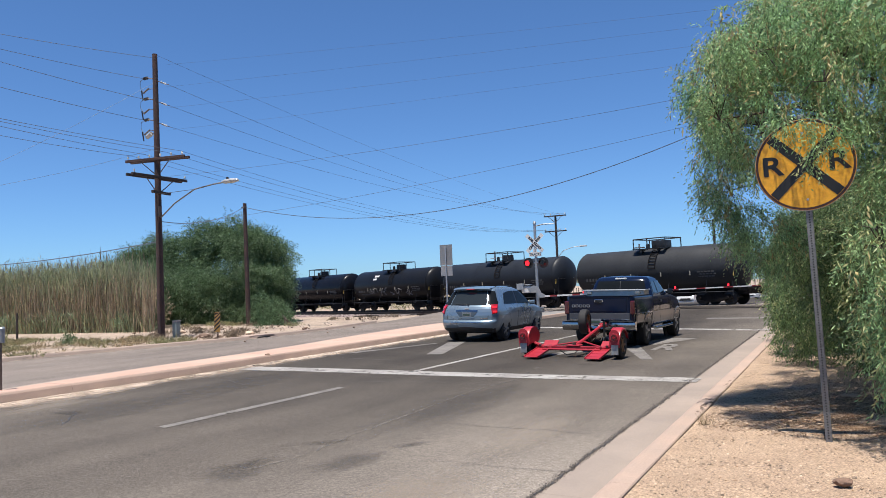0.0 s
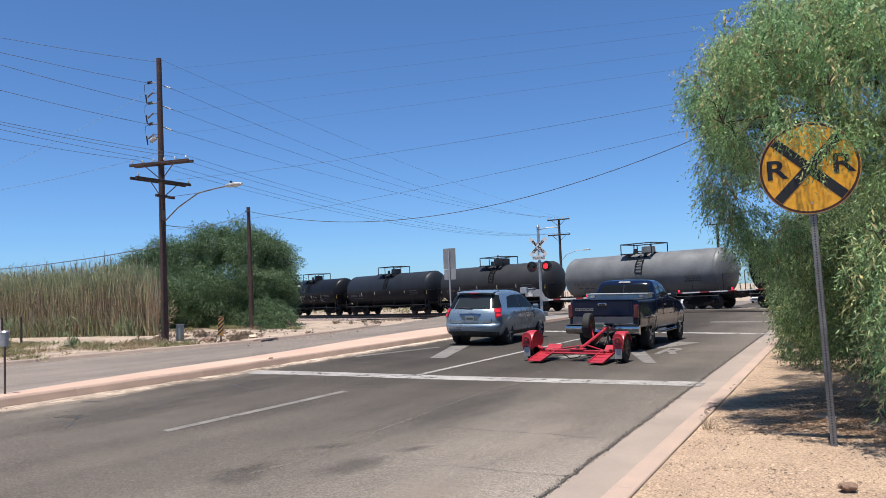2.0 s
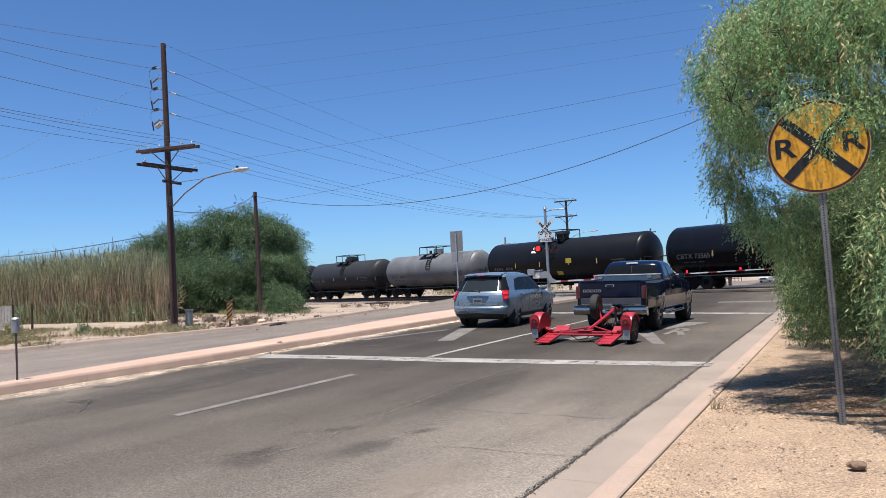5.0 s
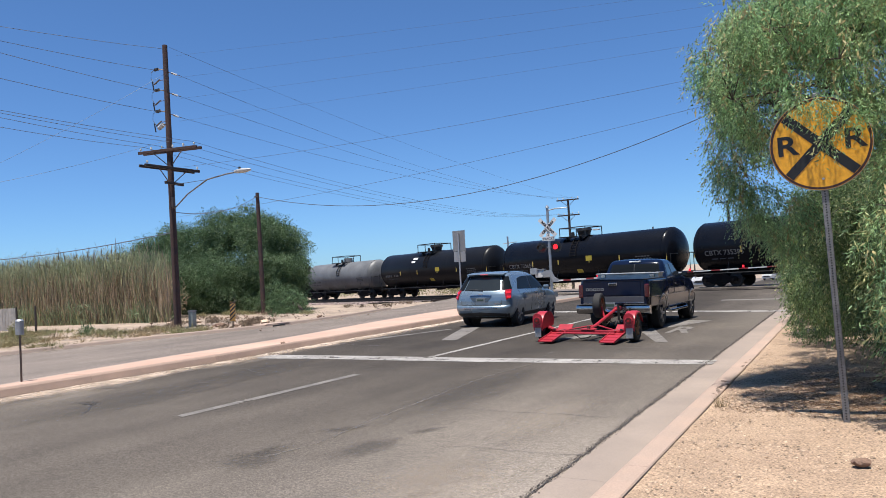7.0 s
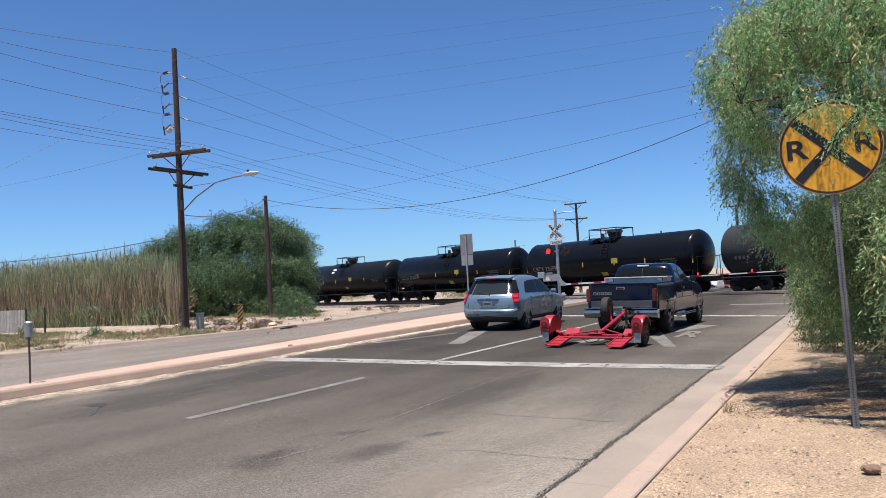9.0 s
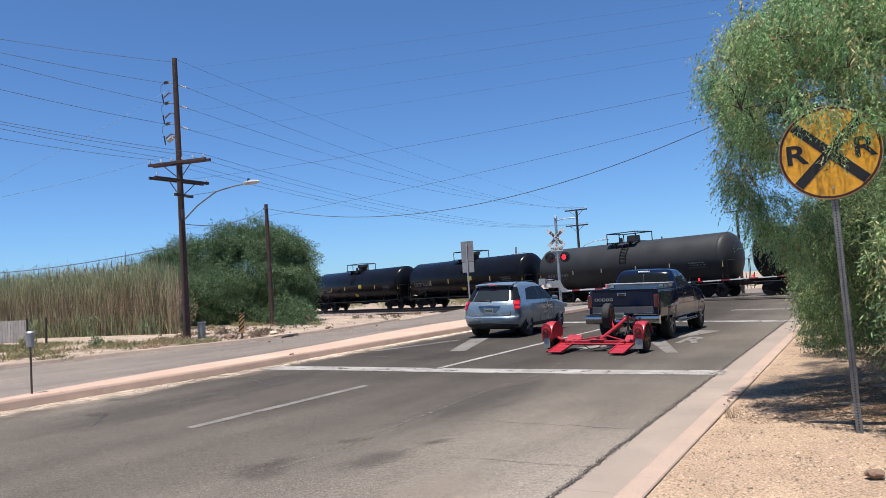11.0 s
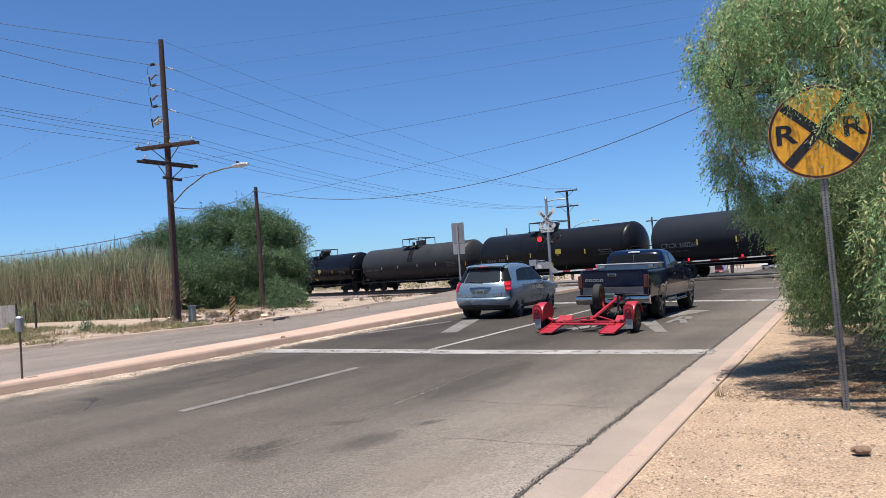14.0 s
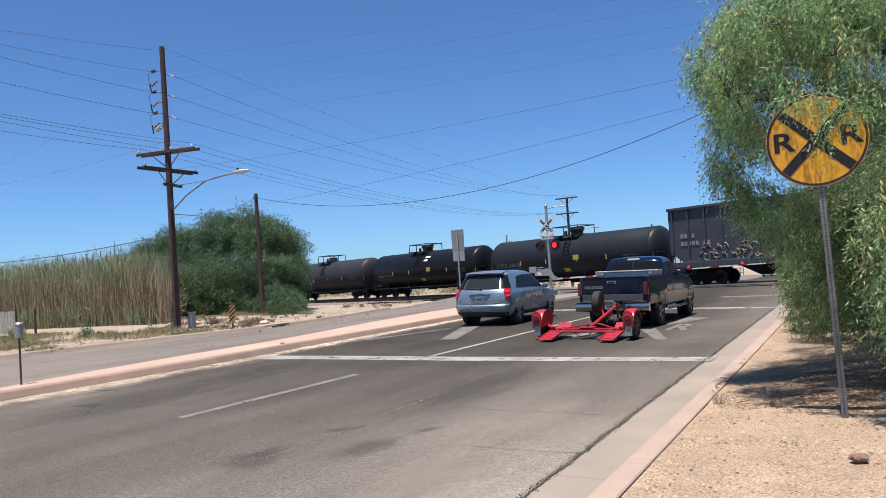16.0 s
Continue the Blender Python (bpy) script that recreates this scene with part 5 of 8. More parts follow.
def wheel(parent, x, y, z, r, w, side, rim_mat, spokes=6, name="wheel", axis="x"):
    """A tyre with its rim; side: the sign of the outward face along x."""
    bm = bmesh.new()
    prof = [(r * 0.62, -w * 0.46), (r * 0.86, -w * 0.5), (r * 0.97, -w * 0.40), (r, -w * 0.25), (r, w * 0.25), (r * 0.97, w * 0.40), (r * 0.86, w * 0.5), (r * 0.62, w * 0.46)]
    seg = 32
    add_loft(bm, [[(off, rr * math.cos(a), rr * math.sin(a)) for a in [2 * math.pi * k / seg for k in range(seg)]] for rr, off in prof], caps=False)
    tyre = part("tyre" if name == "wheel" else name, bm, M_RUBBER, parent, smooth=True)
    bm = bmesh.new()
    add_loft(bm, [[(off, rr * math.cos(a), rr * math.sin(a)) for a in [2 * math.pi * k / seg for k in range(seg)]] for rr, off in
                  ((r * 0.64, side * w * 0.47), (r * 0.60, side * w * 0.44), (r * 0.58, side * w * 0.18), (r * 0.02, side * w * 0.18))], caps=False)
    rim = part("rim", bm, M_RIMSHADE if spokes else rim_mat, tyre)
    if spokes:
        bm = bmesh.new()
        for k in range(spokes):
            a = 2 * math.pi * k / spokes
            add_box(bm, (side * w * 0.40, r * 0.34 * math.cos(a), r * 0.34 * math.sin(a)), (w * 0.12, r * 0.56, r * 0.17), 0.006, Matrix.Rotation(a, 3, "X"))
        add_cyl(bm, (side * w * 0.30, 0, 0), (side * w * 0.50, 0, 0), r * 0.17, r * 0.13, 16)
        part("spokes", bm, rim_mat, rim)
    else:
        part("hub", cyl((side * w * 0.1, 0, 0), (side * w * 0.42, 0, 0), r * 0.2, r * 0.16, 14), rim_mat, rim)
    tyre.location = (x, y, z)
    return tyre


def shell_of(zs, yr, yf, w, cr, cf, bulges=(), power=2.6):
    """A body as level slices: half of a rounded outline at each height. Returns the skin S(u, z), u from 0 at the middle of the rear
    over 1 (rear corner) and 2 (front corner) to 3 at the middle of the front, and a way to find u for a place along the side."""
    at = lambda z, v: float(np.interp(z, zs, v))

    def ends(z):
        a, b = at(z, yr), at(z, yf)
        k = min(1.0, (b - a) / (at(z, cr) + at(z, cf) + 0.1))
        return a, b, at(z, cr) * k, at(z, cf) * k

    def swell(y, z):
        return sum(h * math.exp(-((y - c) / ly) ** 2 - ((z - zc) / lz) ** 2) for c, zc, ly, lz, h in bulges)

    def S(u, z):
        a, b, ca, cb = ends(z)
        ww = at(z, w)
        if u <= 1:
            y = a + ca * (1 - max(0.0, 1 - u ** power) ** (1 / power))
            return Vector((u * (ww + swell(y, z)), y, z))
        if u <= 2:
            y = a + ca + (b - cb - a - ca) * (u - 1)
            return Vector((ww + swell(y, z), y, z))
        f = 3 - u
        y = b - cb * (1 - max(0.0, 1 - f ** power) ** (1 / power))
        return Vector((f * (ww + swell(y, z)), y, z))

    def U(y, z):
        a, b, ca, cb = ends(z)
        return 1 + (y - a - ca) / (b - cb - a - ca)
    return S, U


def shell_mesh(S, levels, nside=30):
    us = [0, 0.2, 0.4, 0.6, 0.75, 0.85, 0.92, 0.97] + [1 + k / nside for k in range(nside + 1)] + [3 - f for f in (0.97, 0.92, 0.85, 0.75, 0.6, 0.4, 0.2, 0)]
    rings = []
    for z in levels:
        half = [S(u, z) for u in us]
        rings.append([tuple(p) for p in half] + [(-p.x, p.y, p.z) for p in half[-2:0:-1]])
    return loft(rings)


def skin_panel(name, S, lo, hi, z0, z1, material, parent, off=0.008, n=8, k=8, both=True, mirror=False, label=""):
    """A piece of a skin between the bounds lo(t) and hi(t) of u and the heights z0, z1 (numbers or ways of the share along u), set proud, border turned in."""
    val = lambda q, t: q(t) if callable(q) else q
    ob = None
    for sgn in ((1, -1) if both and not mirror else (1,)):
        bm = bmesh.new()
        grid = []
        steps = sorted(set([0.0, 0.02] + [i / k for i in range(1, k)] + [0.98, 1.0]))
        cols = [(c, 1) for c in steps] if not mirror else [(c, 1) for c in steps[::-1]] + [(c, -1) for c in steps[1:]]
        levels = sorted(set([0.0, 0.03] + [i / n for i in range(1, n)] + [0.97, 1.0]))
        for a in levels:
            row = []
            for b, (c, s2) in enumerate(cols):
                za, zb = val(z0, c), val(z1, c)
                z = za + (zb - za) * a
                t = a
                u = val(lo, t) + (val(hi, t) - val(lo, t)) * c
                p = S(u, z)
                du, dv = S(min(u + 0.01, 3), z) - S(max(u - 0.01, 0), z), S(u, z + 0.006) - S(u, z - 0.006)
                nrm = du.cross(dv).normalized()
                if nrm.dot(p - Vector((0, 0.2 if u > 1 else 0.0, 0.9))) < 0:
                    nrm = -nrm
                p = p + nrm * (-0.012 if a in (0.0, 1.0) or b in (0, len(cols) - 1) else off)
                row.append(bm.verts.new((p.x * sgn * s2, p.y, p.z)))
            grid.append(row)
        for p, q in zip(grid, grid[1:]):
            for b in range(len(p) - 1):
                bm.faces.new((p[b], p[b + 1], q[b + 1], q[b]))
        bmesh.ops.remove_doubles(bm, verts=bm.verts, dist=0.0005)
        ob = part(name, bm, material, parent, label, smooth=True)
    return ob


def cut_arches(shell, spots, r, x0=0.60):
    """Takes the wheel arches out of a body."""
    cutter = bmesh.new()
    for y, z in spots:
        for sgn in (-1, 1):
            add_cyl(cutter, (sgn * x0, y, z), (sgn * 1.3, y, z), r, r, 36)
    tool = part("cutter", cutter, shell.data.materials[0])
    mod = shell.modifiers.new("arches", "BOOLEAN")
    mod.operation, mod.object, mod.solver = "DIFFERENCE", tool, "EXACT"
    bpy.context.view_layer.update()
    cut = bpy.data.meshes.new_from_object(shell.evaluated_get(bpy.context.evaluated_depsgraph_get()))
    shell.modifiers.clear()
    shell.data = cut
    cut.shade_smooth()
    cut.set_sharp_from_angle(angle=radians(38))
    bpy.data.objects.remove(tool)


def arch_lip(parent, S, U, cy, cz, r0, r1, material, proud=0.012, name="arch_lip"):
    """A rounded lip that follows the skin round a wheel arch."""
    for sgn in (-1, 1):
        bm = bmesh.new()
        arc = np.linspace(-0.12, math.pi + 0.12, 22)
        rows = []
        for r, o in ((r0 - 0.01, -0.07), (r0, proud * 0.4), ((r0 + r1) / 2, proud), (r1, -0.004)):
            row = []
            for a in arc:
                y, z = cy + r * math.cos(a), max(cz + r * math.sin(a), 0.30)
                row.append((sgn * (S(min(max(U(y, z), 0.9), 2.1), z).x + o), y, z))
            rows.append(row)
        add_loft(bm, rows, close=False, caps=False)
        part(name, bm, material, parent, smooth=True)


def suv(m, label):
    """A rounded five-door body of level slices; glass and lamps follow the same skin."""
    body = M_SUV
    car = thing("sport_utility_vehicle", m, label, "car")
    R_, rear, front = 0.365, -1.40, 1.457
    zs = (0.27, 0.33, 0.42, 0.52, 0.60, 0.64, 0.67, 0.80, 0.92, 1.01, 1.07, 1.12, 1.20, 1.35, 1.48, 1.56, 1.61, 1.645, 1.67, 1.685)
    yr = (-2.10, -2.27, -2.36, -2.395, -2.40, -2.38, -2.335, -2.335, -2.315, -2.285, -2.25, -2.205, -2.145, -2.03, -1.935, -1.89, -1.86, -1.70, -1.45, -1.05)
    yf = (2.05, 2.22, 2.33, 2.37, 2.38, 2.375, 2.37, 2.31, 2.14, 1.72, 1.34, 1.12, 0.98, 0.73, 0.49, 0.31, 0.16, 0.02, -0.15, -0.5)
    ww = (0.78, 0.84, 0.885, 0.905, 0.915, 0.918, 0.92, 0.922, 0.915, 0.900, 0.885, 0.868, 0.845, 0.795, 0.745, 0.71, 0.675, 0.61, 0.48, 0.25)
    cr = (0.30, 0.32, 0.34, 0.34, 0.34, 0.33, 0.30, 0.30, 0.30, 0.30, 0.29, 0.28, 0.28, 0.27, 0.26, 0.26, 0.26, 0.26, 0.25, 0.2)
    cf = (0.5, 0.5, 0.5, 0.5, 0.5, 0.5, 0.5, 0.55, 0.55, 0.5, 0.45, 0.4, 0.38, 0.34, 0.32, 0.3, 0.3, 0.28, 0.25, 0.2)
    S, U = shell_of(zs, yr, yf, ww, cr, cf, ((rear, 0.70, 0.50, 0.26, 0.040), (front, 0.68, 0.50, 0.24, 0.030), (0.05, 0.52, 0.9, 0.12, -0.025), (0.0, 0.98, 1.5, 0.05, 0.008)))
    levels = sorted(set(zs) | set(np.linspace(0.27, 1.10, 20)) | set(np.linspace(1.12, 1.61, 10)))
    shell = part("body", shell_mesh(S, levels), body, car, smooth=True)
    cut_arches(shell, ((rear, R_ + 0.03), (front, R_ + 0.03)), 0.43)
    for y in (rear, front):
        arch_lip(car, S, U, y, R_ + 0.03, 0.428, 0.450, body, 0.005)
    # glass: each bound is a slanted line from the belt to the roof
    slant = lambda y0, y1, z0, z1: (lambda t: U(y0 + (y1 - y0) * t, z0 + (z1 - z0) * t))
    skin_panel("rear_window", S, 0.0, 0.70, 1.105, lambda c: 1.575 - 0.02 * c, M_CARGLASS, car, n=10, mirror=True)
    skin_panel("wrap_glass", S, 0.722, slant(-1.88, -1.68, 1.13, 1.53), 1.115, lambda c: 1.56 - 0.02 * c, M_SIDEGLASS, car, n=10)
    skin_panel("rear_door_window", S, slant(-1.46, -1.20, 1.115, 1.52), slant(-0.36, -0.36, 1.115, 1.52), lambda c: 1.125 - 0.02 * c, lambda c: 1.47 + 0.06 * math.sin(min(1, c * 1.3) * math.pi / 2), M_SIDEGLASS, car)
    skin_panel("front_door_window", S, slant(-0.28, -0.28, 1.10, 1.53), slant(0.80, 0.18, 1.10, 1.53), lambda c: 1.10 - 0.01 * c, 1.53, M_SIDEGLASS, car)
    skin_panel("door_pillar", S, slant(-0.375, -0.375, 1.10, 1.53), slant(-0.265, -0.265, 1.10, 1.53), 1.10, 1.535, M_BLACK, car, 0.003, k=3)
    skin_panel("windscreen", S, 3.0, 2.12, 1.12, 1.58, M_CARGLASS, car, n=8, k=8)
    skin_panel("tail_light", S, lambda t: 0.865 - 0.05 * t, lambda t: U(-2.06 + 0.07 * t, 0.95), lambda c: 0.83 + 0.03 * c, lambda c: 1.125 + 0.02 * c, M_TAIL, car, 0.022)
    skin_panel("lamp_lens", S, 0.865, 0.985, 1.01, 1.08, M_TAIL_ON, car, 0.030, n=4, k=5)
    skin_panel("lamp_lens", S, 0.885, 0.985, 0.885, 0.945, M_TAIL_ON, car, 0.030, n=4, k=5)
    skin_panel("chrome_bar", S, 0.0, 0.40, lambda c: 0.955 - 0.012 * c, lambda c: 0.985 - 0.012 * c, M_CHROME, car, 0.020, n=3, mirror=True)
    skin_panel("plate_recess", S, 0.0, lambda t: 0.24 + 0.16 * t, 0.765, 0.915, M_RECESS, car, 0.004, n=4, mirror=True)
    skin_panel("recess_lip", S, 0.0, 0.28, 0.735, 0.763, M_SUV, car, 0.018, n=3, mirror=True)
    skin_panel("bumper_strip", S, 0.0, 0.62, lambda c: 0.585 - 0.05 * max(0, c - 0.75), lambda c: 0.610 - 0.05 * max(0, c - 0.75), M_CHROME, car, 0.016, n=3, k=10, mirror=True)
    skin_panel("bumper_lower", S, 0.0, lambda t: U(-2.02, 0.4), 0.275, lambda c: 0.47 - 0.05 * c, M_PLASTIC, car, 0.006, n=4, mirror=True)
    skin_panel("hatch_seam", S, 0.0, 0.74, 0.668, 0.680, M_BLACK, car, 0.004, n=2, k=10, mirror=True)
    skin_panel("hatch_side_seam", S, 0.735, 0.748, 0.69, 0.83, M_BLACK, car, 0.003, n=4, k=2)
    skin_panel("sill_trim", S, lambda t: U(rear + 0.46, 0.32), lambda t: U(front - 0.46, 0.32), 0.275, 0.40, M_PLASTIC, car, 0.010, k=10, n=3)
    badge = S(0.62, 0.72)
    part("badge_bar", box((badge.x, badge.y - 0.012, 0.72), (0.24, 0.012, 0.03), 0.004), M_CHROME, car)
    em = S(0.02, 1.0)
    part("emblem", box((0, em.y - 0.02, 1.005), (0.13, 0.02, 0.045), 0.008), M_ALU, car)
    pl = part("number_plate", box((0, S(0.05, 0.82).y - 0.012, 0.835), (0.30, 0.008, 0.13), 0.002), M_DULL, car)
    part("plate_bars", box((0, S(0.05, 0.82).y - 0.018, 0.835), (0.22, 0.004, 0.05)), M_PLATEBAR, pl)
    part("spoiler", loft([[(x, y + 0.16 * x * x, z - 0.05 * x * x) for y, z in ((-1.84, 1.585), (-1.985, 1.592), (-2.005, 1.615), (-1.94, 1.645), (-1.62, 1.672))] for x in np.linspace(-0.62, 0.62, 13)]), body, car, smooth=True)
    part("high_brake_light", box((0, -2.004, 1.605), (0.26, 0.02, 0.020), 0.004), M_TAIL_ON, car)
    part("wiper", tube([(0.02, -2.235, 1.135), (-0.20, -2.222, 1.155), (-0.42, -2.195, 1.16)], 0.010, 5), M_BLACK, car)
    part("wiper_pivot", cyl((0.02, -2.20, 1.13), (0.02, -2.25, 1.13), 0.03, 0.025, 10), M_BLACK, car)
    for sgn in (-1, 1):
        for y in (-1.02, 0.0):
            part("door_handle", box((sgn * (S(U(y, 0.99), 0.99).x + 0.010), y, 0.99), (0.03, 0.19, 0.032), 0.012), M_CHROME, car)
        part("mirror", box((sgn * 1.00, 0.78, 1.12), (0.20, 0.11, 0.14), 0.045), body, car)
        part("roof_rail", tube([(sgn * 0.585, -1.50, 1.635), (sgn * 0.585, -1.40, 1.685), (sgn * 0.585, -0.2, 1.70), (sgn * 0.585, -0.05, 1.635)], 0.014, 6), M_BLACK, car)
        for y in (-0.32, 0.83):
            part("door_seam", tube([(sgn * (S(U(y, z), z).x + 0.001), y + (0.03 if y > 0 else 0) * (z - 0.7), z) for z in np.linspace(0.42, 1.10, 8)], 0.0035, 4), M_BLACK, car)
        part("door_seam", tube([(sgn * (S(U(y, z), z).x + 0.001), y, z) for y, z in ((-0.98, 0.42), (-0.97, 0.62), (-1.08, 0.80), (-1.30, 0.95), (-1.42, 1.10))], 0.0035, 4), M_BLACK, car)
    part("floor_pan", box((0, 0, 0.33), (1.3, 4.0, 0.16), 0.03), M_BLACK, car)
    part("rear_axle", box((0, rear, 0.30), (1.3, 0.22, 0.16), 0.04), M_BLACK, car)
    for y in (rear, front):
        for sgn in (-1, 1):
            part("wheel_well", cyl((sgn * 0.58, y, R_ + 0.03), (sgn * 0.62, y, R_ + 0.03), 0.428, 0.428, 30), M_BLACK, car)
            wheel(car, sgn * 0.815, y, R_, R_, 0.235, sgn, M_ALLOY_BRIGHT, 5)
    return car


suv(pose(-10.36, 23.25, lie(-10.23, 22.6), 0, 1.3, 1.5), "silver-blue sport utility vehicle waiting in the lane")


def pickup(m, label):
    car = thing("pickup_truck", m, label, "pickup truck")
    R_, rear, front, W = 0.40, -1.58, 2.02, 0.985
    zb = 1.37
    bulges = ((rear, 0.80, 0.62, 0.34, 0.050), (front, 0.78, 0.62, 0.30, 0.045))
    # cab and bonnet
    zs = (0.50, 0.56, 0.70, 0.90, 1.05, 1.15, 1.24, 1.32, 1.38, 1.42, 1.55, 1.70, 1.79, 1.85, 1.885, 1.905, 1.915)
    yr = (-0.86, -0.865, -0.865, -0.865, -0.865, -0.865, -0.865, -0.86, -0.85, -0.835, -0.79, -0.735, -0.69, -0.63, -0.54, -0.38, -0.2)
    yf = (2.62, 2.68, 2.72, 2.72, 2.68, 2.58, 2.36, 1.75, 1.28, 1.20, 0.99, 0.74, 0.56, 0.42, 0.30, 0.14, 0.0)
    ww = (0.93, 0.955, 0.970, 0.972, 0.965, 0.955, 0.945, 0.932, 0.918, 0.905, 0.865, 0.818, 0.785, 0.74, 0.66, 0.48, 0.2)
    cr = (0.05, 0.06, 0.07, 0.07, 0.07, 0.07, 0.07, 0.08, 0.10, 0.13, 0.15, 0.16, 0.17, 0.18, 0.18, 0.16, 0.1)
    cf = (0.30, 0.30, 0.30, 0.32, 0.34, 0.36, 0.40, 0.45, 0.42, 0.38, 0.35, 0.32, 0.30, 0.28, 0.25, 0.2, 0.1)
    S, U = shell_of(zs, yr, yf, ww, cr, cf, bulges[1:], 3.0)
    levels = sorted(set(zs) | set(np.linspace(0.50, 1.38, 16)) | set(np.linspace(1.42, 1.79, 7)))
    cab = part("cab_shell", shell_mesh(S, levels), M_NAVY, car, smooth=True)
    cut_arches(cab, ((front, R_ + 0.02),), 0.47, 0.66)
    # load bed: two sides with rounded flanks, front wall, floor and tailgate
    flank = lambda y, z: float(np.interp(z, (0.54, 0.66, 0.86, 1.05, 1.2, 1.31, 1.355, zb), (0.945, 0.965, 0.975, 0.968, 0.952, 0.940, 0.925, 0.885))) + bulges[0][4] * math.exp(-((y - rear) / 0.62) ** 2 - ((z - 0.80) / 0.34) ** 2) - 0.10 * max(0.0, (-2.66 - y) / 0.15) ** 2
    zz = list(np.linspace(0.54, 1.31, 12)) + [1.335, 1.355, zb]
    for sgn in (-1, 1):
        rings = []
        for y in list(np.linspace(-2.81, -2.62, 6)) + list(np.linspace(-2.55, -0.90, 24)):
            lo = 0.64 if y < rear else 0.54
            rings.append([(sgn * 0.80, y, max(lo, 0.62))] + [(sgn * flank(y, max(z, lo)), y, max(z, lo)) for z in zz] + [(sgn * 0.80, y, zb)])
        bs = part("bed_side", loft(rings), M_NAVY, car, smooth=True)
        cut_arches(bs, ((rear, R_ + 0.02),), 0.47, 0.66)
        # lower panels in silver, which follow the flank
        for y0, y1, fn in ((-2.76, rear - 0.47, flank), (rear + 0.47, -0.91, flank), (-0.85, front - 0.50, lambda y, z: S(min(max(U(y, z), 1), 2), z).x)):
            bm = bmesh.new()
            ys = list(np.linspace(y0, y1, 8))
            lo = 0.66 if y1 < rear else 0.56
            add_loft(bm, [[(sgn * (fn(y, z) + o), y, z) for z, o in [(lo, -0.01)] + [(z, 0.006) for z in np.linspace(lo + 0.005, 0.885, 7)] + [(0.89, -0.01)]] for y in ys], close=False, caps=False)
            part("lower_panel", bm, M_SILVERTRIM, car, smooth=True)
        for y, fn in ((rear, flank), (front, lambda y, z: S(min(max(U(y, z), 1), 2), z).x)):
            bm = bmesh.new()
            arc = np.linspace(0.18, math.pi - 0.18, 22)
            rows = []
            for r, o in ((0.462, -0.06), (0.468, 0.006), (0.49, 0.012), (0.515, 0.007), (0.525, -0.004)):
                rows.append([(sgn * (fn(y + r * math.cos(a), R_ + 0.02 + r * math.sin(a)) + o), y + r * math.cos(a), R_ + 0.02 + r * math.sin(a)) for a in arc])
            add_loft(bm, rows, close=False, caps=False)
            part("arch_trim", bm, M_SILVERTRIM, car, smooth=True)
            wheel(car, sgn * 0.845, y, R_, R_, 0.27, sgn, M_ALLOY_BRIGHT, 5)
            part("wheel_well", cyl((sgn * 0.63, y, R_ + 0.02), (sgn * 0.67, y, R_ + 0.02), 0.468, 0.468, 30), M_BLACK, car)
        part("side_moulding", tube([(sgn * (flank(y, 0.905) + 0.004), y, 0.905) for y in np.linspace(-2.74, -0.92, 12)], 0.010, 5), M_CHROME, car)
        part("bed_rail_cap", box((sgn * 0.85, -1.85, zb + 0.008), (0.10, 1.86, 0.028), 0.010), M_PLASTIC, car)
        part("running_board", tube([(sgn * 0.93, -0.92, 0.48), (sgn * 1.0, -0.82, 0.42), (sgn * 1.0, 1.20, 0.42), (sgn * 0.93, 1.32, 0.48)], 0.042, 10), M_CHROME, car)
        tl = part("tail_light", box((sgn * 0.905, -2.79, 1.07), (0.13, 0.09, 0.36), 0.03), M_TAIL_DARK, car)
        part("door_seam", tube([(sgn * (S(U(-0.10, z), z).x + 0.001), -0.10, z) for z in np.linspace(0.58, 1.40, 8)], 0.007, 4), M_BLACK, car)
        part("door_seam", tube([(sgn * (S(U(1.22, z), z).x + 0.001), 1.22, z) for z in np.linspace(0.58, 1.34, 8)], 0.007, 4), M_BLACK, car)
        part("door_handle", box((sgn * (S(U(0.05, 1.17), 1.17).x + 0.006), 0.08, 1.17), (0.03, 0.17, 0.055), 0.012), M_BLACK, car)
        part("mirror", box((sgn * 1.02, 1.02, 1.43), (0.17, 0.10, 0.15), 0.04), M_NAVY, car)
        part("mirror_glass", box((sgn * 1.02, 0.967, 1.43), (0.13, 0.006, 0.11), 0.002), M_CARGLASS, car)
    part("bed_floor", box((0, -1.85, 0.74), (1.62, 1.88, 0.08)), M_BLACK, car)
    part("bed_front", box((0, -0.92, 1.05), (1.70, 0.05, 0.66)), M_NAVY, car)
    tg = part("tailgate", box((0, -2.79, 1.04), (1.66, 0.06, 0.66), 0.02), M_NAVY, car)
    part("tailgate_panel", box((0, -2.823, 1.14), (1.50, 0.012, 0.36), 0.012), M_NAVY, tg)
    part("tailgate_trim", box((0, -2.826, 0.845), (1.66, 0.02, 0.16), 0.006), M_TRIMBAND, tg)
    part("tailgate_strip", box((0, -2.836, 0.755), (1.66, 0.02, 0.028), 0.006), M_CHROME, tg)
    part("tailgate_cap", box((0, -2.79, 1.376), (1.66, 0.085, 0.022), 0.008), M_NAVY, tg)
    part("handle_bezel", box((0.0, -2.833, 1.255), (0.25, 0.02, 0.095), 0.02), M_CHROME, tg)
    part("handle", box((0.0, -2.842, 1.252), (0.19, 0.016, 0.05), 0.01), M_BLACK, tg)
    bm = bmesh.new()
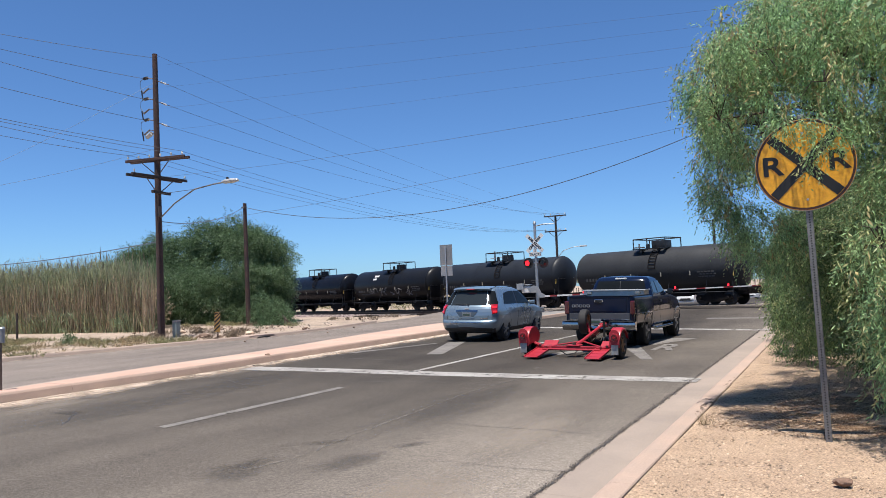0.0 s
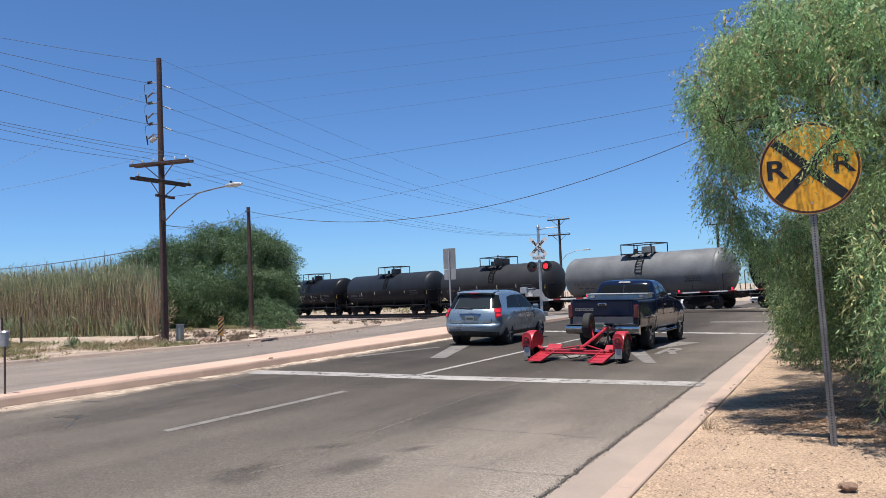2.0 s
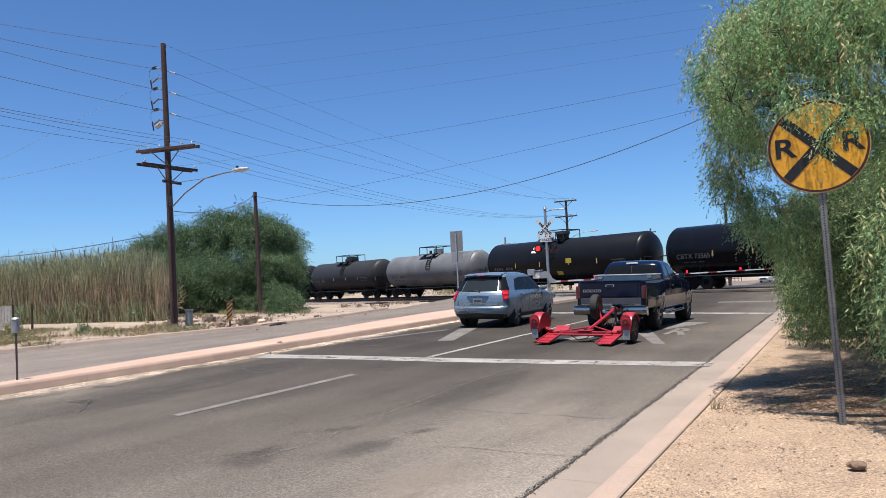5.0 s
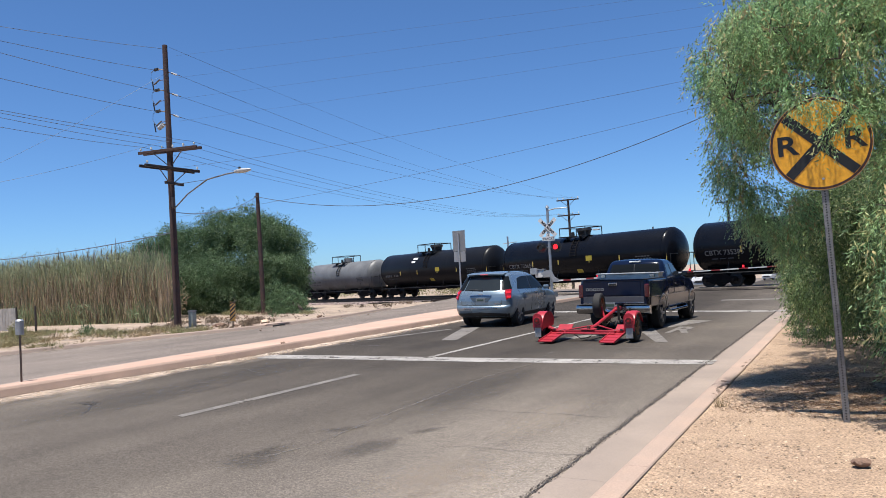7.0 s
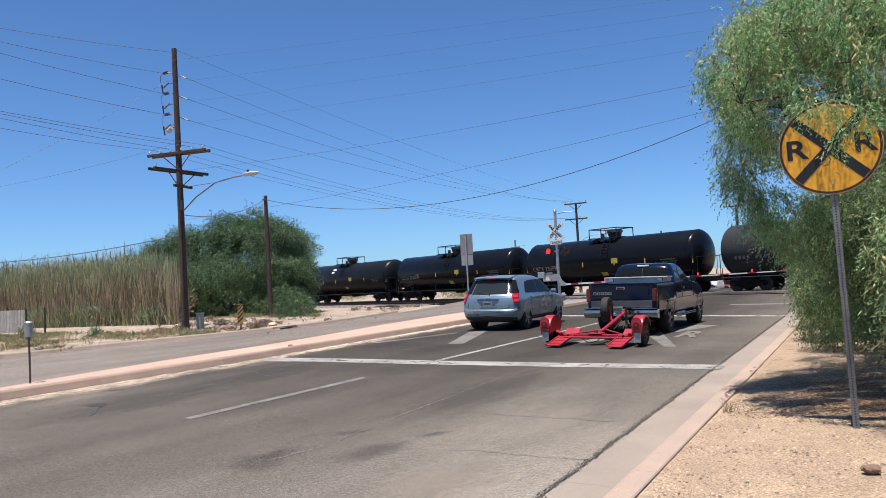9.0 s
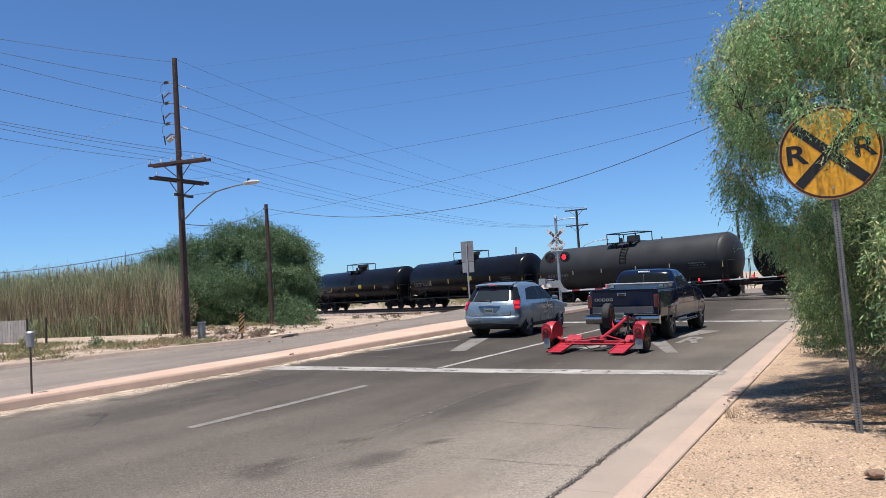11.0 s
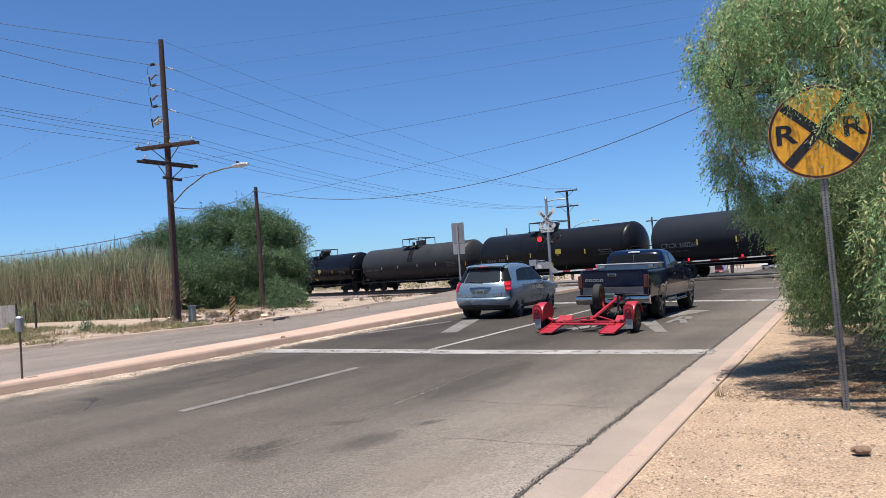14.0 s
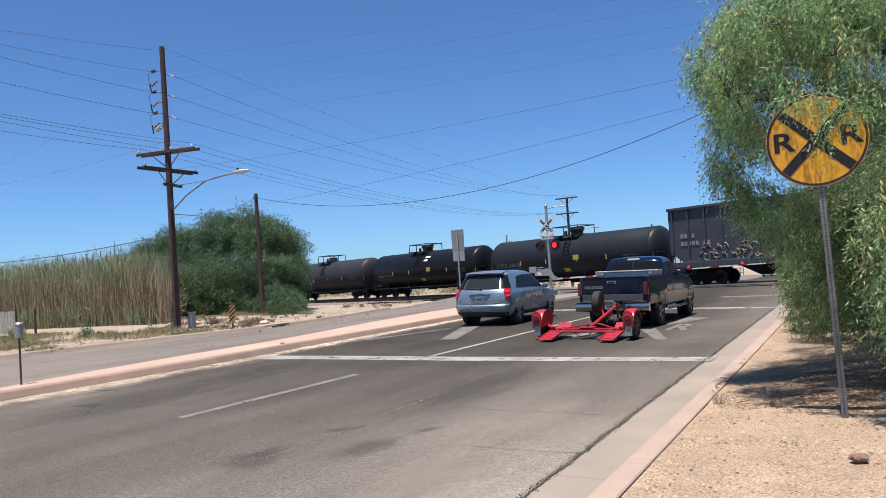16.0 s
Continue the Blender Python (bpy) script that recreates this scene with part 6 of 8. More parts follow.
    for k in range(5):
        x = -0.71 + k * 0.105
        for a, b, sx, sz in ((-0.036, 0, 0.020, 0.070), (0.030, 0, 0.020, 0.055), (-0.003, 0.029, 0.065, 0.016), (-0.003, -0.029, 0.065, 0.016)):
            add_box(bm, (x + a, -2.834, 1.12 + b), (sx, 0.006, sz))
    part("badge_bars", bm, M_ALU, tg)
    # rear bumper: a bright rolled bar with a dark step pad, dipped for the plate
    dip = lambda x: 0.10 * math.exp(-((x - 0.02) / 0.26) ** 4)
    part("bumper", loft([[(x, y + 0.06 * x * x, z - (dip(x) if z > 0.6 else 0)) for y, z in ((-2.86, 0.46), (-2.96, 0.48), (-3.01, 0.53), (-3.02, 0.62), (-3.01, 0.68), (-2.97, 0.705), (-2.84, 0.71), (-2.84, 0.46))] for x in np.linspace(-1.0, 1.0, 25)]), M_CHROME, car, smooth=True)
    for sgn in (-1, 1):
        part("bumper_pad", box((sgn * 0.64, -2.93, 0.716), (0.62, 0.15, 0.02), 0.006), M_PLASTIC, car)
    pl = part("number_plate", box((-0.06, -2.985, 0.70), (0.31, 0.008, 0.16), 0.002), M_DULL, car)
    part("plate_bars", box((-0.06, -2.991, 0.70), (0.25, 0.004, 0.07)), M_PLATEBAR, pl)
    part("hitch", box((0.04, -3.02, 0.43), (0.09, 0.34, 0.08), 0.01), M_BLACK, car)
    part("tow_ball", cyl((0.04, -3.13, 0.46), (0.04, -3.13, 0.54), 0.03, 0.03, 10), M_CHROME, car)
    part("chassis", box((0, -0.2, 0.48), (1.1, 4.9, 0.18), 0.03), M_BLACK, car)
    part("rear_axle", cyl((-0.74, rear, R_), (0.74, rear, R_), 0.08, 0.08, 12), M_BLACK, car)
    part("differential", cyl((-0.16, rear, R_), (0.16, rear, R_), 0.17, 0.17, 16), M_BLACK, car)
    part("silencer", cyl((0.45, -2.6, 0.42), (0.45, -1.9, 0.42), 0.11, 0.11, 12), M_STEEL, car)
    part("spare_under_bed", cyl((0, -2.3, 0.50), (0, -2.3, 0.62), 0.34, 0.34, 20), M_RUBBER, car)
    # glass
    slant = lambda y0, y1, z0, z1: (lambda t: U(y0 + (y1 - y0) * t, z0 + (z1 - z0) * t))
    skin_panel("rear_window", S, 0.0, 0.86, 1.425, 1.775, M_SIDEGLASS, car, mirror=True)
    skin_panel("window_divider", S, 0.0, 0.012, 1.43, 1.77, M_BLACK, car, 0.012, k=2, mirror=True)
    skin_panel("quarter_window", S, slant(-0.60, -0.50, 1.41, 1.75), slant(-0.19, -0.18, 1.41, 1.75), 1.415, 1.745, M_CARGLASS, car)
    skin_panel("door_window", S, slant(-0.06, -0.08, 1.40, 1.77), slant(0.98, 0.36, 1.40, 1.77), 1.405, 1.765, M_CARGLASS, car)
    skin_panel("windscreen", S, 3.0, 2.15, 1.42, 1.80, M_CARGLASS, car)
    part("cargo_lamp", box((0, -0.665, 1.838), (0.34, 0.07, 0.045), 0.012), M_WHITE, car)
    tb = part("tool_box", box((0, -1.22, 1.41), (1.76, 0.50, 0.17), 0.012), M_TOOLBOX, car, "aluminium tool box across the bed")
    part("lid", box((0, -1.22, 1.512), (1.82, 0.56, 0.036), 0.010), M_TOOLBOX, tb)
    for sgn in (-1, 1):
        part("latch", box((sgn * 0.70, -1.485, 1.445), (0.14, 0.03, 0.10), 0.012), M_CHROME, tb)
    return car


pickup(pose(-5.86, 22.93, lie(-5.86, 22.5), 0, 1.3, -1.4), "navy blue pickup truck with silver lower trim towing a red dolly")

# car dolly behind the truck
dolly = thing("tow_dolly", pose(-5.82, 17.55, lie(-5.82, 17.55), 0, 1.3, -0.8) @ Matrix.Diagonal((0.95, 1, 0.95, 1)), "bright red two-wheeled tow dolly hitched to the pickup", "trailer")
for sgn in (-1, 1):
    x = sgn * 1.17
    wheel(dolly, x, 0, 0.33, 0.33, 0.20, sgn, M_RIMTAN, 6)
    # rounded mudguard: arched crown over the tyre, flat rear face, inner cheek
    outer = [(-0.385, 0.30)] + [(0.385 * math.cos(a), 0.40 + 0.35 * math.sin(a)) for a in np.linspace(math.radians(180), math.radians(15), 18)]
    inner = [(y * 0.93, 0.31 + (z - 0.31) * 0.94) for y, z in outer]
    crown = [(-0.125, -0.035), (-0.11, -0.010), (-0.06, 0.0), (0.06, 0.0), (0.11, -0.010), (0.125, -0.035)]
    part("fender", loft([[(x + dx, y * (1 + dz), z + dz) for y, z in outer] + [(x + dx * 0.95, y, z + dz) for y, z in inner[::-1]] for dx, dz in crown]), M_RED, dolly, smooth=True)
    part("fender_face", prism([(x - 0.118, 0.36), (x + 0.118, 0.36), (x + 0.122, 0.56)] + [(x + 0.122 * math.cos(a), 0.60 + 0.12 * math.sin(a)) for a in np.linspace(0, math.pi, 11)] + [(x - 0.122, 0.56)], -0.425, -0.395, "y", 0.005), M_RED, dolly)
    tl = part("tail_light", cyl((x, -0.425, 0.53), (x, -0.462, 0.53), 0.078, 0.070, 20), M_TAIL_DARK, dolly)
    part("lens_boss", cyl((x, -0.462, 0.53), (x, -0.468, 0.53), 0.030, 0.026, 12), M_TAIL, tl)
    part("light_ring", cyl((x, -0.42, 0.53), (x, -0.440, 0.53), 0.103, 0.098, 20), M_RED, dolly)
    part("mud_flap", box((x + 0.005, -0.405, 0.235), (0.17, 0.014, 0.24), 0.005), M_FLAP, dolly)
    part("fender_inner", prism([(y, z) for y, z in outer] + [(0.30, 0.36), (-0.3, 0.33)], x - sgn * 0.122 - 0.010, x - sgn * 0.122 + 0.010, "x"), M_RED, dolly)
    rx = sgn * 0.77
    tilt = Matrix.Rotation(math.radians(9.5), 3, "X")
    part("ramp", box((rx, -0.42, 0.135), (0.37, 0.94, 0.025), 0.006, tilt), M_RED, dolly)
    for e in (-1, 1):
        part("ramp_edge", box((rx + e * 0.18, -0.42, 0.145), (0.025, 0.94, 0.05), 0.006, tilt), M_RED, dolly)
    for k in range(3):
        part("ramp_cleat", box((rx, -0.74 + k * 0.28, 0.095 + k * 0.047), (0.33, 0.025, 0.018), 0.004, tilt), M_RED, dolly)
    part("wheel_pan", box((rx, 0.20, 0.235), (0.38, 0.46, 0.035), 0.008), M_RED, dolly)
    part("wheel_stop", box((rx, 0.44, 0.285), (0.38, 0.26, 0.03), 0.008, Matrix.Rotation(0.55, 3, "X")), M_RED, dolly)
    part("ratchet", box((rx + sgn * 0.1, 0.02, 0.275), (0.07, 0.14, 0.06), 0.012), M_BLACK, dolly)
    part("strap", box((rx - sgn * 0.06, 0.10, 0.262), (0.05, 0.42, 0.012), 0.003), M_STRAP, dolly)
    part("brace", tube([(rx - sgn * 0.12, 0.14, 0.25), (0.02, 0.62, 0.34)], 0.020, 8), M_RED, dolly)
    part("strut", tube([(rx, 0.0, 0.23), (x - sgn * 0.13, 0.0, 0.33)], 0.045, 8), M_RED, dolly)
part("axle_beam", box((0, 0.02, 0.235), (2.0, 0.075, 0.065), 0.012), M_RED, dolly)
part("cross_beam", tube([(-0.75, -0.20, 0.20), (0.75, -0.20, 0.20)], 0.026, 8), M_RED, dolly)
part("swivel_plate", box((0.0, 0.06, 0.285), (0.36, 0.30, 0.025), 0.008), M_RED, dolly)
part("swivel_pin", cyl((0, 0.06, 0.28), (0, 0.06, 0.36), 0.05, 0.045, 14), M_STEEL, dolly)
part("tongue", tube([(0.0, 0.05, 0.27), (0.02, 0.5, 0.33), (0.07, 2.10, 0.66)], 0.042, 8), M_RED, dolly)
part("coupler", box((0.07, 2.2, 0.66), (0.13, 0.34, 0.12), 0.03), M_RED, dolly)
part("coupler_latch", box((0.07, 2.12, 0.745), (0.05, 0.16, 0.04), 0.01), M_GALV, dolly)
part("tongue_gusset", prism([(1.2, 0.40), (1.75, 0.56), (1.75, 0.44)], 0.045, 0.075, "x"), M_RED, dolly)
part("jack", cyl((0.25, 1.72, 0.34), (0.25, 1.72, 0.80), 0.032, 0.032, 10), M_BLACK, dolly)
part("jack_wheel", cyl((0.23, 1.72, 0.30), (0.27, 1.72, 0.30), 0.075, 0.075, 14), M_RUBBER, dolly)
for sgn in (-1, 1):
    part("safety_chain", tube([(0.05 + sgn * 0.04, 1.2, 0.48), (0.06 + sgn * 0.12, 1.6, 0.26), (0.06 + sgn * 0.06, 2.1, 0.45)], 0.012, 5), M_STEEL, dolly)
part("light_cable", tube([(-0.3, -0.18, 0.18), (-0.12, -0.15, 0.06), (0.05, 0.0, 0.10), (0.10, 0.4, 0.26)], 0.011, 5), M_BLACK, dolly)
part("spare_bracket", tube([(0.02, 1.25, 0.48), (-0.05, 1.32, 0.62), (-0.10, 1.36, 0.80)], 0.03, 6), M_RED, dolly)
sp = wheel(dolly, -0.16, 1.36, 0.80, 0.33, 0.21, 1, M_RIMTAN, 0, "spare_tyre")
sp.rotation_euler = (0, 0, radians(4))


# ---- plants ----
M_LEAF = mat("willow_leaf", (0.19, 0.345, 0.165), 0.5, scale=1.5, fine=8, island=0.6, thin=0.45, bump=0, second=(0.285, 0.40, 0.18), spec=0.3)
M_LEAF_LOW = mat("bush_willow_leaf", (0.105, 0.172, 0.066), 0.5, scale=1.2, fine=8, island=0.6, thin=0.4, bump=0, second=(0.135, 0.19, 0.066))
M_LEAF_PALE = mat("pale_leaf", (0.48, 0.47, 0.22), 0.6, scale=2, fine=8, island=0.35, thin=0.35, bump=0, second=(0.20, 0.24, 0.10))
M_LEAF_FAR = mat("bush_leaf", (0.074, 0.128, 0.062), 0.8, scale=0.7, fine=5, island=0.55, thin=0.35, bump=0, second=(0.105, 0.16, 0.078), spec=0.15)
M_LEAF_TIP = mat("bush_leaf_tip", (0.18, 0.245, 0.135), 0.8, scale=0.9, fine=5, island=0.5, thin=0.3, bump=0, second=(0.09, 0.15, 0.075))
M_POD = mat("dry_pods", (0.36, 0.30, 0.13), 0.7, scale=3, fine=20, island=0.25, bump=0)
M_BARK = mat("bark", (0.075, 0.056, 0.042), 0.9, scale=4, fine=30, bump=0.3)
M_REED_DRY = mat("dry_reed", (0.42, 0.325, 0.215), 0.85, scale=0.5, fine=6, island=0.78, thin=0.2, bump=0, second=(0.27, 0.195, 0.13))
M_REED_GREEN = mat("green_reed", (0.215, 0.265, 0.14), 0.8, scale=0.5, fine=6, island=0.5, thin=0.3, bump=0, second=(0.33, 0.31, 0.18))
M_REED_FOOT = mat("pale_green_reed_leaf", (0.22, 0.27, 0.15), 0.7, scale=0.5, fine=6, island=0.5, thin=0.3, bump=0, second=(0.16, 0.20, 0.11))
M_REED_TIP = mat("reed_plume", (0.22, 0.17, 0.125), 0.8, scale=1, fine=6, island=0.3, thin=0.3, bump=0)
M_GRASS = mat("verge_grass", (0.20, 0.225, 0.105), 0.8, scale=0.6, fine=6, island=0.4, thin=0.25, bump=0, second=(0.27, 0.22, 0.115))
M_STRAW = mat("straw", (0.34, 0.26, 0.15), 0.85, scale=1, fine=8, island=0.4, thin=0.2, bump=0)
M_BRUSH = mat("dry_brush", (0.20, 0.148, 0.10), 0.9, scale=1, fine=8, island=0.5, bump=0)


def unit(a):
    return a / np.maximum(np.linalg.norm(a, axis=1, keepdims=True), 1e-6)


def leaves_of(blobs, per_m3, twig, m, size, width, droop, seed, shell=0.55, out=1.0, gap=0.0, grain=1.0):
    """Leaf faces on twigs that fill a set of uneven clumps: an array of n x 4 x 3."""
    rng = np.random.default_rng(seed)
    out_all = []
    for cx, cy, cz, rx, ry, rz in blobs:
        n = max(8, int(per_m3 * 4.19 * rx * ry * rz))
        d = unit(rng.normal(size=(n, 3)))
        r = (shell + (1 - shell) * rng.random(n)) ** 0.8
        lump = 1 + 0.22 * np.sin(d[:, 0] * 5 + cx * 3) * np.cos(d[:, 2] * 6 + cz) + 0.12 * np.sin(d[:, 1] * 11 + cy)
        p = np.array([cx, cy, cz]) + d * (r * lump)[:, None] * np.array([rx, ry, rz])
        keep = p[:, 2] > 0.17
        if gap:
            q = p * grain
            keep &= np.sin(q[:, 0] * 4.1 + q[:, 2] * 2.3) + np.sin(q[:, 1] * 3.7 - q[:, 0] * 2.9 + 1) + np.sin(q[:, 2] * 5.3 + q[:, 1] * 1.9 + 2) > gap
        p, d = p[keep], d[keep]
        n = len(p)
        go = unit(d * out * 0.6 + rng.normal(size=(n, 3)) * 0.5 + np.array([0, 0, -droop]))
        ln = twig * (0.6 + 0.8 * rng.random(n))
        for i in range(m):
            f = (i + 0.5) / m
            b = p + go * (ln * f)[:, None] + np.array([0, 0, -1.0]) * (ln * f * f * droop * 0.35)[:, None]
            side = unit(np.cross(go, rng.normal(size=(n, 3))))
            dirn = unit(go * 0.75 + side * (0.8 if i % 2 else -0.8) + rng.normal(size=(n, 3)) * 0.25 + np.array([0, 0, -0.35 * droop]))
            nrm = unit(np.cross(dirn, rng.normal(size=(n, 3))))
            L = size * (0.6 + 0.8 * rng.random(n))[:, None]
            w = width * (0.7 + 0.6 * rng.random(n))[:, None]
            out_all.append(np.stack([b, b + dirn * L * 0.45 + nrm * w, b + dirn * L, b + dirn * L * 0.45 - nrm * w], axis=1))
    return np.concatenate(out_all)


def stick(bm, pts, r0, r1, seg=7):
    pts = [Vector(p) for p in pts]
    rings = []
    for i, p in enumerate(pts):
        d = (pts[min(i + 1, len(pts) - 1)] - pts[max(i - 1, 0)]).normalized()
        q = d.to_track_quat("Z", "Y")
        r = r0 + (r1 - r0) * i / (len(pts) - 1)
        rings.append([p + q @ Vector((r * math.cos(a), r * math.sin(a), 0)) for a in [2 * math.pi * k / seg for k in range(seg)]])
    add_loft(bm, rings)


def tree(name, label, foot, blobs, leaf, pale, per, twig, m, size, width, droop, seed, limbs=7, r0=0.14, pods=0.0, light=0.13, shell=0.55, gap=0.0, grain=1.0):
    root = thing(name, Matrix(), label, "tree")
    rnd = random.Random(seed)
    for k in range(3):
        bm = bmesh.new()
        f = Vector(foot) + Vector((rnd.uniform(-0.25, 0.25), rnd.uniform(-0.25, 0.25), 0))
        mid = f.lerp(Vector(blobs[k % len(blobs)][:3]), 0.45) + Vector((rnd.uniform(-0.2, 0.2), rnd.uniform(-0.2, 0.2), 0.3))
        stick(bm, [f - Vector((0, 0, 0.1)), f.lerp(mid, 0.5) + Vector((rnd.uniform(-0.1, 0.1), rnd.uniform(-0.1, 0.1), 0.1)), mid], r0, r0 * 0.6)
        part("trunk", bm, M_BARK, root)
    for k, b in enumerate(blobs[:limbs]):
        bm = bmesh.new()
        c = Vector(b[:3])
        s = Vector(foot).lerp(c, 0.55) + Vector((rnd.uniform(-0.2, 0.2), 0.3, 0.4 + 0.35 * (c.z - foot[2])))
        stick(bm, [s, s.lerp(c, 0.5) + Vector((rnd.uniform(-0.15, 0.15), rnd.uniform(-0.15, 0.15), 0.15)), c], r0 * 0.22, 0.006, 5)
        for j in range(6):
            e = c + Vector((rnd.uniform(-1, 1) * b[3], rnd.uniform(-1, 1) * b[4], rnd.uniform(-1, 0.8) * b[5])) * 0.85
            stick(bm, [c, c.lerp(e, 0.55) + Vector((0, 0, 0.08)), e], 0.009, 0.003, 4)
        part("limb", bm, M_BARK, root)
    tagged(quads("crown", leaves_of(blobs, per, twig, m, size, width, droop, seed, shell, gap=gap, grain=grain), leaf, root), kind="stuff")
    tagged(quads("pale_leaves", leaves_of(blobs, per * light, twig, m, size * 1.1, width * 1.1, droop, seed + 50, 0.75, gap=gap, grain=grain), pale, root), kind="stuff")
    if pods:
        tagged(quads("dry_pod", leaves_of(blobs, per * pods, twig * 0.5, 3, size * 2.0, width * 1.7, droop + 0.6, seed + 90, 0.8), M_POD, root), kind="stuff")
    return root


CROWN = [(-1.15, 9.2, 3.6, 0.3, 0.35, 0.5), (-1.0, 9.0, 4.3, 0.35, 0.4, 0.4), (-0.7, 8.9, 4.25, 0.4, 0.4, 0.4), (-0.75, 9.3, 3.5, 0.3, 0.3, 0.4), (-1.3, 10.2, 4.25, 0.40, 0.45, 0.45), (-1.45, 10.4, 3.7, 0.26, 0.3, 0.35), (-1.5, 10.1, 4.1, 0.3, 0.35, 0.5), (-1.42, 10.3, 3.3, 0.24, 0.3, 0.4), (-1.1, 10.0, 3.5, 0.35, 0.35, 0.6), (-1.3, 10.7, 4.7, 0.4, 0.4, 0.35), (-1.28, 10.8, 2.95, 0.28, 0.3, 0.4), (-0.95, 10.6, 4.45, 0.62, 0.6, 0.55), (-1.18, 10.5, 3.85, 0.42, 0.45, 0.42), (-1.25, 10.9, 4.75, 0.36, 0.4, 0.32), (-0.45, 10.2, 4.75, 0.8, 0.7, 0.6),
         (0.3, 9.7, 4.35, 0.8, 0.6, 0.7), (-0.05, 8.7, 3.75, 0.40, 0.2, 0.25), (0.25, 8.8, 3.9, 0.4, 0.25, 0.3), (-1.15, 10.6, 3.25, 0.36, 0.4, 0.36),
         (-1.12, 11.0, 2.62, 0.32, 0.34, 0.42), (-0.92, 11.8, 2.35, 0.42, 0.45, 0.5), (-0.3, 11.2, 3.5, 0.6, 0.5, 0.5), (0.4, 10.2, 3.4, 0.6, 0.6, 0.8),
         (0.6, 10.4, 5.2, 0.9, 0.6, 0.6), (1.6, 9.4, 4.0, 0.9, 0.9, 0.9), (1.7, 11.2, 5.6, 1.2, 1.0, 0.9), (2.4, 11.5, 5.0, 1.3, 1.4, 1.2), (1.6, 12.5, 3.8, 1.2, 1.2, 1.0), (-0.2, 11.6, 5.2, 0.8, 0.8, 0.6), (-0.9, 11.6, 5.1, 0.5, 0.5, 0.45), (-0.55, 11.2, 4.2, 0.6, 0.5, 0.6), (-1.42, 10.5, 2.8, 0.22, 0.25, 0.42), (-1.22, 10.6, 2.4, 0.24, 0.25, 0.42), (-1.5, 10.4, 3.2, 0.2, 0.25, 0.4), (-1.3, 10.55, 3.3, 0.24, 0.25, 0.4),
         (0.45, 8.3, 3.95, 0.45, 0.30, 0.40), (1.0, 8.3, 4.05, 0.45, 0.35, 0.40), (0.75, 8.75, 4.45, 0.45, 0.30, 0.35), (0.05, 8.75, 4.35, 0.45, 0.30, 0.30), (0.35, 9.2, 4.80, 0.55, 0.35, 0.35), (-0.4, 9.3, 4.80, 0.50, 0.35, 0.35), (1.1, 9.4, 4.95, 0.6, 0.4, 0.40), (0.75, 8.4, 3.5, 0.40, 0.35, 0.40), (-0.45, 8.35, 3.58, 0.35, 0.15, 0.12), (-0.95, 8.5, 4.2, 0.35, 0.25, 0.25), (-0.5, 8.3, 4.45, 0.5, 0.3, 0.25)]
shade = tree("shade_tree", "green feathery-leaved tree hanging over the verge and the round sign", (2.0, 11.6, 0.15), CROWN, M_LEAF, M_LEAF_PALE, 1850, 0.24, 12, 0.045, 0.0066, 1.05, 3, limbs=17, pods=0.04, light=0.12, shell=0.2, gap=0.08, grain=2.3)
# Crown clumps out of view, added to shade the verge and block sky light.
UNSEEN_BLOBS = [(2.9, 8.4, 4.4, 0.9, 1.3, 1.0), (3.2, 9.8, 4.2, 1.2, 1.6, 1.3), (3.4, 11.0, 5.6, 1.6, 1.8, 1.5), (1.4, 11.8, 6.6, 1.6, 1.0, 0.6), (1.1, 6.5, 4.2, 0.65, 0.7, 0.45), (1.0, 7.4, 4.2, 0.5, 0.5, 0.4), (0.9, 7.9, 5.6, 0.6, 0.5, 0.4)]
tagged(quads("upper_crown", leaves_of(UNSEEN_BLOBS, 230, 0.40, 9, 0.10, 0.016, 1.0, 35, 0.1, gap=-0.3, grain=1.6), M_LEAF, shade), kind="stuff")
# sprays that hang before the sign
SPRAY = [(-0.24, 8.02, 3.24, 0.34, 0.05, 0.10), (-0.03, 8.02, 3.10, 0.24, 0.05, 0.14), (-0.15, 8.0, 2.98, 0.13, 0.04, 0.12), (0.15, 8.02, 3.14, 0.16, 0.05, 0.20), (-0.42, 8.02, 3.26, 0.16, 0.05, 0.09), (-0.20, 8.0, 2.86, 0.06, 0.03, 0.06)]
tagged(quads("hanging_spray", leaves_of(SPRAY, 7600, 0.16, 7, 0.046, 0.0060, 1.0, 33, 0.1), M_LEAF, shade), kind="stuff")
tagged(quads("pale_spray", leaves_of(SPRAY, 700, 0.14, 5, 0.050, 0.0062, 1.1, 34, 0.1), M_LEAF_PALE, shade), kind="stuff")
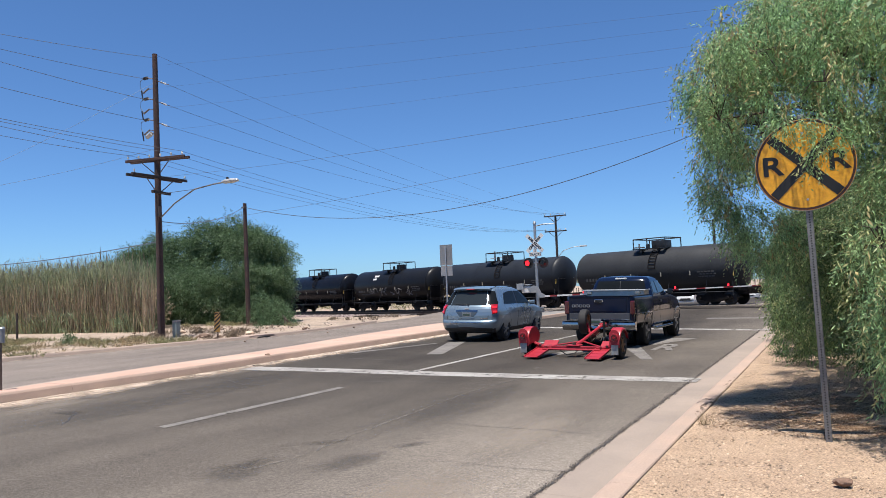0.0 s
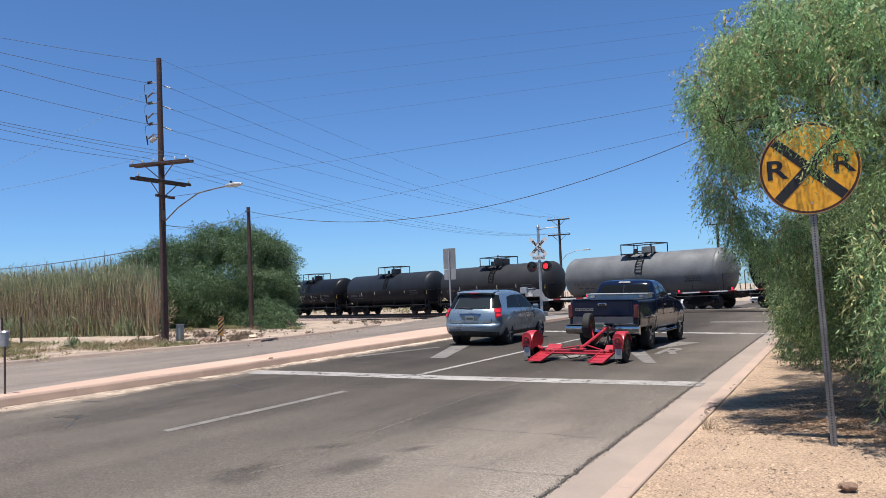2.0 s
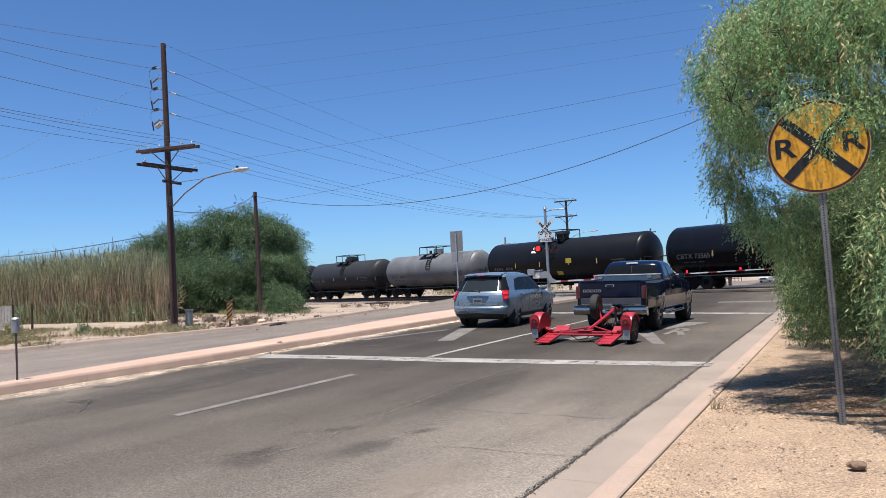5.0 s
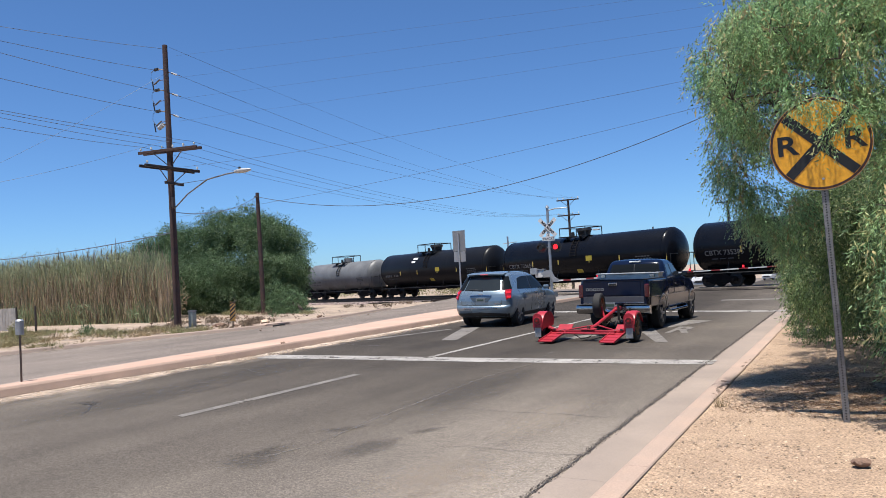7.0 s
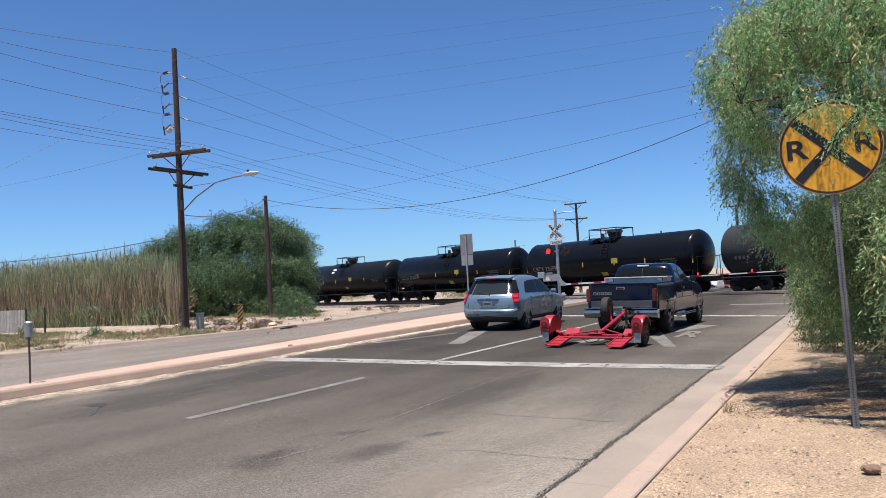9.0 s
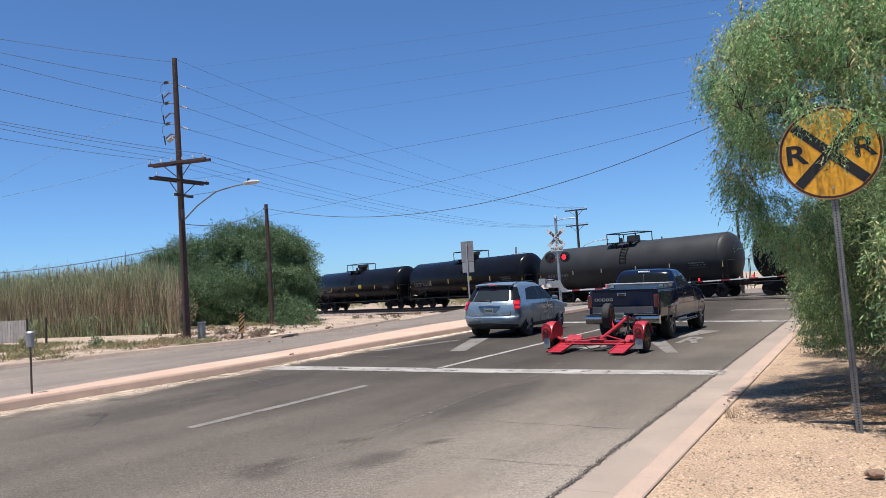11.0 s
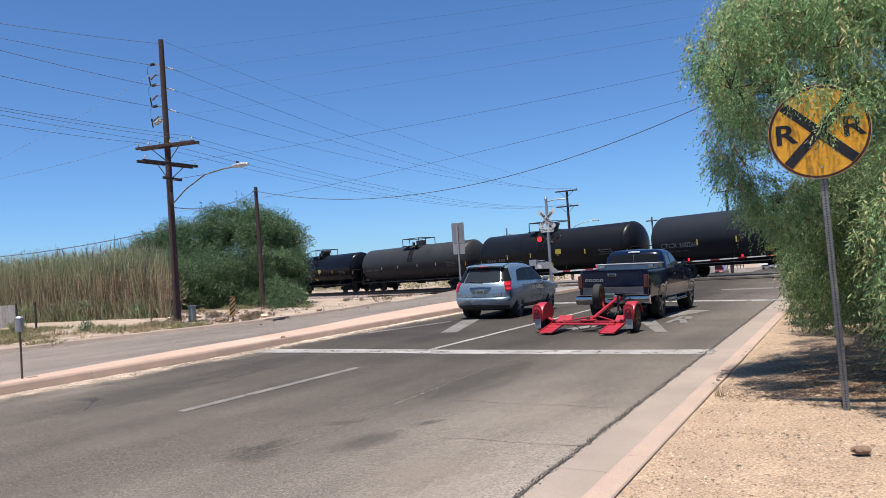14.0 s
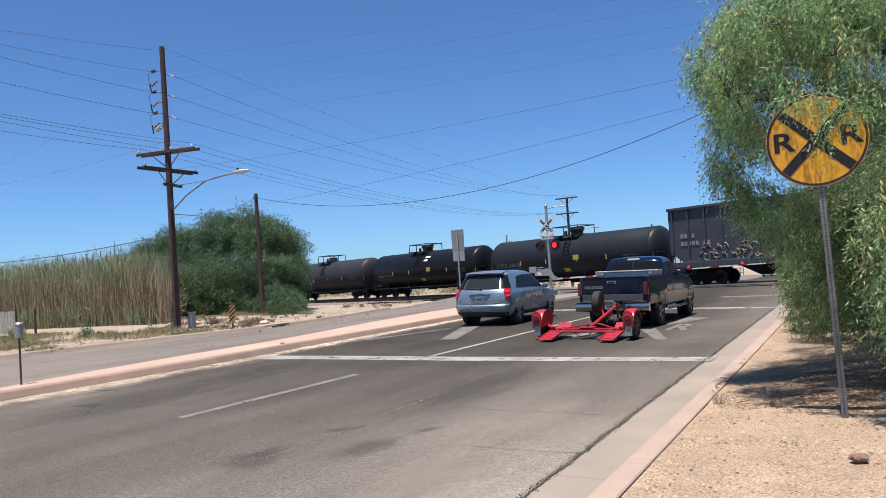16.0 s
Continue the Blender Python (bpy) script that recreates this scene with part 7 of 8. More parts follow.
# First three clumps, hidden from view, are added to darken the truck's reflections.
LOW = [(0.6, 26.5, 2.0, 1.1, 2.2, 1.7), (0.9, 30.5, 1.8, 1.2, 2.2, 1.6), (1.2, 34.5, 1.6, 1.3, 2.2, 1.4), (-0.45, 12.6, 2.25, 0.55, 0.55, 0.6), (-0.55, 13.9, 1.45, 0.62, 0.7, 0.75), (-0.85, 15.8, 0.80, 0.48, 0.7, 0.55), (0.05, 12.7, 1.75, 0.62, 0.6, 0.8), (0.4, 13.8, 1.3, 0.7, 0.8, 1.0), (-0.2, 15.5, 1.5, 0.8, 0.9, 1.1),
       (-0.9, 17.8, 1.5, 0.6, 1.0, 1.1), (-0.3, 18.5, 2.2, 1.0, 1.2, 1.5), (1.2, 12.0, 1.6, 0.9, 1.0, 1.2), (1.0, 14.5, 2.4, 1.1, 1.2, 1.3), (-1.0, 21.5, 1.8, 0.8, 1.8, 1.5), (0.3, 22.0, 2.6, 1.4, 2.0, 1.9)]
tree("roadside_bush", "dense green bush spilling to the kerb behind the sign", (0.4, 14.2, 0.15), LOW, M_LEAF_LOW, M_LEAF_PALE, 640, 0.24, 9, 0.058, 0.0078, 0.9, 11, r0=0.08, light=0.10)
NEAR = [(0.34, 8.1, 2.0, 0.34, 0.4, 0.42), (0.36, 8.0, 1.45, 0.30, 0.4, 0.36), (0.42, 8.2, 0.95, 0.24, 0.35, 0.26), (0.85, 8.4, 1.9, 0.55, 0.6, 0.7), (0.9, 8.6, 1.1, 0.55, 0.6, 0.6), (0.75, 8.8, 2.7, 0.5, 0.55, 0.5), (1.7, 8.6, 1.8, 0.9, 0.9, 1.2), (0.55, 9.6, 1.2, 0.35, 0.5, 0.7)]
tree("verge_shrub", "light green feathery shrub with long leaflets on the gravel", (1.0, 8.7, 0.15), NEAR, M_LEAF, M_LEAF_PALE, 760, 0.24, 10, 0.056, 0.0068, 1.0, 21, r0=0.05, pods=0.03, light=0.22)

FARB = [(-37.5, 39.5, 4.4, 3.2, 2.2, 2.2), (-34.5, 39.0, 3.8, 2.4, 2.1, 2.2), (-33.8, 38.4, 1.9, 2.0, 1.8, 1.6), (-46.0, 39.9, 3.9, 2.3, 1.8, 1.5), (-42.5, 39.8, 5.1, 2.3, 1.7, 1.5), (-39.0, 39.5, 5.9, 2.0, 1.6, 1.35), (-36.0, 39.2, 5.7, 1.7, 1.5, 1.2),
        (-33.8, 39.0, 4.9, 1.3, 1.3, 1.2), (-49.5, 40.5, 3.4, 2.0, 1.6, 1.4), (-42.0, 39.2, 3.0, 2.8, 1.9, 2.0), (-39.5, 38.6, 1.8, 3.2, 1.7, 1.6), (-44.5, 38.6, 1.7, 2.6, 1.6, 1.4), (-32.4, 38.4, 3.0, 1.0, 1.2, 1.3), (-40.8, 39.4, 6.5, 0.9, 0.8, 0.7), (-49.6, 39.6, 4.0, 1.3, 1.2, 1.1), (-47.2, 39.5, 4.6, 1.4, 1.3, 1.1), (-44.4, 39.5, 5.5, 1.4, 1.3, 1.1), (-37.2, 39.3, 6.8, 0.8, 0.8, 0.6)]
FARB += [(-36.7, 31.2, 1.5, 1.1, 0.9, 1.4), (-38.2, 32.8, 2.7, 1.3, 1.0, 1.3), (-36.0, 30.4, 0.7, 0.8, 0.7, 0.7), (-39.2, 34.0, 3.3, 1.4, 1.0, 1.0)]
rng = random.Random(8)
for b in FARB[:]:
    for k in range(6):
        a, e = rng.uniform(0, 2 * math.pi), rng.uniform(-0.35, 1.2)
        r = rng.uniform(0.32, 0.62)
        FARB.append((b[0] + b[3] * math.cos(a) * math.cos(e) * 0.85, b[1] - abs(b[4] * math.sin(a) * math.cos(e)) * 0.95, max(0.5, b[2] + b[5] * math.sin(e) * 0.85), r * 1.1, r, r * 1.25))
FARB += [(x, 37.4, 0.9, 1.2, 0.8, 0.9) for x in np.arange(-34.4, -31.0, 1.2)] + [(x, 38.3, 0.8, 1.3, 0.7, 0.8) for x in np.arange(-49.0, -34.5, 1.5)] + [(x, 35.9 + 0.3 * math.sin(x * 2.1), 2.7 + 0.4 * math.sin(x * 1.3), 1.3, 1.1, 0.9) for x in np.arange(-46.0, -34.6, 1.7)]
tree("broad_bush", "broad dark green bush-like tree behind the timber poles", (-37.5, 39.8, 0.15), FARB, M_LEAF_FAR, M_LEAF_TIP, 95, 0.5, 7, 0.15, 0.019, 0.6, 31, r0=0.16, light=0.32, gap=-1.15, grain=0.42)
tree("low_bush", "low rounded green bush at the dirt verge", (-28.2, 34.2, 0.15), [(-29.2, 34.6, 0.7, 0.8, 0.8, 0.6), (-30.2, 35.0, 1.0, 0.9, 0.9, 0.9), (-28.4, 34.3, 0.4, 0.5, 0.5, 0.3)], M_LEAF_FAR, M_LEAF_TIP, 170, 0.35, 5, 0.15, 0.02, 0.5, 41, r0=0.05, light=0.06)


def blades(n, box_, h0, h1, w, lean, seed, z0=None, zlo=0.0, view_cut=True):
    """Upright tapering blades: each a four-cornered face that leans at random."""
    rng = np.random.default_rng(seed)
    x = rng.uniform(box_[0], box_[1], n)
    y = rng.uniform(box_[2], box_[3], n)
    z = np.full(n, 0.15 if z0 is None else z0) + zlo * rng.random(n)
    h = rng.uniform(h0, h1, n)
    a = rng.uniform(0, 2 * np.pi, n)
    tip = np.stack([x + rng.normal(size=n) * lean * h, y + rng.normal(size=n) * lean * h, z + h], 1)
    b = np.stack([x, y, z], 1)
    s = np.stack([np.cos(a), np.sin(a), np.zeros(n)], 1) * w
    q = np.stack([b - s, b + s, tip + s * 0.25, tip - s * 0.25], 1)
    # The bed is cut along a camera ray, to end where the view needs it.
    return q[(x < -1.14 * y) | (x > -25)] if view_cut else q


reeds = thing("reed_bed", Matrix(), "tall stand of dry and green giant reeds along the verge", "reeds", kind="stuff")
RX = (-66, -34.0, 29.5, 36)
tagged(quads("dry_stalks", np.concatenate([blades(9000, RX, 2.2, 3.6, 0.015, 0.06, 1), blades(9000, (-66, -33.2, 29.0, 30.5), 1.4, 3.2, 0.017, 0.07, 2)]), M_REED_DRY, reeds), kind="stuff")
tagged(quads("green_leaves", leaves_of([(x, y, z, 1.7, 1.6, 0.9) for x in np.arange(-65, -34, 2.4) for y, z in ((31, 3.0), (33.5, 3.3)) if x < -1.14 * y - 1], 26, 0.6, 4, 0.42, 0.013, -1.3, 5, 0.1), M_REED_GREEN, reeds), kind="stuff")
tagged(quads("dry_leaves", leaves_of([(x, y, z, 1.6, 0.9, 1.0) for x in np.arange(-65, -33.5, 1.9) for y, z in ((30.0, 1.3), (30.4, 2.3)) if x < -1.14 * y], 28, 0.5, 4, 0.34, 0.012, -1.2, 15, 0.05), M_REED_DRY, reeds), kind="stuff")
tagged(quads("mixed_leaves", np.concatenate([blades(7000, (-66, -33.8, 29.0, 31.5), 0.8, 1.7, 0.015, 0.16, 16, 0.6, 2.2), blades(3500, (-66, -34.0, 29.4, 32.0), 0.7, 1.3, 0.015, 0.20, 17, 2.2, 1.0)]), M_REED_GREEN, reeds), kind="stuff")
tagged(quads("foot_leaves", leaves_of([(x, 28.9 + 0.5 * math.sin(x * 1.7), 0.55, 0.9, 0.5, 0.45 + 0.25 * math.sin(x * 0.9)) for x in np.arange(-62, -34.2, 1.0)], 62, 0.35, 4, 0.36, 0.017, -0.8, 26, 0.05, gap=-0.4, grain=0.6), M_REED_FOOT, reeds), kind="stuff")
tagged(quads("lower_leaves", blades(3000, (-66, -33.0, 28.9, 30.2), 0.4, 1.5, 0.03, 0.28, 7), M_REED_GREEN, reeds), kind="stuff")
tagged(quads("stems", blades(2600, RX, 3.2, 4.3, 0.016, 0.05, 8), M_REED_GREEN, reeds), kind="stuff")
tagged(quads("plumes", blades(460, RX, 0.3, 0.75, 0.028, 0.10, 9, 3.6, 0.9), M_REED_TIP, reeds), kind="stuff")

weeds = thing("verge_weeds", Matrix(), "low green and straw weeds on the dirt verge", "grass", kind="stuff")


def weed_patch(n, x0, x1, y0, y1, r0, r1, tall, m, seed, name, gap=0.05):
    """Low mats of weeds where a slow noise lets them grow."""
    r = random.Random(seed)
    mats = []
    while len(mats) < n:
        x, y = r.uniform(x0, x1), r.uniform(y0, y1)
        if noise.noise((x * 0.35, y * 0.7, seed)) + r.uniform(-0.2, 0.2) > gap and x < far_kerb(y) - 0.45:
            q = r.uniform(r0, r1)
            mats.append((x, y, lie(x, y) + 0.05, q * 1.3, q, tall * r.uniform(0.5, 1.2)))
    tagged(quads(name, leaves_of(mats, 1100, 0.10, 4, 0.09, 0.011, -0.8, seed, 0.1), m, weeds), kind="stuff")


weed_patch(150, -42, -20.5, 13.5, 22.2, 0.20, 0.60, 0.12, M_GRASS, 3, "green_weeds", 0.12)
weed_patch(110, -42, -20.5, 13.5, 22.8, 0.15, 0.50, 0.08, M_STRAW, 4, "straw_weeds", 0.0)
weed_patch(38, -30, -22, 22.5, 27.5, 0.12, 0.35, 0.16, M_BRUSH, 6, "dry_brush", -0.1)
weed_patch(14, -34, -24, 27.0, 36.5, 0.15, 0.4, 0.14, M_BRUSH, 9, "brown_weeds", 0.0)
weed_patch(9, -36, -24.5, 38.5, 43, 0.15, 0.45, 0.14, M_BRUSH, 13, "track_weeds", 0.0)
weed_patch(9, -36, -26, 31.0, 36.5, 0.2, 0.5, 0.2, M_GRASS, 10, "grey_weeds", 0.0)
for i, (x, y, r) in enumerate(((-30.2, 18.7, 0.42), (-27.6, 20.0, 0.3), (-26.2, 29.6, 0.25))):
    tuft = tagged(quads("weed_tuft", leaves_of([(x, y, 0.2 + r * 0.5, r, r, r * 0.9)], 900, 0.15, 5, 0.10, 0.012, -0.7, 60 + i, 0.1), M_LEAF_FAR if i != 0 else M_GRASS), "small rounded green weed on the dirt verge", "weed", kind="stuff")
tagged(quads("weed_tuft", blades(36, (-1.55, -1.42, 9.1, 9.25), 0.08, 0.20, 0.004, 0.4, 77, 0.10), M_STRAW), "dry grass tuft sprouting at the kerb edge", "weed", kind="stuff")
def gravel_z(x, y):
    return lie(x, y) + 0.136 + 0.019 * min(1, max(0, (x - kerb_line(y) - 0.2) / 1.1)) + 0.012 * noise.noise((x * 2, y * 2, 0))


flakes = []
rng = random.Random(12)
for _ in range(17000):
    x, y = rng.gauss(0.1, 0.9), rng.gauss(10.4, 1.6)
    if x > kerb_line(y) + 0.25 and y > 8.6 + rng.uniform(-0.2, 0.4) and noise.noise((x * 1.1, y * 2.2, 7)) > -0.25 + rng.uniform(-0.2, 0.2):
        turn = np.array(Matrix.Rotation(rng.uniform(0, 6.28), 3, "Z"))
        flakes.append(np.array([[0.025, 0, 0], [0, 0.008, 0.002], [-0.025, 0, 0.001], [0, -0.008, 0.001]]) @ turn + np.array([x, y, gravel_z(x, y) + 0.003]))
# Red-brown and laid thick, so the litter also deepens and warms the tree's shade.
M_LITTER = mat("brown_leaf_litter", (0.155, 0.080, 0.034), 0.9, scale=2, fine=10, island=0.6, bump=0)
litter = tagged(quads("leaf_litter", np.stack(flakes), M_LITTER), "dry fallen leaf litter under the tree", "leaf litter", kind="stuff")

# ---- stones, cracks, stains ----
rnd = random.Random(5)
vs, fs = [], []
for k in range(46000):
    x, y = rnd.uniform(-1.6, 1.6), 3.0 + 14 * rnd.random() ** 1.5
    if x < kerb_line(y) + 0.22:
        continue
    near = x < kerb_line(y) + 0.75
    drift = noise.noise((x * 1.3, y * 1.3, 4)) + 0.6 * noise.noise((x * 4.5, y * 3.5, 9))
    if drift < 0.12 and rnd.random() < (0.5 if near else 0.86):
        continue
    r = 0.003 + 0.013 * rnd.random() ** 3.8
    z = lie(x, y) + 0.136 + 0.019 * min(1, max(0, (x - kerb_line(y) - 0.2) / 1.1)) + 0.012 * noise.noise((x * 2, y * 2, 0))
    a, h = rnd.uniform(0, 6.28), r * rnd.uniform(0.35, 0.65)
    b = len(vs)
    spans = [rnd.uniform(0.7, 1.2) for _ in range(5)]
    for k2, dz in ((1.0, -0.002), (0.68, h)):
        for j, w in enumerate(spans):
            q = a + j * 1.2566
            vs.append((x + r * k2 * w * math.cos(q), y + r * k2 * w * math.sin(q), z + dz))
    fs += [(b + j, b + (j + 1) % 5, b + 5 + (j + 1) % 5, b + 5 + j) for j in range(5)] + [tuple(range(b + 5, b + 10))]
tagged(soup("pebbles", vs, fs, M_PEBBLE), "loose tan pebbles on the granite verge", "pebbles", kind="stuff")
chips = []
for k in range(2600):
    x, y = rnd.uniform(-1.6, 0.9), 3.2 + 8 * rnd.random() ** 1.3
    if x < kerb_line(y) + 0.22 or noise.noise((x * 1.7, y * 1.7, 14)) < rnd.uniform(-0.35, 0.35):
        continue
    turn = np.array(Matrix.Rotation(rnd.uniform(0, 6.28), 3, "Z"))
    L, w = 0.005 + 0.022 * rnd.random() ** 3, 0.003 + 0.004 * rnd.random()
    chips.append(np.array([[L, 0, 0.004], [0, w, 0.006], [-L, 0, 0.004], [0, -w, 0.008]]) @ turn + np.array([x, y, gravel_z(x, y) + 0.004]))
tagged(quads("bark_chips", np.stack(chips), M_LITTER), "dark crumbs of bark and twigs strewn on the granite verge", "debris", kind="stuff")
vs, fs = [], []
for k in range(24000):
    s, off = rnd.uniform(24, 85), -rnd.uniform(5.6, 11.8)
    r = 0.03 + 0.07 * rnd.random() ** 2
    p = along(s, off)
    z = apron_z(s, off) + 0.055
    b = len(vs)
    a = rnd.uniform(0, 6.28)
    for j in range(4):
        vs.append((p.x + r * math.cos(a + j * 1.57), p.y + r * math.sin(a + j * 1.57), z - 0.02))
    vs.append((p.x, p.y, z + r * 0.8))
    fs += [(b + j, b + (j + 1) % 4, b + 4) for j in range(4)]
tagged(soup("ballast_stones", vs, fs, mat("ballast_stone", (0.30, 0.232, 0.213), 0.9, scale=4, fine=20, island=0.6)), "loose ballast stones beside the track", "stones", kind="stuff")


scrub = thing("track_scrub", Matrix(), "low dusty scrub growing along the far side of the tracks", "scrub", kind="stuff")
rng = random.Random(4)
SCRUB = []
for k in range(150):
    s, off = rng.uniform(24, 150), rng.uniform(5.5, 12)
    q = along(s, off)
    r = rng.uniform(0.35, 0.9)
    SCRUB.append((q.x, q.y, 0.15 + r * 0.6, r * 1.4, r, r * 0.8))
for k in range(110):
    x, y = rng.uniform(-34, 30), rng.uniform(62, 135)
    if far_kerb(y) - 2 < x < kerb_line(y) + 2:
        continue
    r = rng.uniform(0.5, 1.1)
    SCRUB.append((x, y, lie(x, y) + r * 0.6, r * 1.5, r, r * 0.9))
tagged(quads("scrub_leaves", leaves_of(SCRUB, 60, 0.35, 4, 0.16, 0.03, -0.3, 71, 0.2), M_GRASS, scrub), kind="stuff")


def stone(x, y, z, r, seed, label, m):
    bm = bmesh.new()
    bmesh.ops.create_icosphere(bm, subdivisions=2, radius=1)
    for v in bm.verts:
        k = 1 + 0.28 * noise.noise(v.co * 1.6 + Vector((seed, 0, 0)))
        v.co = Vector((v.co.x * r * 1.35 * k, v.co.y * r * k, v.co.z * r * 0.62 * k))
    ob = tagged(part("stone", bm, m, smooth=True), label, "stone")
    ob.location = (x, y, z)
    ob.rotation_euler = (0, 0, seed)


def clods(name, spots, m, label, seed):
    """A scatter of small broken lumps: each spot gives x, y, z, spread in x and y, count and size."""
    r = random.Random(seed)
    bm = bmesh.new()
    for cx, cy, cz, sx, sy, n, size in spots:
        for _ in range(n):
            q = size * r.uniform(0.4, 1.2)
            c = Vector((r.gauss(cx, sx), r.gauss(cy, sy), cz + q * 0.3))
            g = bmesh.ops.create_icosphere(bm, subdivisions=1, radius=q)
            for v in g["verts"]:
                v.co = Vector((v.co.x * r.uniform(0.7, 1.3), v.co.y * r.uniform(0.7, 1.3), v.co.z * r.uniform(0.5, 0.8))) + c
    return tagged(part(name, bm, m), label, "rubble", kind="stuff")


clods("kerb_rubble", [(kerb_line(10.5) + 0.13, 10.5, 0.135, 0.025, 0.28, 34, 0.024), (kerb_line(12.8) + 0.14, 12.8, 0.135, 0.025, 0.3, 16, 0.02)], mat("kerb_crumbs", (0.25, 0.185, 0.145), 0.95, scale=9, fine=50, island=0.5), "broken concrete crumbs and dirt on the chipped kerb", 3)
clods("verge_rubble", [(-24.2, 24.6, 0.2, 1.0, 0.7, 60, 0.07), (-23.0, 28.0, 0.2, 1.2, 1.6, 26, 0.05), (-30.0, 31.0, 0.2, 2.0, 1.5, 60, 0.07), (-27.0, 22.0, 0.19, 3.0, 0.6, 50, 0.05)], mat("verge_lumps", (0.24, 0.165, 0.12), 0.95, scale=4, fine=30, island=0.6), "brown earth lumps and broken stone on the dirt verge", 4)
clods("pale_rubble", [(-27.5, 39.5, 0.12, 2.5, 1.6, 90, 0.05), (-26.0, 33.0, 0.2, 1.5, 2.0, 60, 0.045)], mat("pale_lumps", (0.36, 0.30, 0.255), 0.95, scale=4, fine=30, island=0.5), "pale crushed stone scattered over the dirt", 5)
M_STONE = mat("brown_stone", (0.221, 0.136, 0.0935), 0.85, scale=9, fine=50, bump=0.2)
stone(-0.087, 6.70, 0.185, 0.055, 0.3, "flat brown stone lying on the gravel", M_STONE)
for i, (x, y) in enumerate(((-24.6, 24.3), (-23.6, 26.0), (-25.2, 26.8), (-29.5, 27.6), (-22.9, 29.0), (-30.8, 27.0))):
    stone(x, y, 0.24, rnd.uniform(0.10, 0.22), i + 1.0, "pale rubble stone on the dirt verge", M_PEBBLE if i % 2 else M_STONE)
stone(-12.54, 14.47, 0.385, 0.06, 2.2, "dark clod lying on the median", M_STONE)
stone(-26.9, 16.9, 0.25, 0.10, 4.0, "white litter scrap on the verge", M_WHITE)


M_SEAM = mat("pale_seam", (0.17, 0.15, 0.13), 0.9, scale=3, fine=40, fvar=0.3, second=(0.13, 0.115, 0.10))
wear_through(M_SEAM, 4.0, 0.40, 0.60, 0.75)


def crack(pts, w, seed, wander=0.05, m=None, label="dark crack in the asphalt"):
    r = random.Random(seed)
    bm = bmesh.new()
    path = []
    for (x0, y0), (x1, y1) in zip(pts, pts[1:]):
        n = max(2, int(math.hypot(x1 - x0, y1 - y0) / 0.12))
        for k in range(n):
            path.append((x0 + (x1 - x0) * k / n + r.gauss(0, wander * 0.4), y0 + (y1 - y0) * k / n + r.gauss(0, wander * 0.4)))
    prev = None
    for i, (x, y) in enumerate(path):
        j = min(i + 1, len(path) - 1)
        k = max(i - 1, 0)
        d = Vector((path[j][0] - path[k][0], path[j][1] - path[k][1])).normalized()
        ww = w * r.uniform(0.35, 1.0)
        a, b = (x - d.y * ww, y + d.x * ww), (x + d.y * ww, y - d.x * ww)
        cur = [bm.verts.new((*q, lie(*q) + 0.004)) for q in (a, b)]
        if prev:
            bm.faces.new((prev[0], prev[1], cur[1], cur[0]))
        prev = cur
    return tagged(part("road_crack", bm, m or M_TAR), label, "crack", kind="structure")


crack([(-2.47, 7.06), (-2.92, 7.02), (-3.34, 7.0), (-4.0, 6.93)], 0.006, 1)
crack([(-2.52, 8.95), (-3.0, 8.89), (-3.33, 8.92), (-4.05, 8.82), (-4.7, 8.9)], 0.006, 2)
crack([(-2.58, 12.72), (-3.66, 12.5), (-4.5, 12.53), (-6.0, 12.4)], 0.005, 3)
crack([(-9.48, 6.79), (-9.79, 7.13), (-10.06, 7.41), (-10.25, 7.55), (-10.47, 7.74)], 0.014, 4, 0.06)
crack([(-10.06, 7.41), (-10.2, 7.36), (-10.39, 7.40), (-10.55, 7.33)], 0.012, 24, 0.06)
crack([(-11.55, 8.6), (-11.35, 8.7), (-11.16, 8.74)], 0.030, 5, 0.05)
crack([(-10.2, 9.58), (-9.93, 9.74)], 0.022, 25, 0.05)
crack([(-12.0, 11.62), (-11.07, 11.6), (-10.28, 11.65)], 0.007, 6)
crack([(-10.9, 11.3), (-10.5, 11.15), (-9.95, 10.86), (-9.75, 10.9)], 0.012, 26)
crack([(-8.66, 11.45), (-7.84, 12.1), (-7.2, 12.28), (-6.18, 12.57)], 0.006, 7)
crack([(-9.93, 8.2), (-9.52, 8.6), (-9.47, 9.4), (-9.8, 10.87)], 0.008, 27, 0.08)
crack([(-12.0, 16.0), (-11.0, 15.6), (-9.5, 15.6)], 0.012, 8)
crack([(-3.0, 17.0), (-4.5, 16.2), (-5.5, 15.9)], 0.012, 9)
crack([(gutter_in(y) - 0.005, y) for y in np.arange(2.0, 30.0, 2.0)], 0.012, 10, 0.025, label="crumbling dark joint between asphalt and gutter")
rng = random.Random(17)
vs, fs = [], []
for k in range(5200):
    y = 2.0 + 26 * rng.random() ** 1.5
    x = gutter_in(y) - 0.012 + rng.gauss(0, 0.022) + 0.02 * noise.noise((y * 3, 0, 0))
    r = 0.003 + 0.009 * rng.random() ** 2
    z, a, b = lie(x, y) + 0.005, rng.uniform(0, 6.28), len(vs)
    vs += [(x + r * math.cos(a + j * 1.57), y + r * math.sin(a + j * 1.57), z - 0.002) for j in range(4)] + [(x, y, z + r * 0.9)]
    fs += [(b + j, b + (j + 1) % 4, b + 4) for j in range(4)]
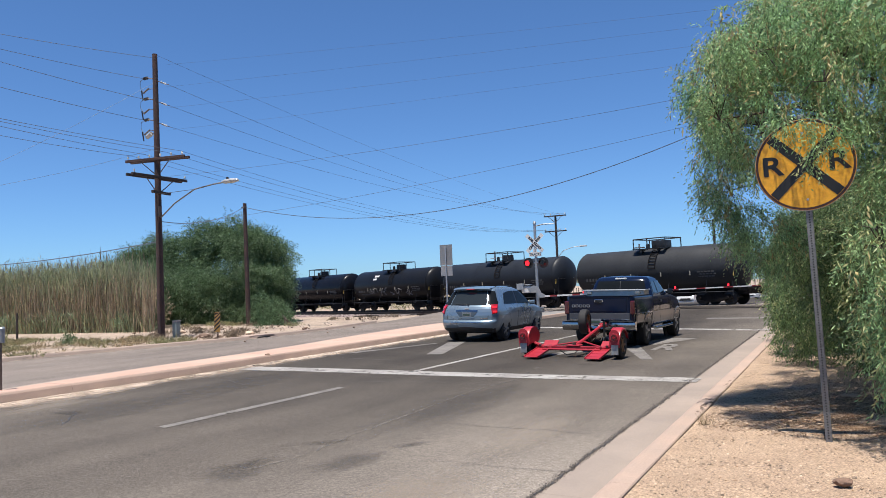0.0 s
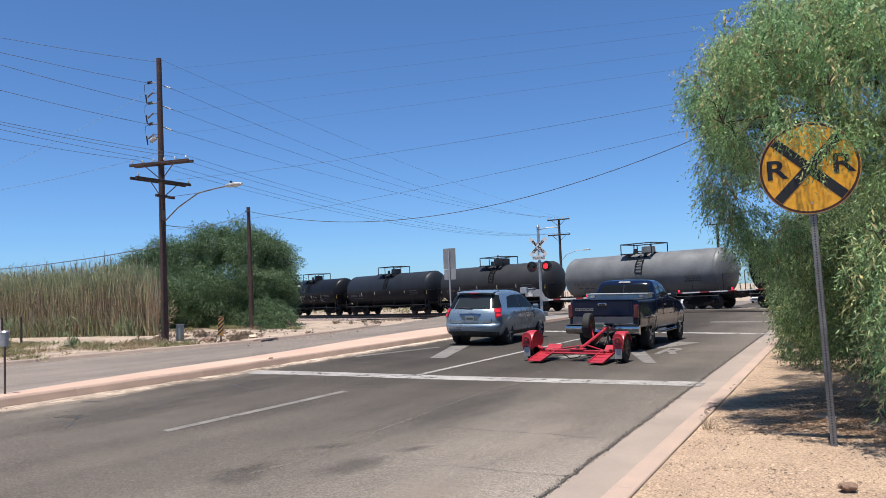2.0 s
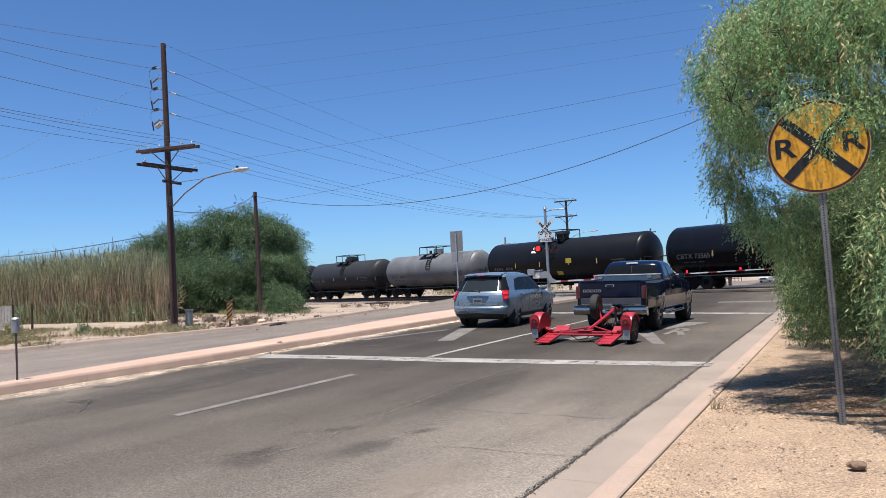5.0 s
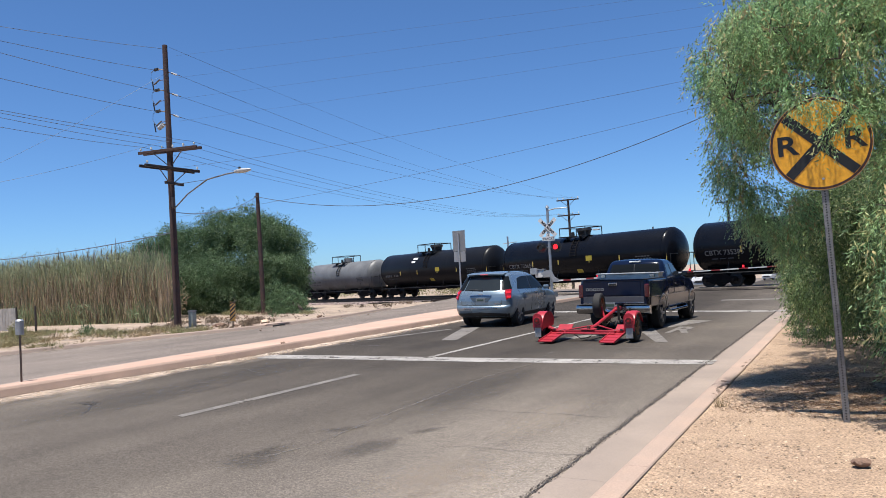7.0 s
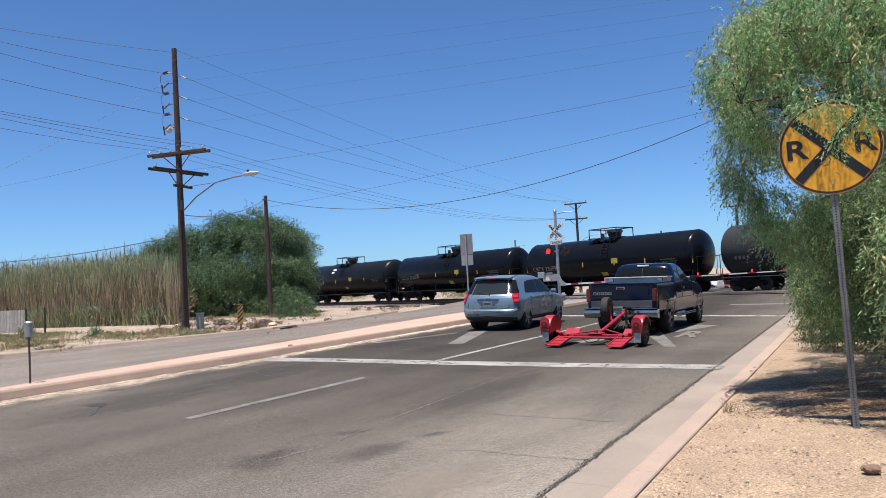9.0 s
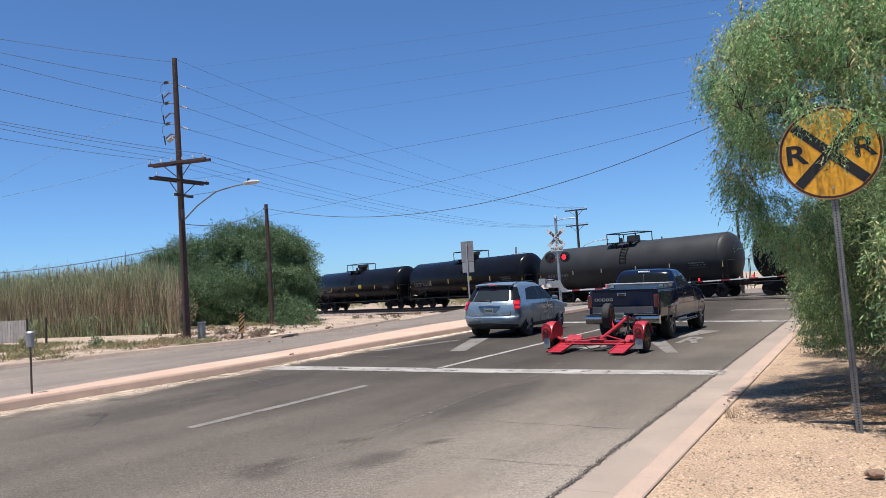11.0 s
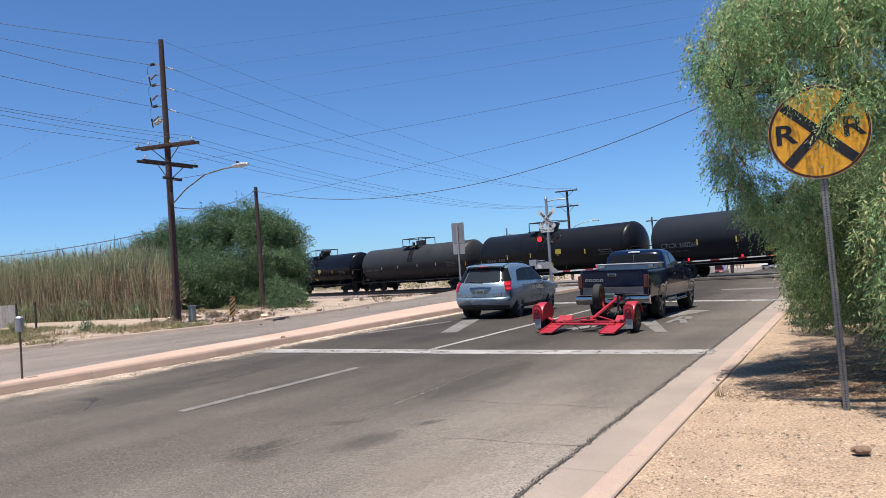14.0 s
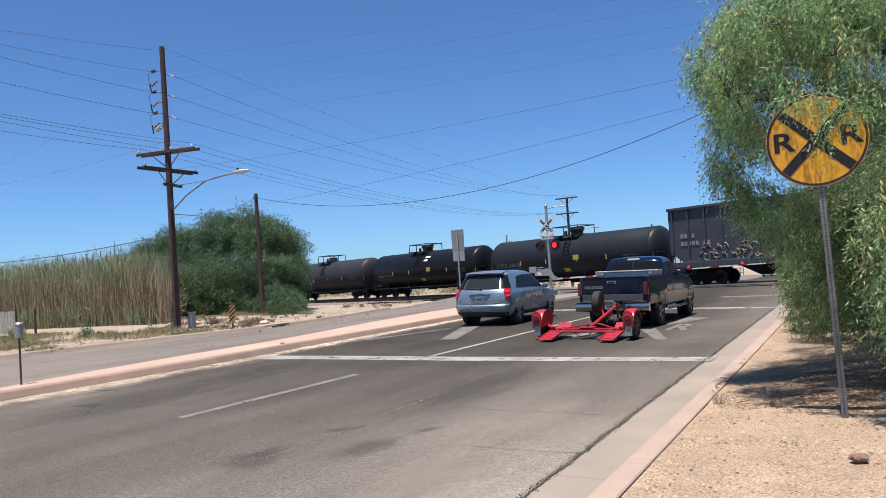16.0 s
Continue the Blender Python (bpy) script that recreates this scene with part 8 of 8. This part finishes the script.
tagged(soup("joint_grit", vs, fs, mat("joint_grit", (0.11, 0.092, 0.08), 0.9, scale=4, fine=20, island=0.75)), "dark crumbs of asphalt along the gutter joint", "grit", kind="stuff")
crack([(-5.35, 5.9), (-5.23, 6.5), (-5.42, 8.4), (-5.62, 11.4), (-5.5, 13.2), (-5.9, 15.6)], 0.022, 11, 0.03, M_SEAM, "faint pale seam along the lane")


def stain(cx, cy, rx, ry, rz, m, label):
    """A soft stain on the road, as a sheet that lies on it."""
    bm = bmesh.new()
    n = 6
    c, s = math.cos(radians(rz)), math.sin(radians(rz))
    z0 = lie(cx, cy)
    g = []
    for i in range(n + 1):
        row = []
        for j in range(n + 1):
            u, v = -1 + 2 * i / n, -1 + 2 * j / n
            x, y = cx + c * u * rx - s * v * ry, cy + s * u * rx + c * v * ry
            row.append(bm.verts.new((u, v, (lie(x, y) - z0 + 0.003))))
        g.append(row)
    for a, b in zip(g, g[1:]):
        for j in range(n):
            bm.faces.new((a[j], a[j + 1], b[j + 1], b[j]))
    ob = tagged(part("road_stain", bm, m), label, "stain", kind="structure")
    ob.location, ob.rotation_euler, ob.scale = (cx, cy, z0), (0, 0, radians(rz)), (rx, ry, 1)


M_OIL = soft_stain("oil_stain_soft", (0.051, 0.045, 0.0408), 0.32, 2.6)
M_DUST = soft_stain("dust_soft", (0.306, 0.255, 0.208), 0.35, 3.0)
M_WHITEWASH = soft_stain("spilt_white", (0.637, 0.612, 0.578), 0.95, 4.0)
for cx, cy, rx, ry, rz in ((-5.5, 6.15, 0.20, 0.42, -10), (-5.42, 5.75, 0.42, 0.55, 10), (-5.40, 7.28, 0.16, 0.42, -38), (-4.42, 7.55, 0.13, 0.36, -28), (-4.6, 6.6, 0.35, 0.7, -10), (-9.9, 7.9, 1.0, 2.6, 6), (-10.2, 11.0, 0.9, 2.6, 4), (-5.2, 10.2, 0.8, 3.2, 0), (-11.35, 8.66, 0.22, 0.14, 10), (-10.3, 7.5, 0.35, 0.22, 10), (-6.0, 18.6, 0.8, 2.4, 0), (-10.0, 22.0, 0.8, 2.6, 0)):
    stain(cx, cy, rx, ry, rz, M_OIL, "dark soft oil stain on the asphalt")
for cx, cy, rx, ry, rz in ((-11.4, 8.0, 0.6, 2.2, 8), (-11.8, 12.4, 0.6, 2.0, 6), (-12.2, 18.5, 0.7, 2.5, 5), (-3.2, 5.6, 0.8, 1.6, 0), (-3.4, 8.8, 0.5, 2.0, 0), (-3.5, 5.9, 0.5, 0.8, -20)):
    stain(cx, cy, rx, ry, rz, M_DUST, "pale dust on the asphalt")
stain(-11.45, 13.1, 0.85, 0.45, 8, M_WHITEWASH, "white spill at the median end of the bar")


M_GRIT_SOFT = mat("thin_blown_sand", (0.36, 0.29, 0.235), 0.95, scale=5, fine=80, fvar=0.3, bump=0.2, second=(0.28, 0.23, 0.19))
wear_through(M_GRIT_SOFT, 5.0, 0.34, 0.60, 0.7)
M_SAND = soft_stain("blown_sand_soft", (0.52, 0.415, 0.33), 1.0, 3.5)
rng = random.Random(2)
for y in np.arange(3.0, 24.0, 0.8):
    w = rng.uniform(0.40, 0.62)
    stain(median_near(y) + w * 0.42, y, w, rng.uniform(0.9, 1.4), 8, M_SAND, "pale blown sand along the median kerb")


def dusty_edge(edge, y0, y1, w0, w1, side, seed, label):
    """Blown sand lying ragged along a kerb."""
    r = random.Random(seed)
    bm = bmesh.new()
    prev = None
    for y in np.arange(y0, y1, 0.18):
        x = edge(y)
        w = w0 + (w1 - w0) * (0.5 + 0.5 * noise.noise((y * 0.8, seed, 0))) + r.uniform(-0.03, 0.03)
        a, b = (x + side * 0.005, y), (x + side * max(w, 0.03), y)
        cur = [bm.verts.new((*a, lie(*a) + 0.018)), bm.verts.new((*b, lie(*b) + 0.003))]
        if prev:
            bm.faces.new((prev[0], prev[1], cur[1], cur[0]))
        prev = cur
    return tagged(part("blown_sand", bm, M_GRIT_SOFT), label, "sand", kind="structure")


dusty_edge(far_kerb, 2, 36, 0.1, 0.4, 1, 5, "pale blown sand along the far kerb")


paint("far_lane_dash", [[(-18.2, y), (-18.08, y), (-18.08, y + 1.2), (-18.2, y + 1.2)] for y in (8.0, 14.9, 22.0, 29.0)], M_PAINT_OLD, "worn white lane dash on the opposite carriageway")


# ---- waiting traffic beyond the train ----
def far_car(x, y, rz, body, label, tall=0.0):
    car = thing("car", pose(x, y, lie(x, y), 0, 0, rz), label, "car")
    shell = [(-2.2, 0.35), (-2.25, 0.9 + tall), (-1.5, 1.0 + tall), (0.9, 1.0 + tall), (2.0, 0.9 + tall), (2.2, 0.7), (2.2, 0.35)]
    part("body", prism(shell, -0.9, 0.9, "x", 0.05), body, car)
    part("cabin", loft([[(w, -1.6, z) for w, z in ((-0.85, 1.0 + tall), (0.85, 1.0 + tall), (0.65, 1.5 + tall), (-0.65, 1.5 + tall))], [(w, 0.9, z) for w, z in ((-0.85, 1.0 + tall), (0.85, 1.0 + tall), (0.65, 1.45 + tall), (-0.65, 1.45 + tall))]]), body, car)
    part("windscreen", loft([[(w, 0.92 + o, z) for w, z in ((-0.75, 1.05 + tall), (0.75, 1.05 + tall), (0.6, 1.42 + tall), (-0.6, 1.42 + tall))] for o in (-0.02, 0.03)]), M_CARGLASS, car)
    part("grille", box((0, 2.21, 0.72), (1.3, 0.05, 0.25), 0.02), M_PLASTIC, car)
    for sx in (-1, 1):
        part("headlight", box((sx * 0.68, 2.2, 0.76), (0.34, 0.08, 0.17), 0.03), M_WHITE, car)
        for yy in (-1.35, 1.4):
            wheel(car, sx * 0.78, yy, 0.34, 0.34, 0.22, sx, M_ALLOY, 5)
    return car


M_WHITECAR = mat("white_car_paint", (0.612, 0.612, 0.603), 0.3, bump=0, coat=0.8, scale=1, fine=100, fvar=0.02)
M_GREYCAR = mat("grey_car_paint", (0.255, 0.272, 0.289), 0.3, 0.4, bump=0, coat=0.8, scale=1, fine=100, fvar=0.02)
far_car(-17.2, 88.0, 180, M_GREYCAR, "pale grey car waiting beyond the crossing")
far_car(-15.5, 87.0, 180, M_WHITECAR, "white car waiting beyond the crossing", 0.25)
far_car(-15.1, 94.0, 180, mat("red_car_paint", (0.255, 0.017, 0.017), 0.3, bump=0, coat=0.8, scale=1, fine=100, fvar=0.02), "dark red car waiting beyond the crossing")
far_car(-14.8, 150.0, 160, M_WHITECAR, "white car far down the road", 0.1)
farf = thing("fence", Matrix(), "dark open rail fence at the far end of the road", "fence")
for k in range(9):
    x = -27.6 + k * 0.65
    part("post", box((x, 172, lie(x, 172) + 0.8), (0.12, 0.12, 1.7)), M_WOOD_DARK, farf)
for z in (0.55, 1.1, 1.55):
    part("rail", box((-25.0, 172, lie(-25, 172) + z), (5.3, 0.06, 0.12)), M_WOOD_DARK, farf)

motions()
